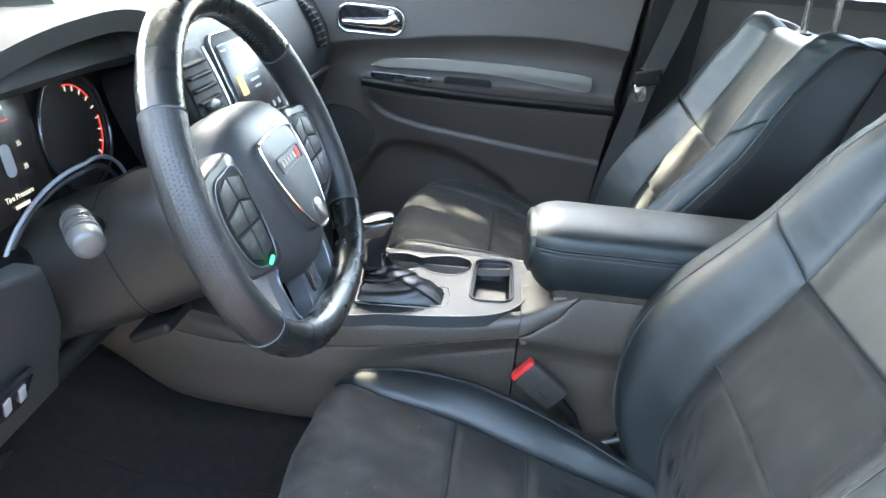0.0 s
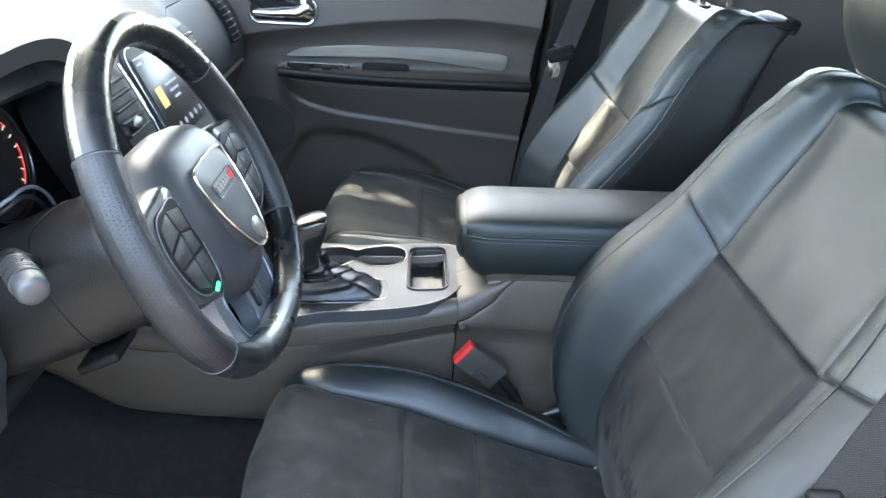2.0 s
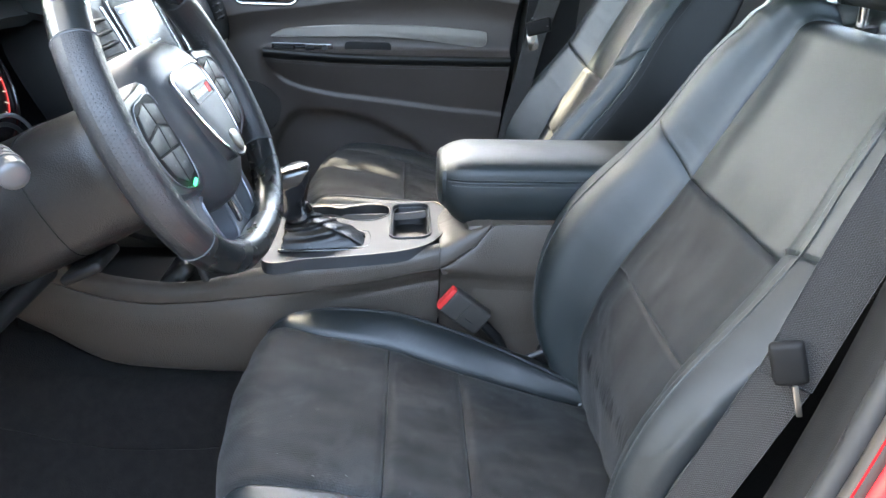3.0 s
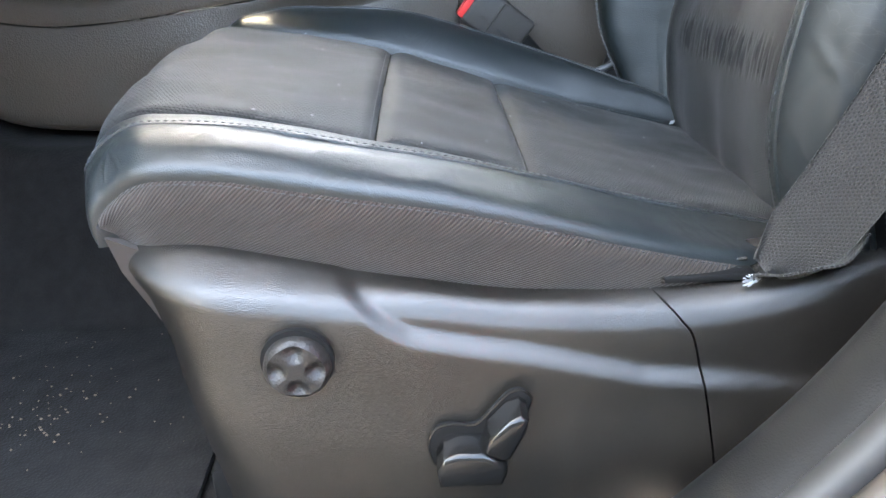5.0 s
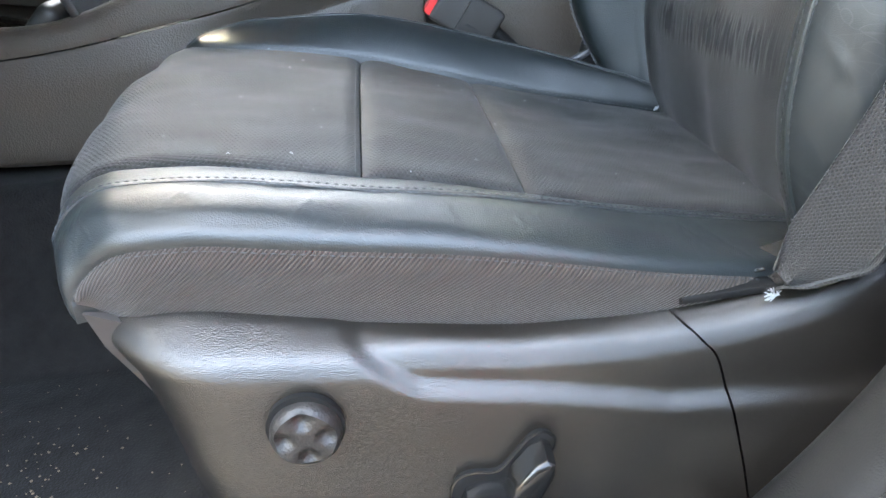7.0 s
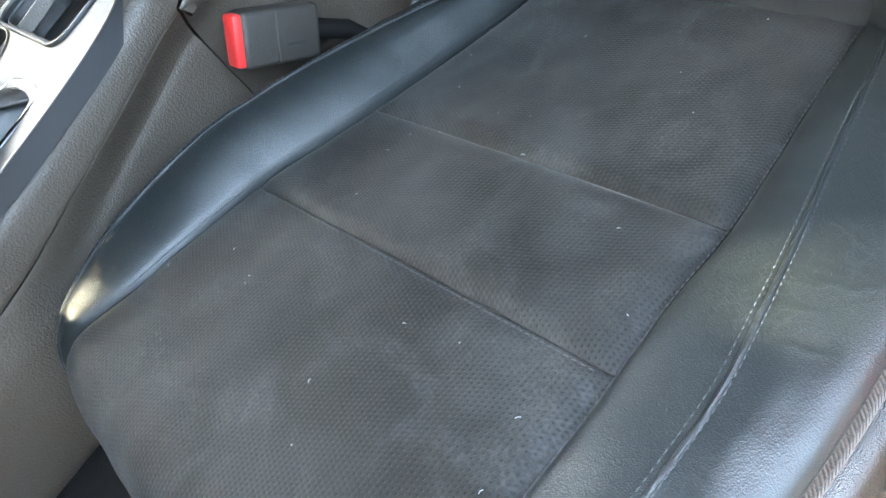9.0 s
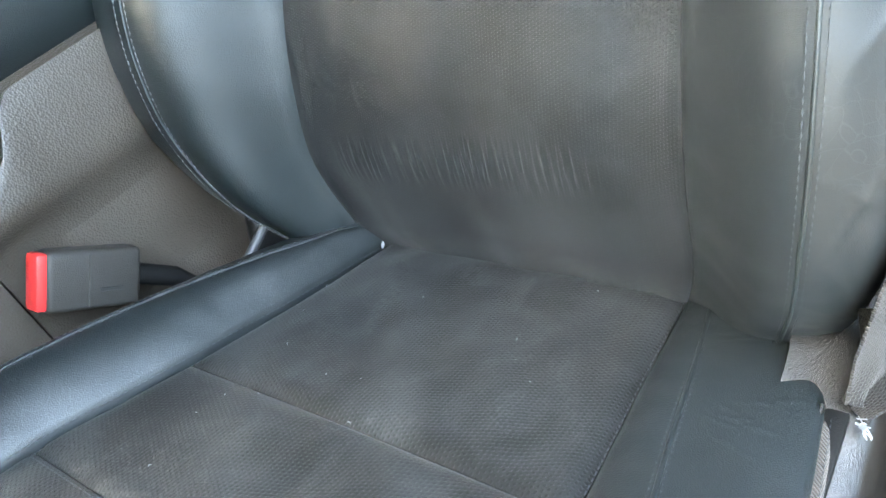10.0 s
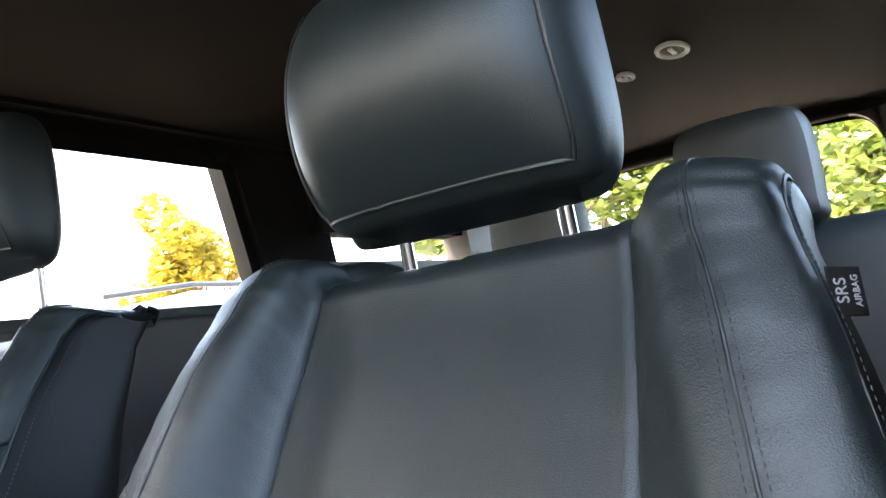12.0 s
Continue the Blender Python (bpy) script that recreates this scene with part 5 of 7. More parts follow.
def rim_piece(a0, a1, r, bump=0.0):
    """A stretch of the rim with its own UV round and along the tube."""
    n, sides = max(8, int(abs(a1 - a0) / 3)), 20
    verts, uv, faces = [], [], []
    for i in range(n + 1):
        d = a0 + (a1 - a0) * i / n
        c = Vector(rim_at(d))
        t = (Vector(rim_at(d + 0.5)) - Vector(rim_at(d - 0.5))).normalized()
        side = t.cross(Vector((0, 0, 1)))
        swell = 1 + bump * math.exp(-((((d + 360) % 360) - 35) / 14) ** 2) + bump * math.exp(-((((d + 360) % 360) - 145) / 14) ** 2)
        for k in range(sides + 1):
            g = 2 * math.pi * k / sides
            verts.append(c + side * (math.cos(g) * r * swell) + Vector((0, 0, math.sin(g) * r * 1.12)))
            uv.append((radians(d) * 0.185, g * r))
    for i in range(n):
        for k in range(sides):
            faces.append((i * (sides + 1) + k, i * (sides + 1) + k + 1, (i + 1) * (sides + 1) + k + 1, (i + 1) * (sides + 1) + k))
    faces.append(tuple(range(sides))[::-1])
    faces.append(tuple(n * (sides + 1) + k for k in range(sides)))
    return raw(verts, faces, uv, 60)


part("rim_top", rim_piece(37.5, 145.5, 0.0172, 0.06), RIMSKIN, wheel, "smooth black leather rim")
part("rim_bottom", rim_piece(214, 328, 0.0172), RIMSKIN, wheel, "smooth black leather rim")
part("grip", rim_piece(-31, 36.7, 0.0176, 0.06), GRIP, wheel, "perforated black leather grip")
part("grip", rim_piece(146.3, 213.2, 0.0176, 0.06), GRIP, wheel, "perforated black leather grip")
for d in (37.1, 145.9, 213.6, 328.5):
    c = Vector(rim_at(d))
    t = (Vector(rim_at(d + 0.5)) - Vector(rim_at(d - 0.5))).normalized()
    s = t.cross(Vector((0, 0, 1)))
    part("rim_seam", tube([tuple(c + s * (math.cos(g) * 0.0176) + Vector((0, 0, math.sin(g) * 0.0197))) for g in np.linspace(0, 2 * math.pi, 24, endpoint=False)], 0.0009, 6, True), THREAD, wheel)
zig = []
for a0, a1 in ((40, 143), (-28, 35), (149, 211)):
    p = []
    for k, d in enumerate(np.arange(a0, a1, 1.1)):
        c = Vector(rim_at(d))
        s = -c.normalized()
        p.append(tuple(c + s * 0.0172 + Vector((0, 0, 0.0035 if k % 2 else -0.0035))))
    zig.append(p)
part("rim_lacing", joined([tube(p, 0.0009, 5) for p in zig]), LEATHER, wheel, "cross-laced inner seam")
HUB = loop_of([(1.14 * a, b * (1.04 if b > 0 else 0.98)) for a, b in [(0, 0.078), (0.05, 0.074), (0.083, 0.05), (0.09, 0.01), (0.078, -0.04), (0.055, -0.083), (0.03, -0.103), (0, -0.107), (-0.03, -0.103), (-0.055, -0.083), (-0.078, -0.04), (-0.09, 0.01), (-0.083, 0.05), (-0.05, 0.074)]], 64)
part("hub", dome(HUB, [(0.92, -0.055), (1.0, -0.042), (1.0, -0.020), (0.96, -0.004), (0.88, 0.005), (0.75, 0.012), (0.5, 0.0175), (0.2, 0.019)]), HUBSKIN, wheel, "grained airbag cover")
BADGE = loop_of([(1.1 * a, b * (0.9 if b > 0 else 0.82)) for a, b in [(0, 0.049), (0.034, 0.047), (0.046, 0.036), (0.045, 0.004), (0.034, -0.040), (0.020, -0.070), (0.010, -0.078), (0, -0.080), (-0.010, -0.078), (-0.020, -0.070), (-0.034, -0.040), (-0.045, 0.004), (-0.046, 0.036), (-0.034, 0.047)]], 72)
BADGE_M = Matrix.Translation((-0.003, 0.001, 0.010)) @ pose(0, 0, 0, -7, 0, 0)
part("badge_plate", moved(dome(BADGE, [(1.0, -0.008), (0.98, 0.013), (0.8, 0.0155), (0.4, 0.0165)]), BADGE_M), HUBSKIN, wheel, "grained dark badge plate")
part("badge_rim", moved(tube([(a, b, 0.0135) for a, b in BADGE], 0.0014, 6, True), BADGE_M), CHROME, wheel, "chrome badge outline")
part("badge_bar", moved(tube([(a, b, 0.0168) for a, b in rounded(0.066, 0.016, 0.003, 3, -0.002, 0.012)], 0.0008, 6, True), BADGE_M), CUPBLACK, wheel)
for k in range(5):
    part("badge_mark", moved(box((-0.026 + 0.009 * k, 0.012, 0.0168), (0.006, 0.0065, 0.0014), 0.0005, 1), BADGE_M), SILVER, wheel)
for k in range(2):
    part("badge_slash", moved(box((0.020 + 0.005 * k, 0.012, 0.0168), (0.003, 0.011, 0.0014), 0.0004, 1, pose(0, 0, 0, 0, 0, -20)), BADGE_M), REDPLASTIC, wheel)
part("badge_drop", moved(dome(loop_of([(0, -0.036), (0.013, -0.040), (0.012, -0.052), (0.006, -0.060), (0, -0.062), (-0.006, -0.060), (-0.012, -0.052), (-0.013, -0.040)], 40), [(1.0, 0.010), (0.96, 0.0165), (0.8, 0.018), (0.5, 0.0186)]), BADGE_M), SILVER, wheel, "silver drop under the badge")
for s in (1, -1):
    sp = loop_of([(0.075 * s, 0.045), (0.12 * s, 0.052), (0.170 * s, 0.040), (0.176 * s, 0.0), (0.166 * s, -0.040), (0.12 * s, -0.060), (0.07 * s, -0.058)], 40)
    spoke = part("spoke", dome(sp, [(0.98, -0.028), (1.0, -0.010), (0.98, 0.001), (0.92, 0.005), (0.6, 0.006)]), SPOKESKIN, wheel)
    bz = loop_of([(0.086 * s, 0.034), (0.12 * s, 0.040), (0.144 * s, 0.033), (0.154 * s, 0.004), (0.143 * s, -0.036), (0.116 * s, -0.052), (0.086 * s, -0.046)], 40)
    part("switch_bezel", dome(bz, [(1.0, -0.004), (0.99, 0.0062), (0.95, 0.0070), (0.5, 0.0070)]), MATT, spoke)
    part("bezel_line", tube([(a, b, 0.0066) for a, b in bz], 0.0009, 6, True), SPOKE, spoke)
    for pts, mx, my in (([(0.092, 0.030), (0.117, 0.036), (0.113, 0.014), (0.092, 0.008)], 0.104, 0.023), ([(0.120, 0.036), (0.141, 0.029), (0.147, 0.008), (0.116, 0.014)], 0.132, 0.022),
                        ([(0.092, 0.005), (0.112, 0.011), (0.114, -0.011), (0.092, -0.012)], 0.103, -0.002), ([(0.115, 0.011), (0.148, 0.005), (0.146, -0.010), (0.117, -0.011)], 0.131, -0.001),
                        ([(0.092, -0.015), (0.115, -0.014), (0.114, -0.046), (0.092, -0.042)], 0.104, -0.029), ([(0.118, -0.014), (0.145, -0.013), (0.138, -0.035), (0.117, -0.046)], 0.128, -0.026)):
        poly = [(a * s, b) for a, b in pts][::s]
        part("switch_button", prism(poly, 0.0022, lambda a, b, c: (a, b, 0.0062 + c), 0.0009, 2), CUPBLACK, spoke)
        part("switch_mark", box((mx * s, my, 0.0085), (0.0045, 0.0010, 0.0005), 0, 1), STALKGREY, spoke)
FRAME = loop_of([(-0.080, -0.060), (-0.040, -0.058), (0.040, -0.058), (0.080, -0.060), (0.092, -0.085), (0.090, -0.125), (0.080, -0.150), (0.040, -0.158), (-0.040, -0.158), (-0.080, -0.150), (-0.090, -0.125), (-0.092, -0.085)], 72)
WINDOW = [loop_of([(s * a, b) for a, b in ((0.070, -0.078), (0.030, -0.074), (0.022, -0.095), (0.020, -0.128), (0.032, -0.140), (0.058, -0.138), (0.071, -0.118))], 32) for s in (1, -1)]
part("lower_spoke", pierced(FRAME, WINDOW, -0.013, 0.020), SPOKE, wheel, "satin grey lower spoke frame with two windows")
for w in WINDOW:
    part("window_rim", tube([(a, b, -0.0125) for a, b in w], 0.0022, 6, True), SPOKE, wheel)
part("spoke_back", prism([(-0.076, -0.065), (0.076, -0.065), (0.064, -0.145), (-0.064, -0.145)], 0.006, lambda a, b, c: (a, b, -0.046 + c), 0.002), BLACK, wheel)
part("spoke_channel", prism(rounded(0.014, 0.056, 0.006, 4, 0.0, -0.104), 0.003, lambda a, b, c: (a, b, -0.0135 + c), 0.0012), BLACK, wheel, "black slot in the lower spoke")
for s in (1, -1):
    part("spoke_lining", tube([(0.048 * s, -0.088, -0.034), (0.046 * s, -0.112, -0.033), (0.044 * s, -0.134, -0.032)], 0.008, 10), BOOTSKIN, wheel, "laced black leather behind the spoke")
part("cruise_lamp", box((-0.110, -0.050, 0.010), (0.012, 0.004, 0.003), 0.001, 1, pose(0, 0, 0, 0, 0, 15)), GLOW_GREEN, wheel, "green lit switch lamp")

# steering column
column = thing("steering_column", "dark plastic steering column cover with wiper and light stalk", "steering column", WHEEL)
part("neck", tube([(0, 0, -0.03), (0, 0, -0.075)], [0.062, 0.066], 28), MATT, column)
COL = loop_of([(0, 0.050), (0.045, 0.045), (0.070, 0.018), (0.074, -0.03), (0.058, -0.078), (0, -0.090), (-0.058, -0.078), (-0.074, -0.03), (-0.070, 0.018), (-0.045, 0.045)], 48)
part("cover", dome(COL, [(0.9, -0.076), (0.985, -0.082), (1.0, -0.10), (1.04, -0.16), (1.05, -0.24), (1.0, -0.29)]), COLUMNSKIN, column)
part("cover_seam", tube([(a * 1.045, b * 1.045 + 0.001, -0.165) for a, b in COL], 0.0008, 5, True), MATT, column)
stalk = part("stalk", tube([(-0.07, 0.025, -0.165), (-0.120, 0.050, -0.143), (-0.142, 0.0495, -0.127)], [0.010, 0.011, 0.012], 14), PLASTIC, column, "turn signal stalk with turning end")
part("stalk_sleeve", tube([(-0.141, 0.049, -0.128), (-0.1634, 0.0365, -0.1111)], [0.0128, 0.0146], 24), CUPBLACK, stalk, "black ribbed sleeve")
for k in (0.12, 0.24, 0.36, 0.62, 0.74, 0.97):
    part("sleeve_ring", tube([(-0.141 - 0.0224 * q, 0.049 - 0.0125 * q, -0.128 + 0.0169 * q) for q in (k, k + 0.05)], [0.0134 + 0.0018 * k] * 2, 24), STALKGREY, stalk)
part("stalk_knob", tube([(-0.1634, 0.0365, -0.1111), (-0.1735, 0.0308, -0.1035), (-0.1760, 0.0294, -0.1016), (-0.1770, 0.0288, -0.1008)], [0.0138, 0.0138, 0.0125, 0.0085], 24), STALKGREY, stalk, "pale grey turning knob")
part("stalk_print", box((-0.150, 0.048, -0.112), (0.010, 0.012, 0.002), 0.0005, 1, pose(0, 0, 0, 0, 15, 0)), BLACK, stalk)
part("tilt_lever", box((-0.045, -0.098, -0.17), (0.06, 0.012, 0.05), 0.005, 3), PLASTIC, column)
part("ignition", tube([(0.08, -0.02, -0.17), (0.094, -0.02, -0.165)], 0.018, 20), SATIN, column)

# ================= dashboard =================
dash = thing("dashboard", "dark soft plastic dashboard with cluster hood, vents and screen", "dashboard")


def dash_fn(u, v):
    y = -0.385 + u * 1.45
    c = math.exp(-((y - YC) / 0.22) ** 4)
    e = 0.034 * min(1.0, max(0.0, (y - 0.58) / 0.12))
    sec = [(-1.30, 0.87), (-1.0, 0.93), (-0.82 - e, 0.925 - 0.012 * c), (-0.735 + 0.02 * c - 1.2 * e, 0.90 - 0.012 * c), (-0.695 + 0.02 * c - 0.7 * e, 0.84), (-0.685 + 0.03 * c, 0.76), (-0.70 + 0.03 * c, 0.67), (-0.76, 0.57), (-0.95, 0.46)]
    x, z = crom(sec, v * 8)
    return (x, y, z)


part("dash_top", panel(dash_fn, 0, 1, 0, 0.44, 60, 40, 0.001, 0.004, 0.03, flip=True), DASH, dash, "soft grey-green lit dash top")
part("dash_face", panel(dash_fn, 0.40, 1, 0.443, 0.80, 50, 40, 0.001, 0.004, 0.03, flip=True), DASH, dash)
part("dash_lower", panel(dash_fn, 0.0, 1, 0.803, 1.0, 50, 16, 0.001, 0.004, 0.03, flip=True), PLASTIC, dash)
part("dash_strip", tube([dash_fn(u, 0.70) for u in np.linspace(0.78, 0.985, 20)], 0.006, 8), SILVER, dash, "satin silver dash strip")
# cluster: hood, recess, display and dials
hood_arc = [(-0.215, 0.80), (-0.212, 0.865), (-0.18, 0.898), (-0.10, 0.914), (0.0, 0.920), (0.06, 0.917), (0.105, 0.906), (0.120, 0.893), (0.112, 0.876)]


def hood_fn(u, v):
    y, z = crom(hood_arc, u * 8)
    return (-0.80 + 0.125 * v, y * (1 + 0.03 * v), z + 0.012 * v - 0.02 * v * v + 0.006 * (1 - v))


part("cluster_hood", panel(hood_fn, 0, 1, 0, 1, 60, 24, 0.0, 0.01, 0.024), DASH, dash, "grained hood over the instruments")
cl = part("instrument_panel", box((-0.775, 0.005, 0.79), (0.03, 0.43, 0.20), 0.02, 3, pose(0, 0, 0, 0, -12, 0)), MATT, dash, "instrument cluster with red dial and dark display")
part("display", box((-0.757, -0.055, 0.79), (0.006, 0.115, 0.13), 0.003, 2, pose(0, 0, 0, 0, -12, 0)), SCREEN, cl)


def face_pt(y, z, lift=0.0):
    """A point on the leaning face of the cluster."""
    return (-0.754 - (z - 0.79) * math.tan(radians(12)) + lift, y, z)


GC = (0.070, 0.797)
part("dial", prism(circle(0.066, 48), 0.004, lambda a, b, c: face_pt(GC[0] + a, GC[1] - 0.010 + b, -0.004 + c), 0.0008), SCREEN, cl, "round dark dial")
part("dial_ring", tube([face_pt(GC[0] + 0.068 * math.cos(a), GC[1] - 0.010 + 0.068 * math.sin(a), 0.002) for a in np.linspace(0, 2 * math.pi, 60, endpoint=False)], 0.003, 8, True), BLACK, cl)
for a0, a1 in ((92, 35), (8, -48)):
    part("red_arc", tube([face_pt(GC[0] + 0.052 * math.cos(radians(a)), GC[1] - 0.01 + 0.052 * math.sin(radians(a)), 0.001) for a in np.linspace(a0, a1, 18)], 0.0009, 6), GLOW_RED, cl, "glowing red dial arc")
for a in np.linspace(88, -44, 9):
    c, s = math.cos(radians(a)), math.sin(radians(a))
    part("dial_tick", tube([face_pt(GC[0] + r * c, GC[1] - 0.01 + r * s, 0.0012) for r in (0.045, 0.051)], 0.0008, 5), GLOW_WHITE, cl)
RCL = Matrix(((0, -math.sin(radians(12)), math.cos(radians(12)), 0), (1, 0, 0, 0), (0, math.cos(radians(12)), math.sin(radians(12)), 0), (0, 0, 0, 1)))


def on_face(me, y, z):
    p = face_pt(y, z, 0.0022)
    return moved(me, Matrix.Translation(p) @ RCL)


part("display_text", on_face(lettering("Tire Pressure", 0.0085), -0.060, 0.752), GLOW_WHITE, cl)
part("display_digits", on_face(box((0, 0, 0), (0.024, 0.004, 0.0004), 0), -0.060, 0.742), GLOW_WHITE, cl)
for dy, dz in ((-0.024, 0.012), (0.024, 0.012), (-0.024, -0.012), (0.024, -0.012)):
    part("display_digits", on_face(lettering("35", 0.0075), -0.060 + dy, 0.788 + dz), GLOW_WHITE, cl)
part("display_symbol", on_face(prism(rounded(0.016, 0.034, 0.007), 0.0006, lambda a, b, c: (a, b, c), 0), -0.060, 0.788), GREYPLASTIC, cl)
part("display_line", on_face(box((0, 0, 0), (0.07, 0.0012, 0.0004), 0), -0.075, 0.826), GLOW_RED, cl)
part("display_digits", on_face(lettering("71", 0.007), -0.045, 0.838), GLOW_WHITE, cl)
arc = [(-0.710 - 0.02 * abs(math.cos(g)), 0.008 + 0.140 * math.cos(g), 0.662 + 0.108 * math.sin(g)) for g in np.linspace(radians(12), radians(172), 40)]
part("trim_arc", tube(arc, 0.0024, 8), GREYPLASTIC, dash, "satin arc under the instruments")
part("trim_inner_arc", tube([(x - 0.004, 0.008 + (y - 0.008) * 0.90, 0.662 + (z - 0.662) * 0.90) for x, y, z in arc], 0.0028, 8), SATIN, dash)
part("cluster_lip", box((-0.745, -0.012, 0.695), (0.07, 0.42, 0.03), 0.012, 3), PLASTIC, dash)

# centre stack: bezel, vents and screen
STK = Matrix.Translation((-0.640, YC, 0.80)) @ Matrix(((0, -math.sin(radians(25)), math.cos(radians(25)), 0), (1, 0, 0, 0), (0, math.cos(radians(25)), math.sin(radians(25)), 0), (0, 0, 0, 1)))
stack = part("screen_surround", moved(dome(loop_of([(-0.22, 0.02), (-0.20, 0.085), (-0.12, 0.100), (0, 0.104), (0.12, 0.100), (0.20, 0.085), (0.22, 0.02), (0.205, -0.08), (0.14, -0.12), (0, -0.128), (-0.14, -0.12), (-0.205, -0.08)], 60), [(1.05, -0.09), (1.04, -0.03), (1.0, -0.012), (0.97, -0.004), (0.9, -0.002)]), STK), PLASTIC, dash, "centre stack with screen between two vents")
part("screen_frame", moved(prism(rounded(0.190, 0.170, 0.02, 5, 0.005, 0.0), 0.006, lambda a, b, c: (a, b, -0.004 + c), 0.002), STK), DASH, stack)
part("frame_trim", moved(tube([(a, b, 0.003) for a, b in rounded(0.187, 0.167, 0.02, 5, 0.005, 0.0)], 0.0010, 8, True), STK), CHROME, stack, "chrome screen trim")
part("screen", moved(prism(rounded(0.158, 0.125, 0.004, 3, 0.005, 0.005), 0.002, lambda a, b, c: (a, b, 0.002 + c), 0.0005), STK), SCREEN, stack, "dark touch screen with icons")
part("screen_tile", moved(prism(rounded(0.024, 0.030, 0.002, 2, -0.044, 0.004), 0.0006, lambda a, b, c: (a, b, 0.0042 + c), 0), STK), GLOW_AMBER, stack, "amber screen tile")
for k in range(6):
    part("screen_icon", moved(prism(circle(0.005, 14, -0.058 + 0.025 * k, -0.043), 0.0006, lambda a, b, c: (a, b, 0.0042 + c), 0), STK), GREYPLASTIC, stack)
for k in range(3):
    part("screen_text", moved(box((0.012, 0.015 - 0.011 * k, 0.0044), (0.05 - 0.012 * k, 0.0035, 0.0006), 0), STK), GREYPLASTIC, stack)
for k in range(5):
    part("screen_text", moved(box((-0.058 + 0.028 * k, 0.058, 0.0044), (0.018, 0.003, 0.0006), 0), STK), GREYPLASTIC, stack)
part("control_strip", moved(prism(rounded(0.2, 0.028, 0.01, 4, 0.005, -0.100), 0.012, lambda a, b, c: (a, b, -0.004 + c), 0.003), STK), SATIN, stack)
for k in range(2):
    part("control_knob", moved(tube([(-0.07 + 0.15 * k, -0.100, 0.0), (-0.07 + 0.15 * k, -0.100, 0.028)], [0.016, 0.014], 20), STK), SATIN, stack)


def vent(cx, s):
    v = part("air_vent", moved(prism(rounded(0.078, 0.150, 0.016, 4, cx, 0.0), 0.004, lambda a, b, c: (a, b, -0.003 + c), 0.001), STK), MATT, stack, "air vent with five slats")
    for k in range(8):
        part("slat", moved(box((cx, 0.058 - 0.0165 * k, 0.0012), (0.070, 0.0042, 0.012), 0.001, 1, pose(0, 0, 0, 25, 0, 0)), STK), MATT, v)
    part("vent_slider", moved(dome(loop_of([(cx - 0.018, 0), (cx, 0.008), (cx + 0.018, 0), (cx, -0.008)], 20), [(1, 0.002), (0.9, 0.007), (0.5, 0.009)]), STK), STALKGREY, v)
    part("vent_trim", moved(tube([(cx + s * 0.042, y, 0.004 + 0.003 * math.cos(y * 20)) for y in np.linspace(-0.072, 0.072, 16)], 0.0024, 8), STK), CHROME, v, "chrome vent bar")


vent(-0.160, 1)
vent(0.170, -1)
# slatted outlet at the passenger end
END = [(-0.738, 0.95, 0.858), (-0.712, 0.95, 0.838), (-0.692, 0.95, 0.803), (-0.680, 0.95, 0.766)]
end_v = part("defrost_vent", tube([tuple(crom(END, t)) for t in np.linspace(0, 3, 20)], 0.013, 12, flat=1.3), MATT, dash, "slatted side vent")
for k in range(9):
    p = crom(END, 0.15 + 0.34 * k)
    part("slat", box((p[0] + 0.009, p[1] - 0.004, p[2] + 0.005), (0.012, 0.030, 0.003), 0.0008, 1, pose(0, 0, 0, 0, -30, 0)), SATIN, end_v)
# knee panel with release switches, parking pedal
part("knee_panel", prism([(-0.40, 0.748), (-0.25, 0.748), (-0.175, 0.735), (-0.150, 0.70), (-0.128, 0.65), (-0.10, 0.55), (-0.40, 0.53)], 0.03, lambda a, b, c: (-0.705 + c + 0.28 * (b - 0.64), a, b), 0.010, 3), DASH, dash, "soft grey knee panel")
# dark sheet beside the grey knee panel, painted shade below the column
part("knee_shadow_panel", box((-0.735, 0.0, 0.62), (0.03, 0.34, 0.15), 0.012, 3, pose(0, 0, 0, 0, 18, 0)), PLASTIC, dash, "dark panel standing in for the shade under the steering column")
sp = part("switch_plate", box((-0.676, -0.215, 0.615), (0.010, 0.055, 0.046), 0.004, 2, pose(0, 0, 0, 0, 22, 0)), BLACK, dash, "black switch plate")
for k in range(2):
    part("switch_symbol", box((-0.6695, -0.226 + 0.022 * k, 0.615), (0.002, 0.009, 0.026), 0.0006, 1, pose(0, 0, 0, 25, 22, 0)), GREYPLASTIC, sp)
part("dimmer_knob", tube([(-0.69, -0.29, 0.62), (-0.66, -0.29, 0.632)], 0.022, 20), GREYPLASTIC, dash)
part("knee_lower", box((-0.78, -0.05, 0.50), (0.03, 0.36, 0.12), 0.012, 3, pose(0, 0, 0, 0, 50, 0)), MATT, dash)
pedal = thing("parking_pedal", "ribbed black parking brake pedal in the footwell", "pedal", Matrix.Translation((-0.76, -0.215, 0.40)) @ pose(0, 0, 0, 0, 40, 0))
part("pad", box((0, 0, 0), (0.012, 0.07, 0.06), 0.004, 2), RUBBER, pedal)
for k in range(5):
    part("rib", box((0.007, 0, -0.022 + 0.011 * k), (0.004, 0.06, 0.004), 0.001, 1), RUBBER, pedal)
part("arm", tube([(0, 0, 0), (-0.20, 0, 0.02), (-0.42, 0, 0.12)], 0.009, 8), MATT, pedal)
brake = thing("brake_pedal", "black brake pedal hanging in the footwell", "pedal", Matrix.Translation((-0.93, 0.02, 0.27)) @ pose(0, 0, 0, 0, 40, 0))
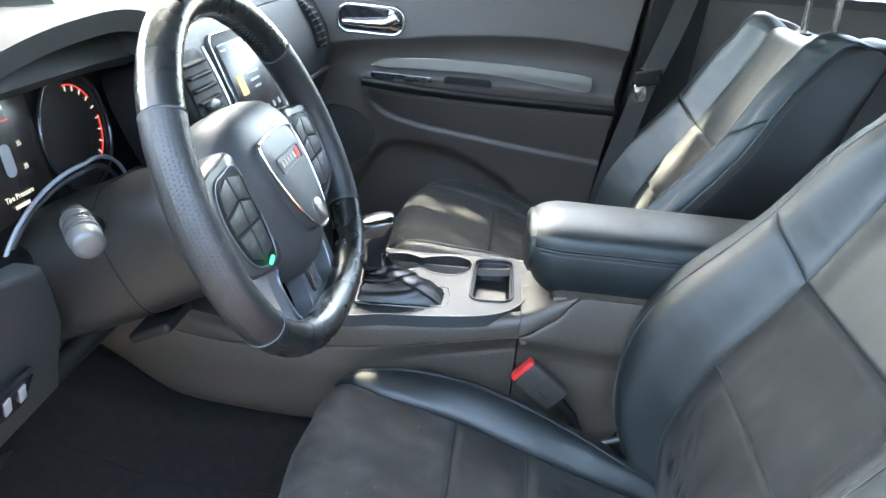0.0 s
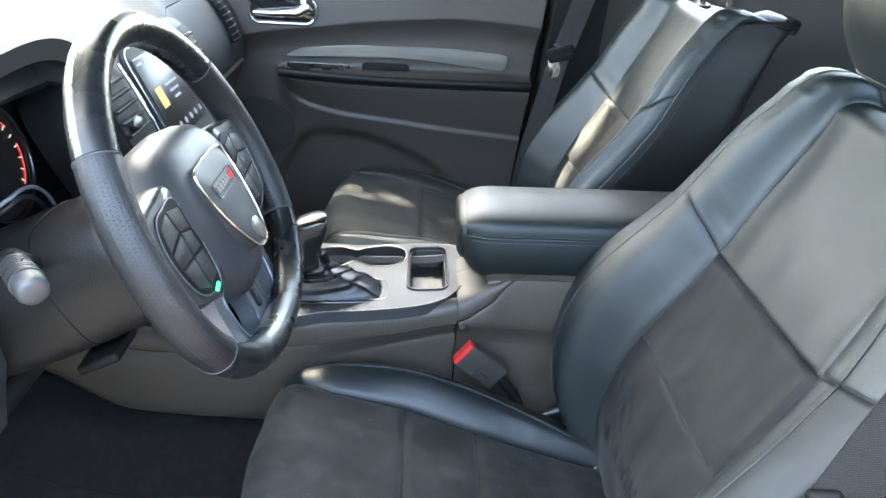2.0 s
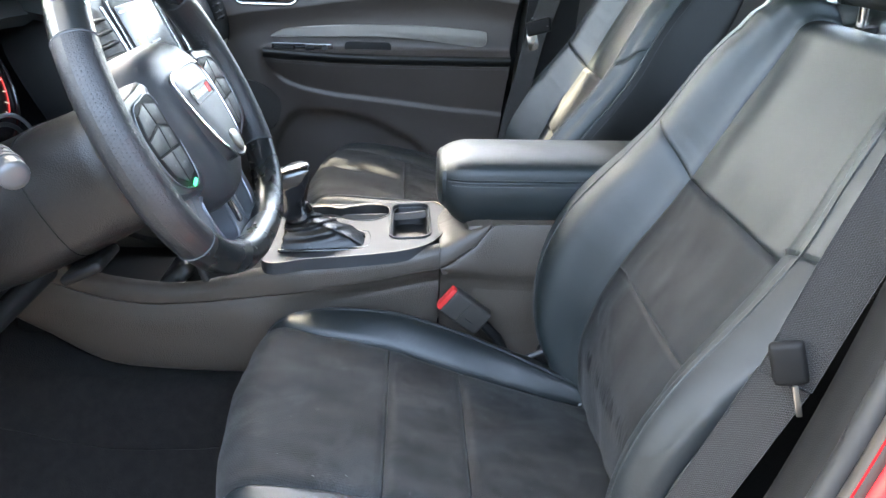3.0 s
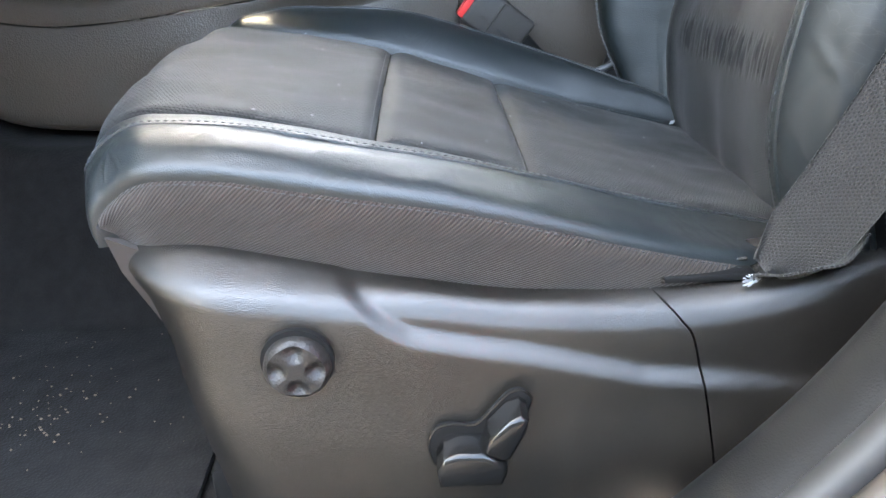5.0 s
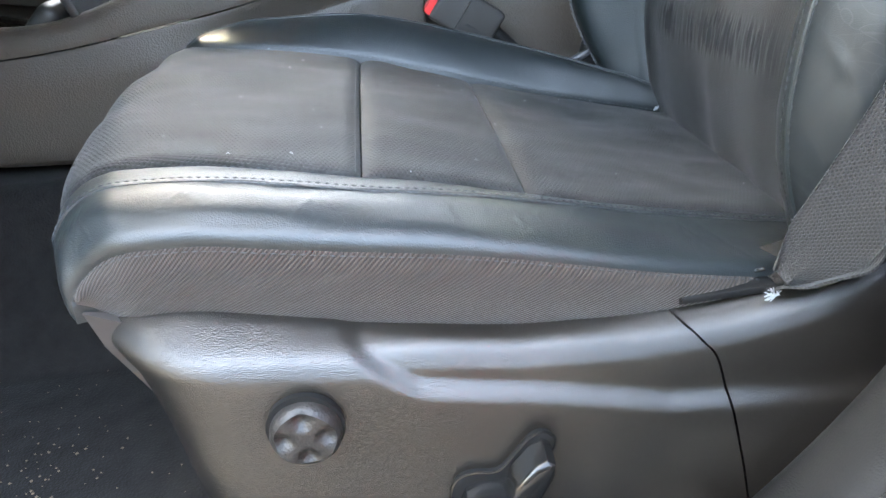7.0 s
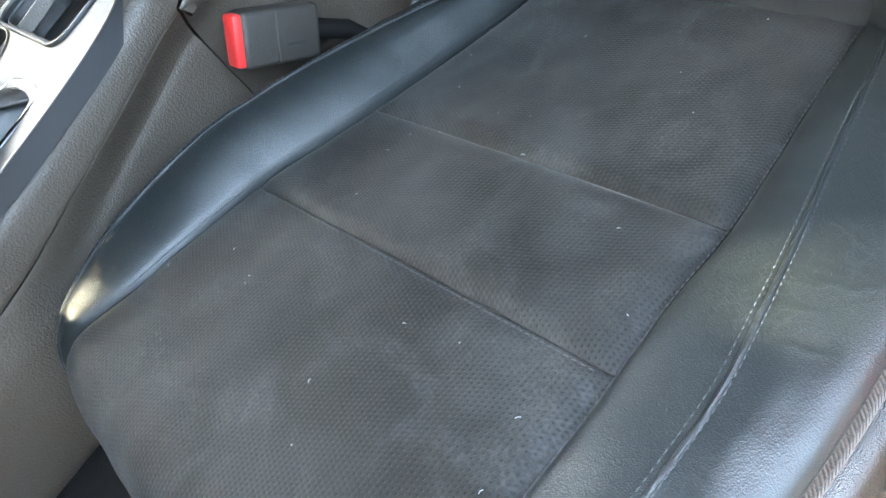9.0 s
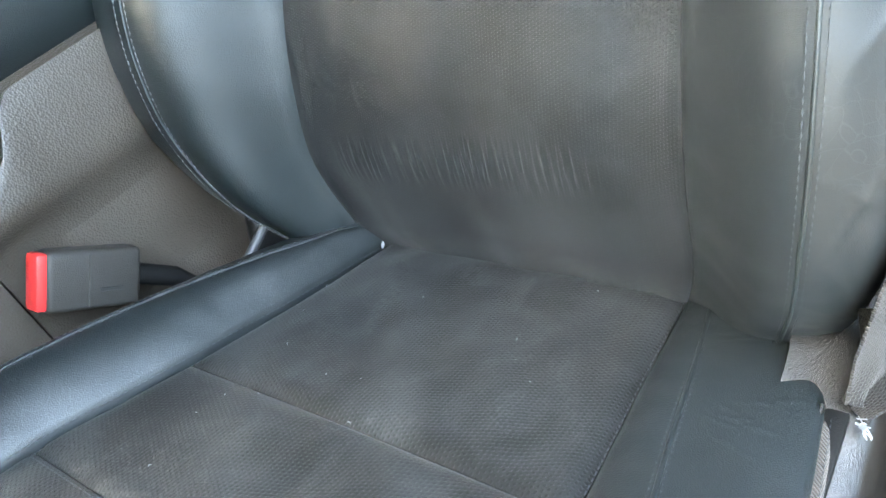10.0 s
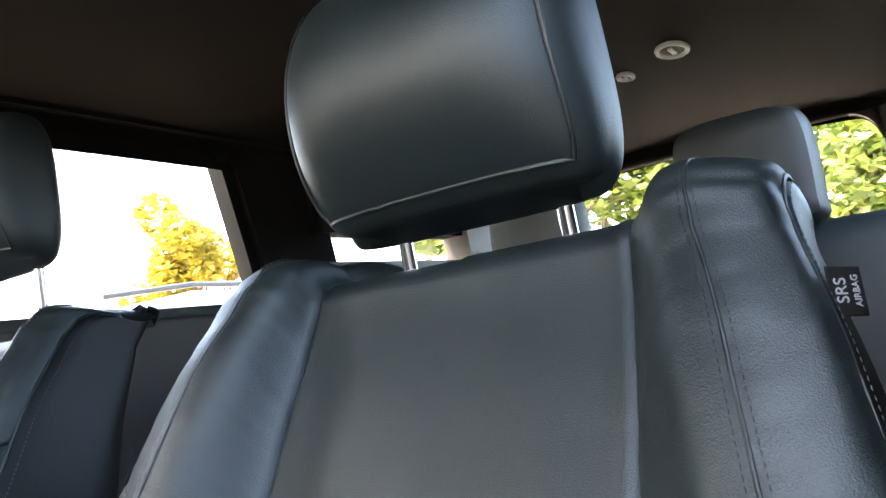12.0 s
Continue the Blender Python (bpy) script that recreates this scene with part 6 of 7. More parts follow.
part("pad", box((0, 0, 0), (0.014, 0.12, 0.06), 0.005, 2), RUBBER, brake)
part("arm", tube([(0, 0, 0), (-0.06, 0, 0.12), (-0.09, 0, 0.28)], 0.009, 8), MATT, brake)

# ================= passenger door =================
door = thing("passenger_door", "closed front passenger door with dark lining, silver strip and chrome handle", "car door")


def door_edge(z):
    return ease(z, (0.1, 0.42, 0.67, 0.87, 0.93), (-0.04, -0.02, 0.0, 0.022, 0.03))


def arm_low(x):
    """Lower edge of the arm bulge."""
    return ease(x, (-0.64, -0.607, -0.597, -0.579, -0.552, -0.514, -0.436, -0.358, -0.198, -0.053, 0.05), (0.69, 0.672, 0.646, 0.627, 0.608, 0.593, 0.578, 0.569, 0.551, 0.538, 0.53))


def door_brow(x):
    """Lower edge of the upper door panel, which overhangs the strip."""
    return ease(x, (-0.82, -0.70, -0.62, -0.51, -0.40, -0.28, -0.17, -0.07, 0.03), (0.735, 0.752, 0.768, 0.781, 0.797, 0.808, 0.813, 0.809, 0.80))


def pocket_top(x):
    return ease(x, (-0.66, -0.619, -0.566, -0.525, -0.438, -0.358, -0.244, -0.209, -0.10), (0.34, 0.407, 0.494, 0.525, 0.527, 0.510, 0.458, 0.42, 0.33))


def door_fn(u, v):
    z = 0.12 + v * 0.81
    x = -0.82 + u * (0.82 + door_edge(z))
    y = 1.082
    k = min(1.0, max(0.0, (door_brow(x) + 0.006 - z) / 0.058))
    y -= 0.024 * (1 - k * (2 - k)) - 0.06 * max(0.0, z - door_brow(x))
    f = 1 / (1 + math.exp(-(x + 0.605) / 0.005))
    low = arm_low(x)
    up = 1 / (1 + math.exp((z - 0.684) / 0.003))
    lo = 1 / (1 + math.exp(-(z - low) / 0.0022))
    y -= f * up * lo * (0.012 + 0.044 * max(0.0, (z - low) / max(0.04, 0.684 - low)))
    y -= (1 - lo) * 0.022 * math.exp(-max(0.0, low - z) / 0.06) * min(1.0, max(0.0, (x + 0.62) / 0.05))
    y += 0.028 / (1 + math.exp(-(pocket_top(x) - z) / 0.006))
    return (x, y, z)


part("door_panel", panel(door_fn, 0, 1, 0, 1, 130, 240, 0.0, 0.01, 0.06), DOORTRIM, door, "dark brown grained door lining")
strip = [tuple(crom([(-0.586, 0.7165), (-0.564, 0.728), (-0.541, 0.735), (-0.45, 0.743), (-0.359, 0.747), (-0.244, 0.748), (-0.168, 0.745), (-0.070, 0.738), (-0.059, 0.728), (-0.060, 0.708), (-0.088, 0.703), (-0.205, 0.715), (-0.282, 0.720), (-0.359, 0.721), (-0.435, 0.719), (-0.511, 0.717), (-0.586, 0.7160)], t)) for t in np.linspace(0, 16, 90)][:-1]
part("silver_strip", prism(strip, 0.012, lambda a, b, c: (a, 1.084 - c, b), 0.002, 2), STRIP, door, "satin silver strip")
part("strip_edge", tube([(a, 1.0735, b) for a, b in strip], 0.0016, 6, True), SILVER, door)
hd = part("handle_recess", prism(rounded(0.155, 0.062, 0.026, 6, -0.590, 0.823), 0.004, lambda a, b, c: (a, 1.0625 - c, b), 0.001), BLACK, door, "door handle recess")
part("handle_rim", tube([(a, 1.0575, b) for a, b in rounded(0.155, 0.062, 0.026, 6, -0.590, 0.823)], 0.0038, 8, True), CHROME, hd, "chrome handle rim")
part("handle", tube([(-0.655, 1.053, 0.814), (-0.60, 1.047, 0.815), (-0.553, 1.044, 0.819), (-0.528, 1.049, 0.832)], [0.006, 0.008, 0.011, 0.012], 12), CHROME, hd, "chrome pull handle")
part("lock_lever", box((-0.541, 1.049, 0.838), (0.014, 0.012, 0.024), 0.004, 2, pose(0, 0, 0, 0, 25, 0)), CHROME, hd)
arm_top = part("switch_panel", prism(rounded(0.15, 0.020, 0.006, 3, -0.512, 0.690), 0.006, lambda a, b, c: (a, 1.076 - c, b + 0.3 * c), 0.002), BLACK, door, "window switch panel")
part("switch", box((-0.555, 1.066, 0.691), (0.05, 0.006, 0.012), 0.002, 2), MATT, arm_top)
part("switch", box((-0.492, 1.066, 0.691), (0.022, 0.008, 0.010), 0.002, 2), PLASTIC, arm_top)
part("switch", tube([(-0.455, 1.072, 0.690), (-0.455, 1.064, 0.692)], 0.007, 14), PLASTIC, arm_top)
part("pull_cup", prism(rounded(0.115, 0.026, 0.010, 4, -0.350, 0.688), 0.004, lambda a, b, c: (a, 1.076 - c, b + 0.006), 0.001), MATT, door)
pad = [crom([(-0.60, 0.672), (-0.45, 0.664), (-0.30, 0.661), (-0.15, 0.661), (0.0, 0.662)], t) for t in np.linspace(0, 4, 40)]
part("arm_pad", tube([(p[0], 1.036, p[1] + 0.010) for p in pad], 0.0115, 14, flat=1.3), SHADEDSKIN, door, "padded black arm pad")
part("arm_stitching", stitches([[(p[0], 1.0215 + 0.002 * k, p[1] - 0.001 - 0.006 * k) for p in pad] for k in (0, 1)], r=0.0006), PALETHREAD, door)
part("speaker_grille", prism(loop_of([(-0.70, 0.60), (-0.64, 0.605), (-0.585, 0.575), (-0.572, 0.535), (-0.595, 0.485), (-0.66, 0.462), (-0.72, 0.50)], 40), 0.006, lambda a, b, c: (a, 1.079 - c, b), 0.003), GRILLE, door, "round perforated speaker grille")
part("upper_window_ledge", box((-0.40, 1.088, 0.935), (0.86, 0.05, 0.02), 0.008, 2), RUBBER, door)

# belts
def ribbon(name, pts, width, material, parent, across=(1, 0, 0), thick=0.0014, label="", gather=1.0):
    """A woven strap along pts, gathered at its start."""
    at = [crom(pts, t) for t in np.linspace(0, len(pts) - 1, 60)]
    def f(u, v):
        p = np.array(crom(at, u * 59))
        q = np.array(crom(at, min(59, u * 59 + 0.2))) - np.array(crom(at, max(0, u * 59 - 0.2)))
        a = np.array(across, float)
        a -= q * (a @ q) / (q @ q)
        a /= np.linalg.norm(a)
        n = np.cross(q / np.linalg.norm(q), a)
        g = lerp(u, (0, 0.22), (gather, 1))
        return p + a * (v - 0.5) * width * g + n * 0.006 * (1 - g) * math.sin(v * 9)
    return part(name, panel(f, 0, 1, 0, 1, 60, 8, 0.0004, 0.004, thick), material, parent, label)


belt = thing("seat_belt", "grey-brown woven driver seat belt with black latch plate", "seat belt")
ribbon("lap_strap", [(-0.040, -0.256, 0.322), (-0.020, -0.266, 0.355), (0.015, -0.285, 0.45), (0.045, -0.300, 0.55), (0.072, -0.312, 0.64)], 0.046, WEB, belt, (0.86, -0.45, -0.25), label="grey-brown webbing", gather=0.42)
ribbon("shoulder_strap", [(0.072, -0.314, 0.64), (0.095, -0.326, 0.75), (0.13, -0.345, 0.90), (0.175, -0.36, 1.10), (0.19, -0.362, 1.22)], 0.046, WEBSHADE, belt, (0.9, -0.40, -0.2), label="webbing darkened for shade")
ribbon("anchor_loop", [(-0.040, -0.254, 0.316), (-0.028, -0.262, 0.322), (-0.008, -0.266, 0.332), (0.004, -0.262, 0.350)], 0.030, WEB, belt, (0.3, -0.8, 0.5), label="frayed belt end")
part("latch_plate", box((0.070, -0.317, 0.660), (0.028, 0.012, 0.040), 0.005, 3, pose(0, 0, 0, 0, -18, -20)), MATT, belt, "black latch plate")
part("latch_tongue", box((0.080, -0.326, 0.628), (0.005, 0.003, 0.030), 0.001, 2, pose(0, 0, 0, 0, -18, -20)), SILVER, belt, "steel tongue")
part("shoulder_guide", box((0.19, -0.365, 1.22), (0.09, 0.02, 0.05), 0.01, 3), MATT, belt)
fr = random.Random(4)
part("fray", joined([tube([(-0.046 + fr.uniform(-0.005, 0.003), -0.260 + fr.uniform(-0.003, 0.003), 0.317), (-0.052 + fr.uniform(-0.006, 0.004), -0.264 + fr.uniform(-0.003, 0.003), 0.319 + fr.uniform(-0.003, 0.004))], 0.0004, 5) for _ in range(16)]), GREYPLASTIC, belt, "white frayed threads")
belt2 = thing("seat_belt", "dark woven passenger seat belt hanging at the pillar", "seat belt")
ribbon("strap", [(0.150, 1.022, 1.20), (0.115, 1.018, 0.95), (0.075, 1.012, 0.80), (0.060, 1.006, 0.77)], 0.048, WEBSHADE, belt2, (0.9, -0.2, 0.2), label="webbing darkened for shade")
ribbon("lap_strap", [(0.060, 1.004, 0.77), (0.035, 0.998, 0.66), (0.0, 0.99, 0.50), (-0.02, 0.985, 0.32)], 0.046, WEBSHADE, belt2, (0.9, -0.3, 0.2), label="webbing darkened for shade")
part("latch_plate", box((0.058, 1.0, 0.762), (0.060, 0.014, 0.034), 0.005, 3, pose(0, 0, 0, 0, -15, 0)), MATT, belt2, "black latch plate")
part("latch_tongue", box((0.047, 0.998, 0.728), (0.026, 0.003, 0.040), 0.002, 2, pose(0, 0, 0, 0, -15, 0)), CHROME, belt2)

# ================= driver's door opening: lining, seal, red body =================
EDGE = [(-0.85, 0.045), (-0.60, 0.055), (-0.38, 0.09), (-0.20, 0.17), (-0.09, 0.27), (-0.02, 0.37), (0.035, 0.49), (0.075, 0.62), (0.115, 0.80), (0.155, 1.0), (0.20, 1.30)]


def edge_fn(profile):
    """Sweeps (offset behind the edge, y) stations along the door opening."""
    def f(u, v):
        x, z = crom(EDGE, u * 10)
        x2, z2 = crom(EDGE, min(10, u * 10 + 0.05))
        x1, z1 = crom(EDGE, max(0, u * 10 - 0.05))
        tx, tz = x2 - x1, z2 - z1
        l = math.hypot(tx, tz)
        o, y = crom(profile, v * (len(profile) - 1))
        return (x + tz / l * o, y, z - tx / l * o)
    return f


pillar = thing("door_opening", "driver's door opening with black lining, rubber seal and red painted body", "car body")
part("lining", panel(edge_fn([(0.06, -0.325), (0.022, -0.332), (0.004, -0.350), (0.0, -0.375), (0.006, -0.392)]), 0, 1, 0, 1, 90, 24, 0.0, 0.01, 0.01), MATT, pillar, "black plastic pillar lining")
part("lining_rear", panel(edge_fn([(0.34, -0.33), (0.16, -0.322), (0.06, -0.325)]), 0.35, 1, 0, 1, 60, 10, 0.0, 0.01, 0.02), PLASTIC, pillar)
part("door_seal", tube([(p[0] + 0.004, -0.401, p[1] - 0.004) for p in [crom(EDGE, t) for t in np.linspace(0, 10, 90)]], 0.011, 12), RUBBER, pillar, "black rubber door seal")
part("seal_lip", tube([(p[0] + 0.008, -0.418, p[1] - 0.006) for p in [crom(EDGE, t) for t in np.linspace(0, 10, 90)]], 0.0085, 10), BEIGESEAL, pillar, "brown-grey seal lip")
part("sill_cover", panel(edge_fn([(0.010, -0.422), (0.016, -0.436), (0.026, -0.475), (0.042, -0.52), (0.09, -0.55)]), 0, 0.33, 0, 1, 40, 20, 0.0, 0.01, 0.01), PLASTIC, pillar, "black plastic sill cover")
part("painted_frame", panel(edge_fn([(0.010, -0.422), (0.014, -0.432), (0.022, -0.445), (0.026, -0.475), (0.034, -0.486), (0.042, -0.52), (0.08, -0.56), (0.20, -0.58)]), 0.333, 1, 0, 1, 80, 50, 0.0, 0.01, 0.01), RED, pillar, "glossy red painted body")
ex, ez = crom(EDGE, 5.9)
striker = part("striker", tube([(ex + 0.04, -0.475, ez - 0.03), (ex + 0.004, -0.478, ez - 0.018), (ex + 0.0, -0.492, ez - 0.016), (ex + 0.03, -0.500, ez - 0.026)], 0.007, 10), CHROME, pillar, "steel door striker")
part("striker_plate", box((ex + 0.036, -0.485, ez - 0.028), (0.008, 0.05, 0.05), 0.004, 2, pose(0, 0, 0, 0, -24, 0)), SILVER, pillar)
sx, sz = crom(EDGE, 4.72)
st = part("placard", box((sx + 0.028, -0.520, sz - 0.024), (0.0015, 0.065, 0.075), 0.0005, 1, pose(0, 0, 0, 0, 38, 0)), WHITE, pillar, "white tyre placard with yellow band")
part("placard_band", box((sx + 0.0255, -0.4905, sz - 0.0225), (0.0016, 0.007, 0.075), 0.0003, 1, pose(0, 0, 0, 0, 38, 0)), YELLOW, st)
for k in range(4):
    part("placard_print", box((sx + 0.0265, -0.512 - 0.009 * k, sz - 0.024), (0.0016, 0.003, 0.055), 0.0003, 1, pose(0, 0, 0, 0, 38, 0)), GREYPLASTIC, st)
part("sill_plate", box((-0.55, -0.37, 0.085), (0.7, 0.07, 0.012), 0.004, 2), PLASTIC, pillar)

# ================= back of the cabin =================
def rear_headrest(c, w, label):
    t = thing("headrest", label, "headrest", Matrix.Translation(c), "rear headrests")
    part("pad", dome(loop_of([(-w, -0.02), (-w * 0.96, 0.10), (-w * 0.7, 0.135), (0, 0.142), (w * 0.7, 0.135), (w * 0.96, 0.10), (w, -0.02), (w * 0.9, -0.06), (0, -0.066), (-w * 0.9, -0.06)], 48), [(0.75, -0.06), (0.94, -0.05), (1, -0.02), (1, 0.02), (0.94, 0.05), (0.75, 0.06)], lambda a, b, c2: (c2, a, b)), LEATHER, t, "padded black headrest")
    for y in (-0.05, 0.05):
        part("post", tube([(0, y, -0.14), (0, y, -0.05)], 0.006, 8), CHROME, t)
    return t


def rear_seat(c, w, h, label):
    t = thing("rear_seat", label, "car seat", Matrix.Translation(c), "rear seats")
    part("backrest", box((0.10, 0, h / 2 + 0.30), (0.13, w, h), 0.05, 4, pose(0, 0, 0, 0, 14, 0)), LEATHER, t, "black leather rear backrest")
    part("cushion", box((-0.18, 0, 0.25), (0.48, w, 0.15), 0.05, 4), LEATHER, t)
    for y in (-w * 0.32, w * 0.32):
        part("backrest_piping", tube([(0.035 - 0.09 + 0.25 * k, y, 0.35 + 0.6 * k) for k in np.linspace(0, 1, 8)], 0.003, 6), THREAD, t)
    part("base", box((-0.15, 0, 0.13), (0.42, w * 0.9, 0.12), 0.02), MATT, t)
    return t


rear_seat((1.06, -0.06, 0.02), 0.56, 0.62, "black leather second-row seat behind the driver")
rear_seat((1.06, 0.76, 0.02), 0.52, 0.60, "black leather second-row seat behind the passenger")
rear_headrest((1.16, -0.02, 0.995), 0.115, "black second-row headrest behind the driver seat")
rear_headrest((1.22, 0.42, 0.96), 0.10, "small black second-row headrest")
for y in (0.66, 0.08):
    rear_seat((1.86, y, 0.06), 0.48, 0.46, "black leather third-row seat")


def dome_lamp(c, r, label):
    t = thing("dome_lamp", label, "ceiling lamp", Matrix.Translation(c))
    part("ring", tube([(r * math.cos(a), r * 0.62 * math.sin(a), -0.004) for a in np.linspace(0, 2 * math.pi, 40, endpoint=False)], 0.006, 8, True), GREYPLASTIC, t, "pale grey ring")
    part("recess", dome([(r * 0.9 * math.cos(a), r * 0.56 * math.sin(a)) for a in np.linspace(0, 2 * math.pi, 32, endpoint=False)], [(1, 0.006), (1, -0.002), (0.8, -0.003)]), MATT, t)
    part("lens", box((0, 0, -0.006), (r * 0.9, r * 0.24, 0.006), 0.003, 2), GREYPLASTIC, t)


dome_lamp((1.46, 0.148, 1.394), 0.050, "oval grey reading lamp in the roof lining")
dome_lamp((1.54, 0.290, 1.394), 0.026, "small grey roof vent button in the lining")
hook = thing("coat_hook", "small dark coat hook under the roof rail", "hook", Matrix.Translation((0.655, 0.985, 1.388)))
part("base", box((0, 0, 0), (0.042, 0.012, 0.056), 0.008, 3), MATT, hook)
part("hook", tube([(0, -0.006, 0.008), (0, -0.022, -0.006), (0, -0.020, -0.018), (0, -0.008, -0.018)], 0.0055, 8), GREYPLASTIC, hook)

# ================= litter and mats =================
mat_fn = lambda u, v: (-1.02 + u * 0.58, -0.27 + v * 0.44, floor_fn((-1.02 + u * 0.58 + 1.15) / 3.6, (-0.27 + v * 0.44 + 0.36) / 1.46)[2] + 0.010)
tagged(obj("floor_mat", panel(mat_fn, 0, 1, 0, 1, 60, 40, 0.002, 0.01, 0.006), CARPET), "worn black carpet floor mat with crumbs on it", "floor mat")
cr = random.Random(8)
cv, cf = [], []
for i in range(240):
    if i < 60:
        x, y = cr.gauss(-0.62, 0.035), cr.gauss(-0.045, 0.03)
    else:
        x, y = cr.uniform(-0.95, -0.42), cr.uniform(-0.28, 0.14)
    if not (-1.0 < x < -0.45 and -0.26 < y < 0.16):
        continue
    z = mat_fn((x + 1.02) / 0.58, (y + 0.27) / 0.44)[2] + 0.002
    r = cr.uniform(0.0005, 0.0012) * (1.5 if i < 60 else 1)
    k = len(cv)
    cv += [(x - r * cr.uniform(0.7, 1.6), y, z), (x, y - r, z), (x + r, y, z), (x, y + r * cr.uniform(0.7, 1.6), z), (x, y, z + r), (x, y, z - r)]
    cf += [(k, k + 1, k + 4), (k + 1, k + 2, k + 4), (k + 2, k + 3, k + 4), (k + 3, k, k + 4), (k + 1, k, k + 5), (k + 2, k + 1, k + 5), (k + 3, k + 2, k + 5), (k, k + 3, k + 5)]
tagged(obj("crumbs", raw(cv, cf, None, 20), CRUMB), "pale crumbs and lint scattered on the floor mat", "crumbs", "", "stuff")

# ================= outside =================
SUN_LINE = np.array(sun_dir)


def foliage(count, blobs, size, rng, flat=0.3, away=()):
    """Leaves as small bent quads, thrown round clump centres (x, y, z, radius); none lies within w of a line (point, w) to the sun."""
    def unit(a):
        return a / (np.linalg.norm(a, axis=1, keepdims=True) + 1e-9)
    b = np.array(blobs)
    w = b[:, 3] ** 2
    pick = b[rng.choice(len(b), count, p=w / w.sum())]
    p = pick[:, :3] + unit(rng.normal(size=(count, 3))) * (pick[:, 3] * rng.uniform(0.45, 1.0, count) ** 0.5)[:, None]
    for g, r in away:
        p = p[np.linalg.norm(np.cross(p - np.array(g), SUN_LINE), axis=1) > r]
    n = len(p)
    a = unit(rng.normal(size=(n, 3)) * (1, 1, flat))
    c = unit(np.cross(a, rng.normal(size=(n, 3))))
    s = (size * rng.uniform(0.6, 1.3, n))[:, None]
    bend = np.cross(a, c) * s * 0.18
    verts = np.stack([p - a * s, p + c * s * 0.45 + bend, p + a * s, p - c * s * 0.45 + bend], 1).reshape(-1, 3)
    return raw(verts.tolist(), np.arange(4 * n).reshape(-1, 4).tolist(), None, 180)


def tree(x, y, h, spread, count, leaf, seed, label, leaves=None, low=0.38, clumps=26, gaps=()):
    rng = np.random.default_rng(seed)
    t = thing("tree", label, "tree", Matrix.Translation((x, y, GROUND_Z)))
    limbs = [tube([(0, 0, -0.1), (0.08, 0.03, h * 0.25), (0.0, 0.1, h * 0.55), (0.1, 0.0, h * 0.8)], [h * 0.035, h * 0.028, h * 0.018, h * 0.006], 12)]
    blobs = []
    for k in range(clumps):
        a = rng.uniform(0, 2 * math.pi)
        r = spread * rng.uniform(0.15, 1.0) ** 0.7
        z = h * rng.uniform(low, 1.0)
        r *= 1.15 - 0.75 * abs((z / h - (low + 1.0) * 0.5 + 0.08) / ((1 - low) * 0.72)) ** 1.5
        c = (r * math.cos(a), r * math.sin(a), z)
        blobs.append((*c, spread * rng.uniform(0.16, 0.34)))
        if k < 14:
            z0 = h * rng.uniform(0.25, 0.6)
            limbs.append(tube([(0.03, 0.05, z0), (c[0] * 0.5, c[1] * 0.5, (z0 + z) / 2 + 0.1), c], [h * 0.012, h * 0.008, h * 0.003], 6))
    part("trunk", joined(limbs), BARK, t, "brown trunk with limbs")
    away = [(Vector(g[:3]) - Vector((x, y, GROUND_Z)), g[3]) for g in gaps]
    part("crown", foliage(count, blobs, leaf, rng, 0.3, away), leaves or LEAF, t, "sunlit yellow-green leaves")
    return t


tree(7.3, 9.5, 3.75, 1.15, 5000, 0.085, 3, "small broad yellow tree beyond the parked car", YELLOWLEAF)
tree(13.5, 5.6, 5.8, 3.0, 9000, 0.15, 5, "yellow-green tree behind the car park")
tree(14.5, 1.2, 5.0, 2.6, 9000, 0.15, 6, "dense green tree behind the tailgate window")
# gaps in the crown through which the sun falls on the seats
GAPS = [(-0.432, 0.182, 0.412, 0.047), (-0.203, -0.228, 0.371, 0.0455), (-0.29, 0.785, 0.43, 0.042)]
GAPS += [(0.05 + 0.011 * k, 0.88 + 0.008 * k, 0.53 + 0.048 * k, 0.060) for k in range(6)]
tree(-4.5, 1.7, 8.6, 3.1, 60000, 0.075, 9, "tall leafy tree spreading its crown over the car", None, 0.55, 120, GAPS)
# four added trees, never in view, that mask the bright horizon under the sun
for k, (tx, ty, th) in enumerate(((-11.0, 9.5, 7.5), (-7.5, 12.5, 8.0), (-3.0, 14.5, 7.0), (-14.0, 4.5, 8.5))):
    tree(tx, ty, th, 2.9, 6000, 0.2, 40 + k, "leafy green tree added out of view to dim sky reflections", None, 0.2)


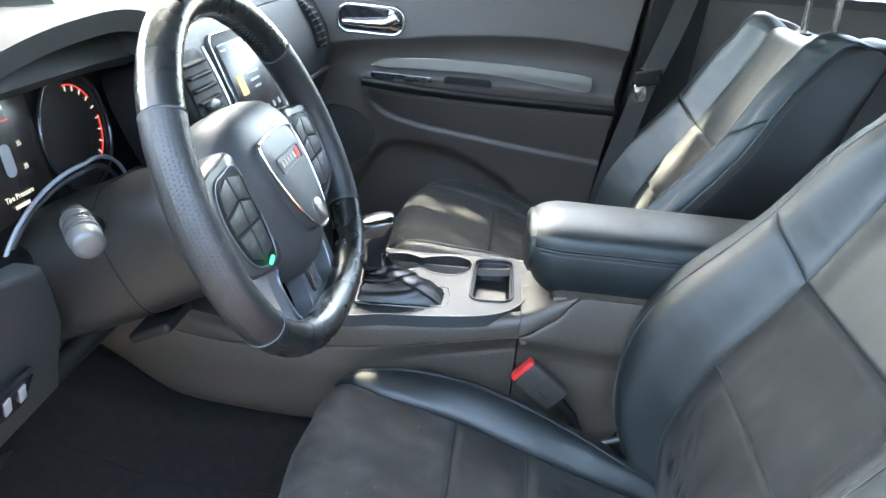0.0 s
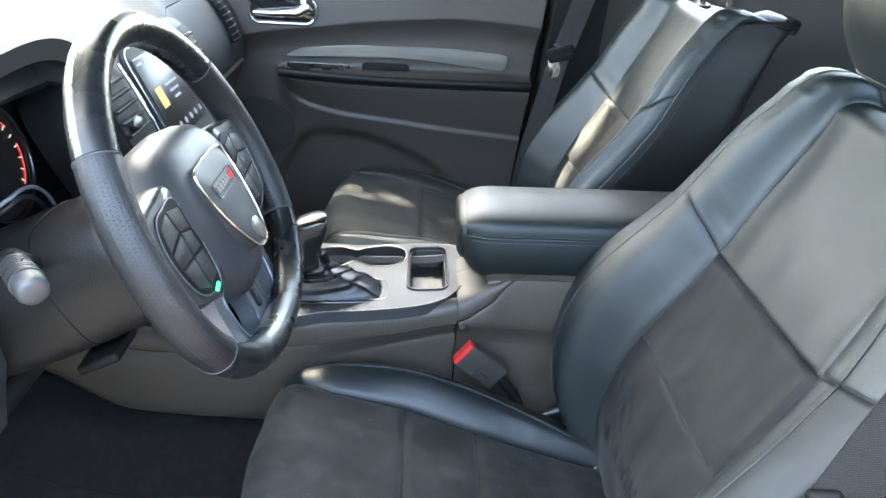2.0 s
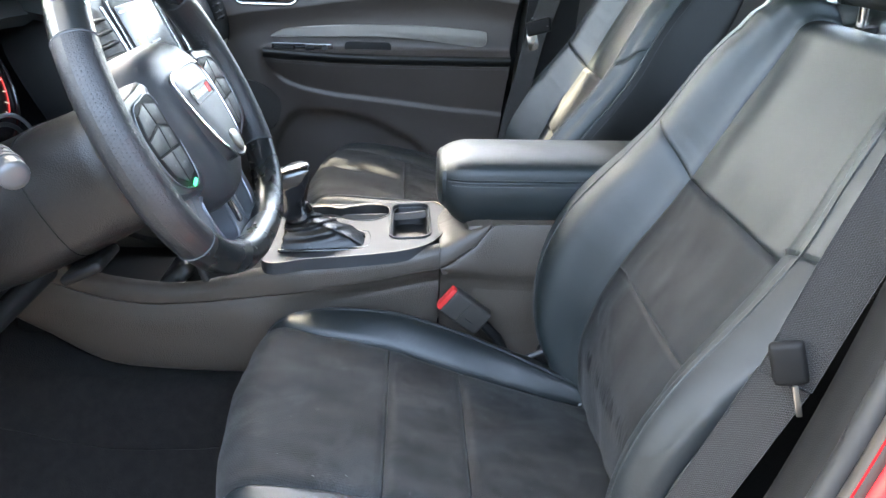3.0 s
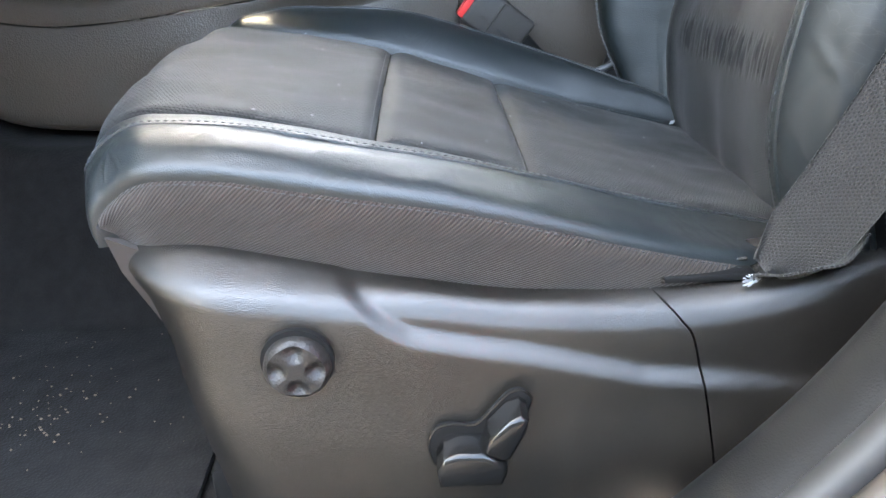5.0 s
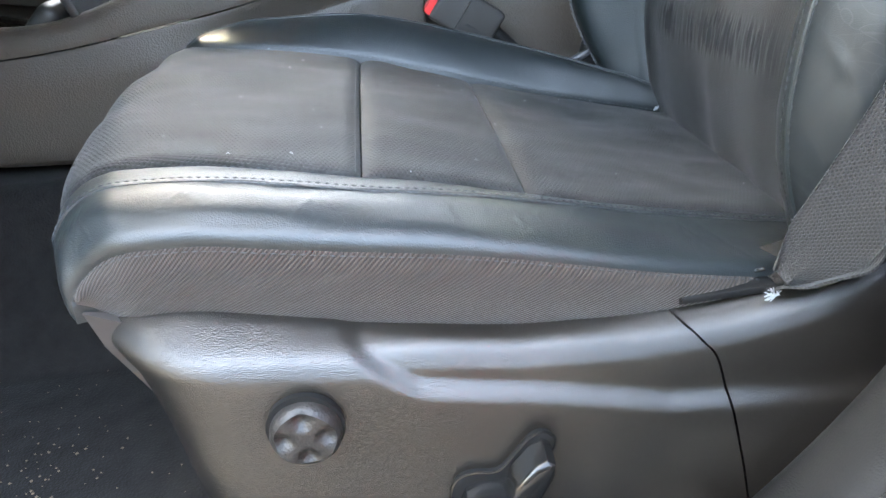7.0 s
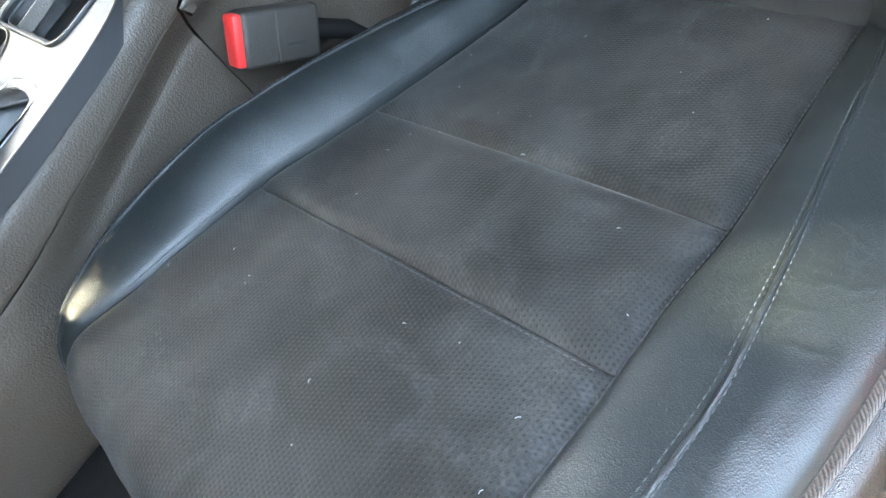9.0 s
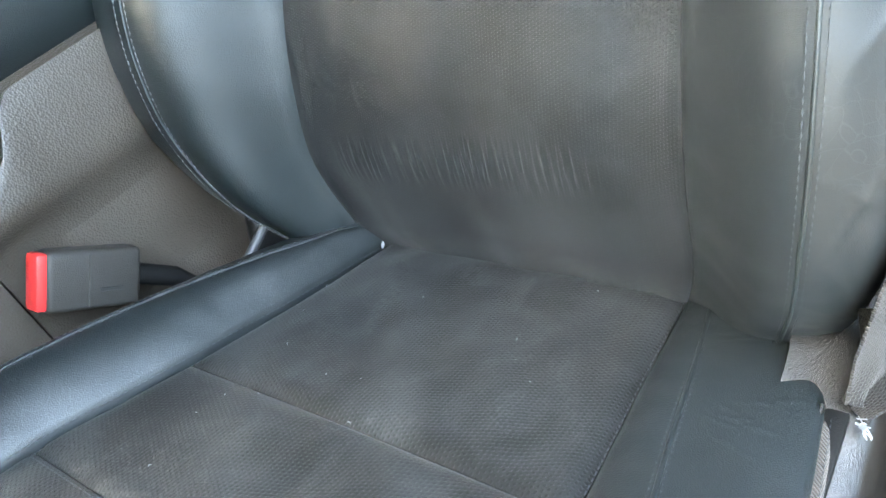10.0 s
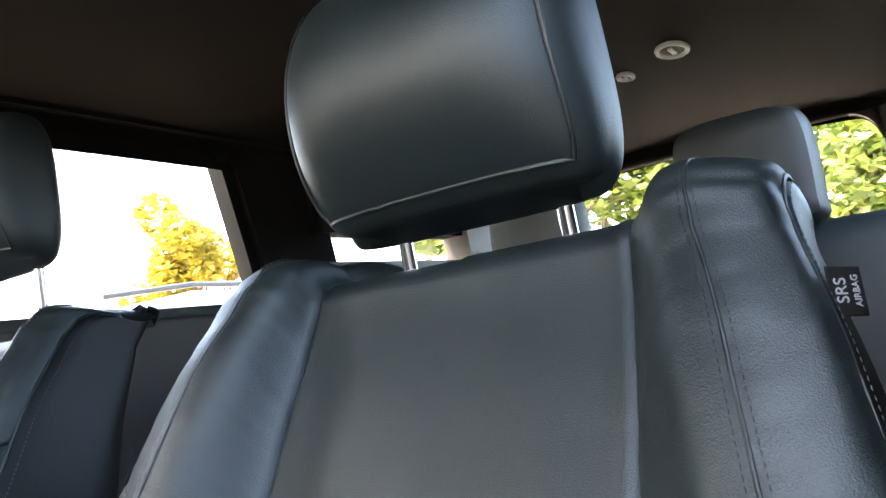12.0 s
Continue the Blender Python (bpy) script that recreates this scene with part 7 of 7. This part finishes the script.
def parked_car():
    t = thing("parked_car", "lilac-grey estate car parked alongside", "car", Matrix.Translation((2.4, 3.55, GROUND_Z)))
    side = [(-2.3, 0.35), (-2.35, 0.75), (-2.1, 0.98), (-1.1, 1.06), (-0.35, 1.62), (0.4, 1.76), (1.6, 1.74), (2.15, 1.6), (2.4, 1.05), (2.45, 0.5), (2.35, 0.35)]
    part("body", prism(side, 1.75, lambda a, b, c: (a, c * (1 - 0.0) + (0.14 * max(0, (b - 1.0) / 0.7) * (1 if c < 0.9 else -1)), b), 0.06, 3), CARPAINT, t, "lilac-grey painted body")
    for x0, x1, x2, x3 in ((-0.85, -0.30, 0.33, 0.33), (0.42, 0.42, 1.30, 1.30), (1.39, 1.39, 2.15, 1.95)):
        part("side_window", prism([(x0, 1.10), (x1, 1.56), (x3, 1.60), (x2, 1.10)], 0.03, lambda a, b, c: (a, -0.012 - c * 0.3 + 0.14 * max(0, (b - 1.0) / 0.7), b), 0.004), CARGLASS, t, "dark reflecting side window")
    part("roof_rail", tube([(-0.2, 0.16, 1.74), (0.4, 0.16, 1.80), (1.5, 0.16, 1.79), (1.8, 0.16, 1.73)], 0.018, 8), SATIN, t)
    for x in (-1.5, 1.55):
        wh = part("wheel", tube([(x, 0.0, 0.36), (x, 0.22, 0.36)], 0.36, 28), RUBBER, t)
        part("rim", tube([(x, -0.005, 0.36), (x, 0.05, 0.36)], 0.24, 24), SILVER, wh)
    part("door_handle", box((0.2, -0.02, 0.98), (0.16, 0.03, 0.03), 0.01), CARPAINT, t)


parked_car()

# added hedge, out of view, that blocks the low sky on the driver's side
hedge = thing("hedge", "dark green hedge added out of view to darken low reflections", "hedge", Matrix.Translation((0, -6.2, GROUND_Z)), kind="structure")
hrng = np.random.default_rng(21)
part("core", box((0, -0.5, 1.1), (26, 0.8, 2.2), 0.3, 2), BARK, hedge)
part("leaves", foliage(9000, [(x, hrng.uniform(-0.3, 0.3), hrng.uniform(0.3, 2.2), hrng.uniform(0.5, 0.8)) for x in np.linspace(-13, 13, 60)], 0.2, hrng), DARKLEAF, hedge, "dark green hedge leaves")

# lint and threads on the driver's cushion
lr = random.Random(31)
specks = []
for k in range(34):
    u, v = lr.uniform(0.28, 0.97), lr.uniform(-1.9, 1.9)
    p, q = np.array(cush_fn(u, v)), np.array(cush_fn(u + lr.uniform(-0.004, 0.004), v + lr.uniform(-0.03, 0.03)))
    up = np.array((0, 0, 0.0062))
    specks.append(tube([tuple(p + up), tuple((p + q) / 2 + up * 1.15), tuple(q + up)], 0.00022, 4))
for k in range(5):
    p = np.array(cush_fn(0.985, 1.95)) + np.array((lr.uniform(-0.012, 0.004), lr.uniform(-0.008, 0.01), 0.006))
    specks.append(tube([tuple(p), tuple(p + np.array((0.003, 0.002, 0.003)))], 0.0009, 5))
tagged(obj("lint", joined(specks), GREYPLASTIC), "pale lint and threads on the suede driver cushion", "lint", "", "stuff")
